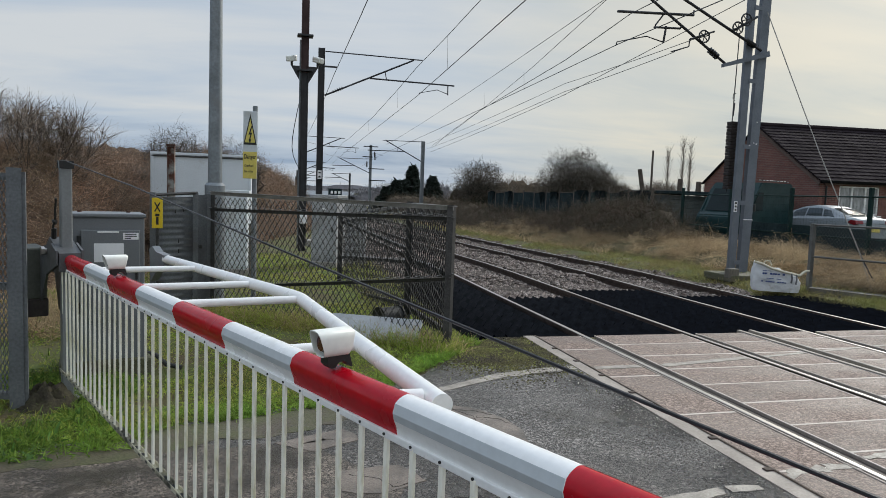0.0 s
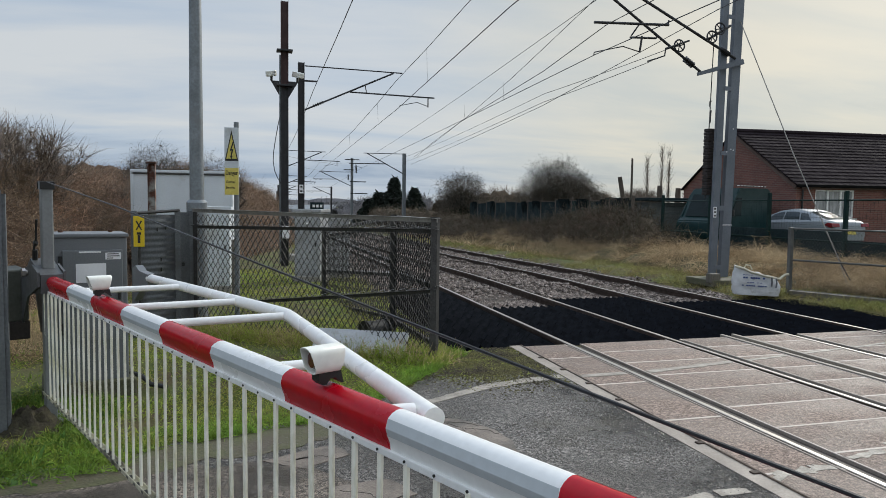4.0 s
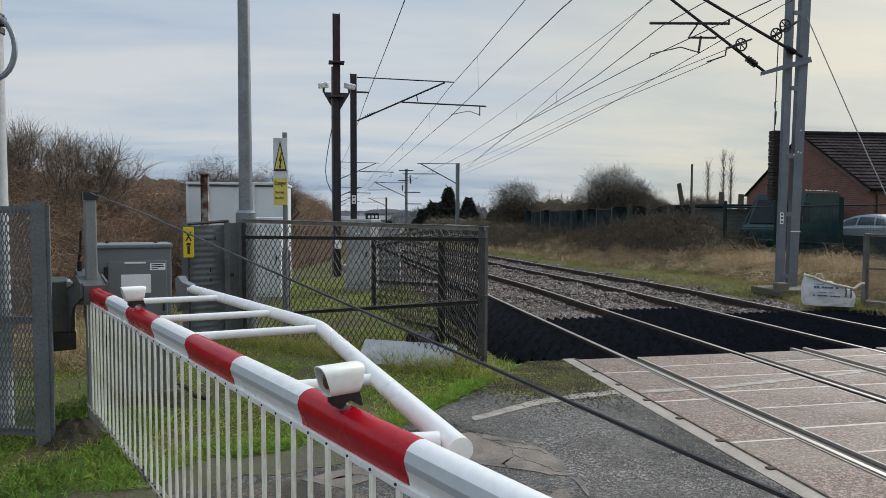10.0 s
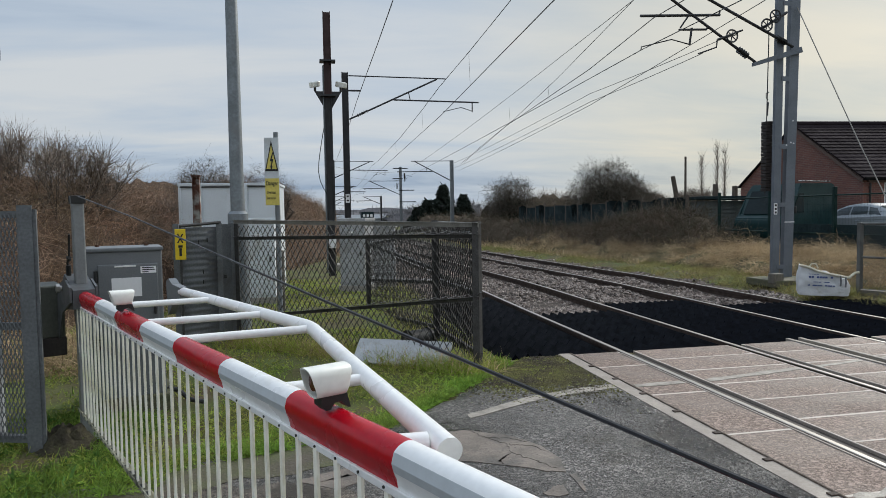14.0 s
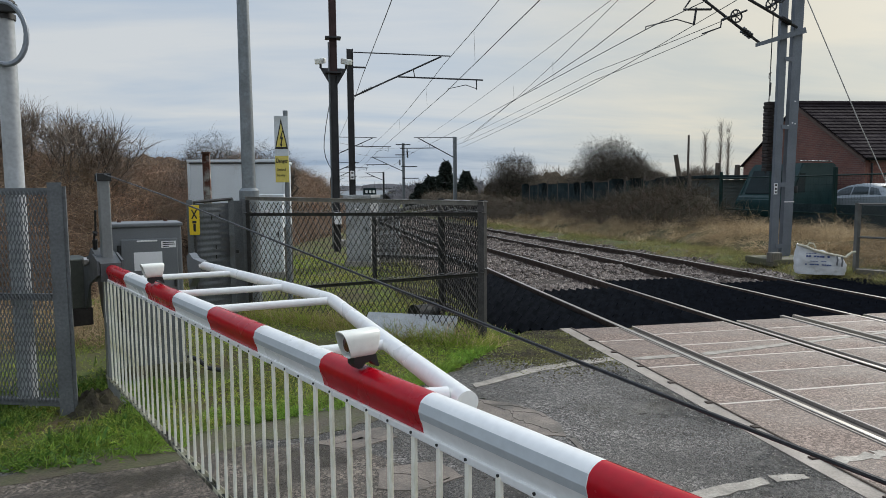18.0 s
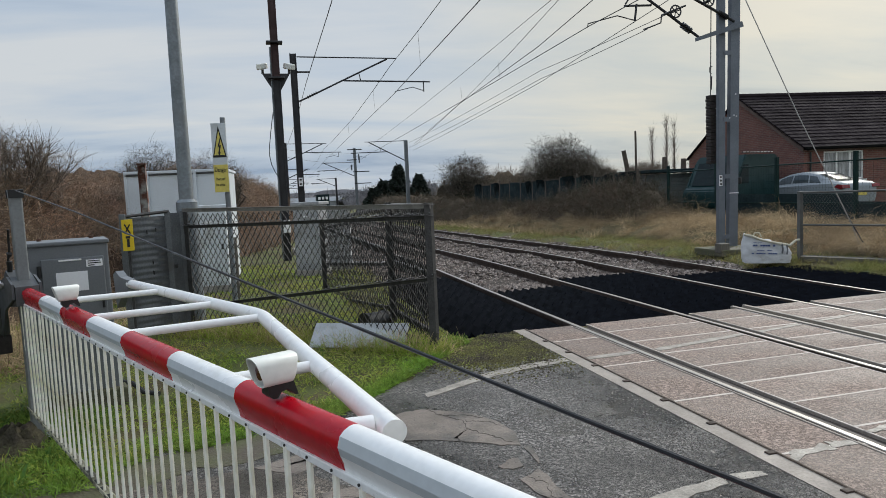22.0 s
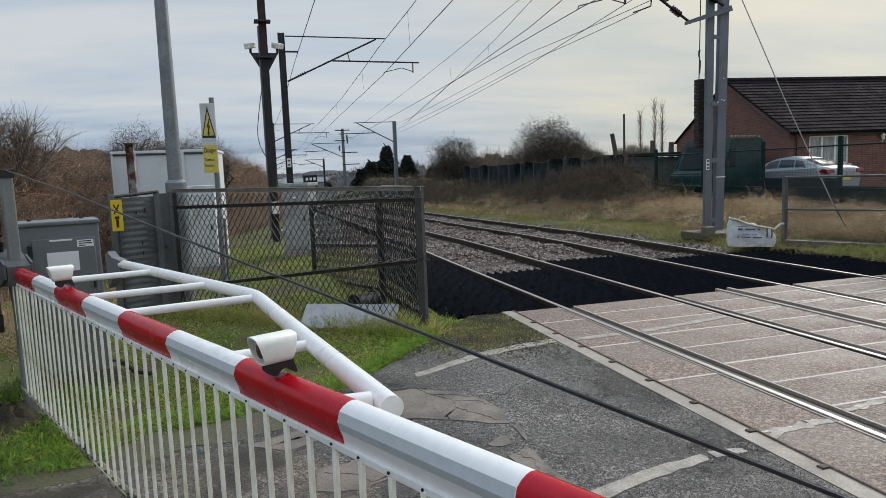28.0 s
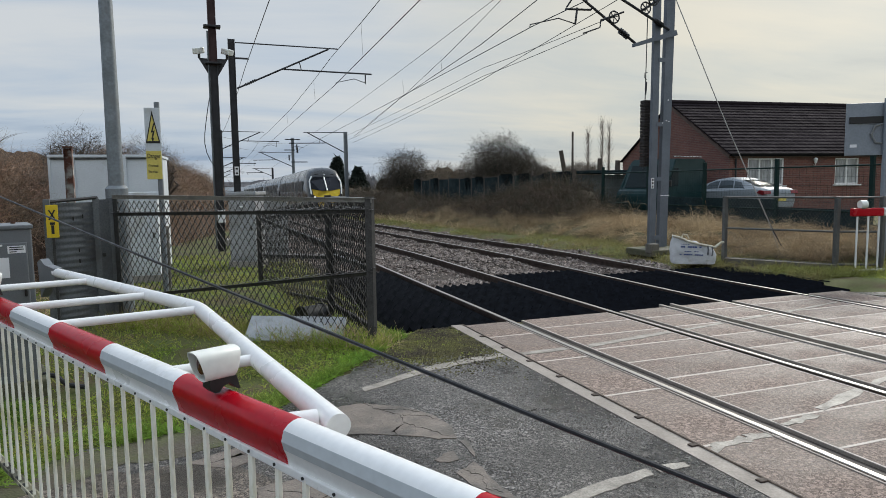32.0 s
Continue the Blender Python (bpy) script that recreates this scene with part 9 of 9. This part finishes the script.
def verge_edge(rng, n):
    t = rng.random(n)
    x = -1.6 + 3.75 * t
    edge = np.where(x < -1.0, 4.25, np.where(x < 0.45, 4.55 + (x + 1) * 0.32, 5.0 + (x - 0.45) * 1.15))
    y = edge + np.abs(rng.normal(0, 0.22, n)) - 0.12
    ok = clumpy(x, y, 2.5, -0.1, rng)
    return on_land(x[ok], y[ok])


def left_front(rng, n):
    x = rng.uniform(-3.6, -1.25, n)
    y = 4.0 + 2.0 * rng.random(n) ** 0.8
    ok = clumpy(x, y, 1.6, 0.10, rng)
    return on_land(x[ok], y[ok])


def fence_foot(rng, n):
    t = rng.random(n)
    x, y = -0.98 + 2.73 * t, 9.12 - 2.42 * t
    return on_land(x + rng.normal(0, 0.14, n), y + rng.normal(0, 0.14, n) - 0.08)


def right_verge(rng, n):
    y = 8.2 + 40 * rng.random(n) ** 1.6
    u = 9.55 + 4.2 * rng.random(n) ** 1.25
    x = u + np.array([track_shift(v) for v in y])
    ok = (x < 14.2) & clumpy(x, y, 0.8, -0.15, rng) & ~((y < 8.6) & (x < 9.9))
    return on_land(x[ok], y[ok])


def build_tussocks():
    """Fountains of dead grass: blades spreading from clump centres and drooping outwards."""
    rng = np.random.default_rng(89)
    c, k = 900, 95
    cy = 9.5 + 30 * rng.random(c) ** 1.5
    cx = 11.2 + 2.6 * rng.random(c) ** 0.65 + np.array([track_shift(v) for v in cy])
    keep = np.array([noise.noise((a * 0.9, b * 0.55, 3.0)) + 0.16 * (a - 12.6) > -0.06 for a, b in zip(cx, cy)])
    cx, cy = cx[keep], cy[keep]
    c = len(cx)
    size = rng.uniform(0.5, 1.0, c) * (0.75 + 1.1 * np.clip([0.5 + noise.noise((a * 0.8, b * 0.5, 9.0)) for a, b in zip(cx, cy)], 0, 1))
    ground_z = on_land(cx, cy)[:, 2] + np.clip(cx - 10.9, 0, 1) * 0.22
    a = rng.uniform(0, 6.28, (c, k))
    r = np.abs(rng.normal(0, 0.10, (c, k))) * size[:, None]
    base = np.stack([cx[:, None] + r * np.cos(a), cy[:, None] + r * np.sin(a), np.repeat(ground_z[:, None], k, 1)], 2).reshape(-1, 3)
    out = rng.uniform(0.2, 1.3, (c, k))
    d = np.stack([out * np.cos(a), out * np.sin(a), np.ones((c, k))], 2).reshape(-1, 3)
    n = len(base)
    ln = rng.uniform(0.25, 0.62, n) * np.repeat(size, k)
    ribbons("dead_tussocks", base, d, ln, rng.uniform(0.0035, 0.008, n), 4, 0.16, M["dry_grass"], "straw-coloured drooping dead grass tussocks", "grass", 89, 0.8)


build_tussocks()


def far_bank(rng, n):
    y = rng.uniform(20, 75, n)
    x = 10.2 + 4 * rng.random(n) + np.array([track_shift(v) for v in y])
    return on_land(x, y)


def track_side(rng, n):
    y = 8.0 + 30 * rng.random(n) ** 1.4
    x = rng.uniform(1.2, 2.45, n) + np.array([track_shift(v) for v in y])
    ok = (y > 10.3) | (x < 2.0)
    return on_land(x[ok], y[ok])


def yard(rng, n):
    x = rng.uniform(10.2, 14, n)
    y = rng.uniform(4.5, 9.2, n)
    ok = (x > 10.6) & (x + y * 0.3 > 13.2)
    return on_land(x[ok], y[ok])


grass_patch("lawn_grass", "bright green winter grass inside the fence", left_lawn, 105000, 0.02, 0.08, 0.005, M["grass"], 81, 1.1)
grass_patch("lawn_tufts", "darker grass tufts inside the fence", left_lawn, 9000, 0.05, 0.15, 0.005, M["grass_dark"], 82, 0.9)
grass_patch("verge_grass", "ragged grass along the road edge", verge_edge, 15000, 0.03, 0.10, 0.0045, M["grass_mid"], 83, 1.1)
grass_patch("front_grass", "long grass by the barrier post", left_front, 16000, 0.03, 0.12, 0.005, M["grass_dark"], 84, 1.0)
grass_patch("front_grass_light", "fresh grass by the barrier post", left_front, 16000, 0.03, 0.11, 0.0045, M["grass_mid"], 85, 1.0)
grass_patch("broad_weeds", "broad-leaved weeds among the grass by the barrier", left_front, 2600, 0.05, 0.11, 0.014, M["weed_leaf"], 94, 1.6)
grass_patch("fence_grass", "long grass at the fence foot", fence_foot, 7000, 0.06, 0.24, 0.004, M["grass"], 86, 0.6)
grass_patch("fence_dead_grass", "dead stems at the fence foot", fence_foot, 2500, 0.08, 0.30, 0.003, M["dry_grass"], 87, 0.6)
grass_patch("right_grass", "mixed rough grass beyond the far track", right_verge, 60000, 0.06, 0.23, 0.007, M["grass_olive"], 88, 0.9)
grass_patch("far_bank_grass", "rough grass along the far bank", far_bank, 14000, 0.15, 0.40, 0.016, M["dry_grass"], 90, 0.7)
grass_patch("track_side_grass", "thin grass beside the ballast", track_side, 6000, 0.05, 0.18, 0.005, M["grass_olive"], 91, 0.7)
grass_patch("yard_grass", "green grass at the far road edge", yard, 8000, 0.05, 0.16, 0.006, M["grass"], 92, 0.7)


def moss_tufts(rng, n):
    x, y = rng.normal(2.2, 0.4, n), rng.normal(6.45, 0.4, n)
    ok = (x < 2.83) & (x > 1.2) & (y < 7.2) & (y < 5.4 + 1.15 * (x - 0.8)) & clumpy(x, y, 5.0, 0.0, rng)
    return on_land(x[ok], y[ok], 0.0)


grass_patch("moss_tufts", "low moss and sparse grass in the gravel", moss_tufts, 8000, 0.008, 0.032, 0.0035, M["grass"], 93, 1.3)


# ---- what moves ----
def train_pose(y):
    s = track_shift(y + 1) - track_shift(y - 1)
    return pose(TRAIN_X + track_shift(y), y, track_fall(y + 8), math.degrees(math.atan2(track_fall(y + 30) - track_fall(y), 30)), 0, -math.degrees(math.atan2(s, 2)))


def motions():
    v = 36.6
    rows = []
    for t in (0, 4, 8, 12, 16, 20, 24, 26, 28, 29, 29.5, 30, 30.5, 31, 31.5, 32):
        rows.append((t, train_pose(46.0 + v * (32 - t))))
    walk(train, rows)


motions()
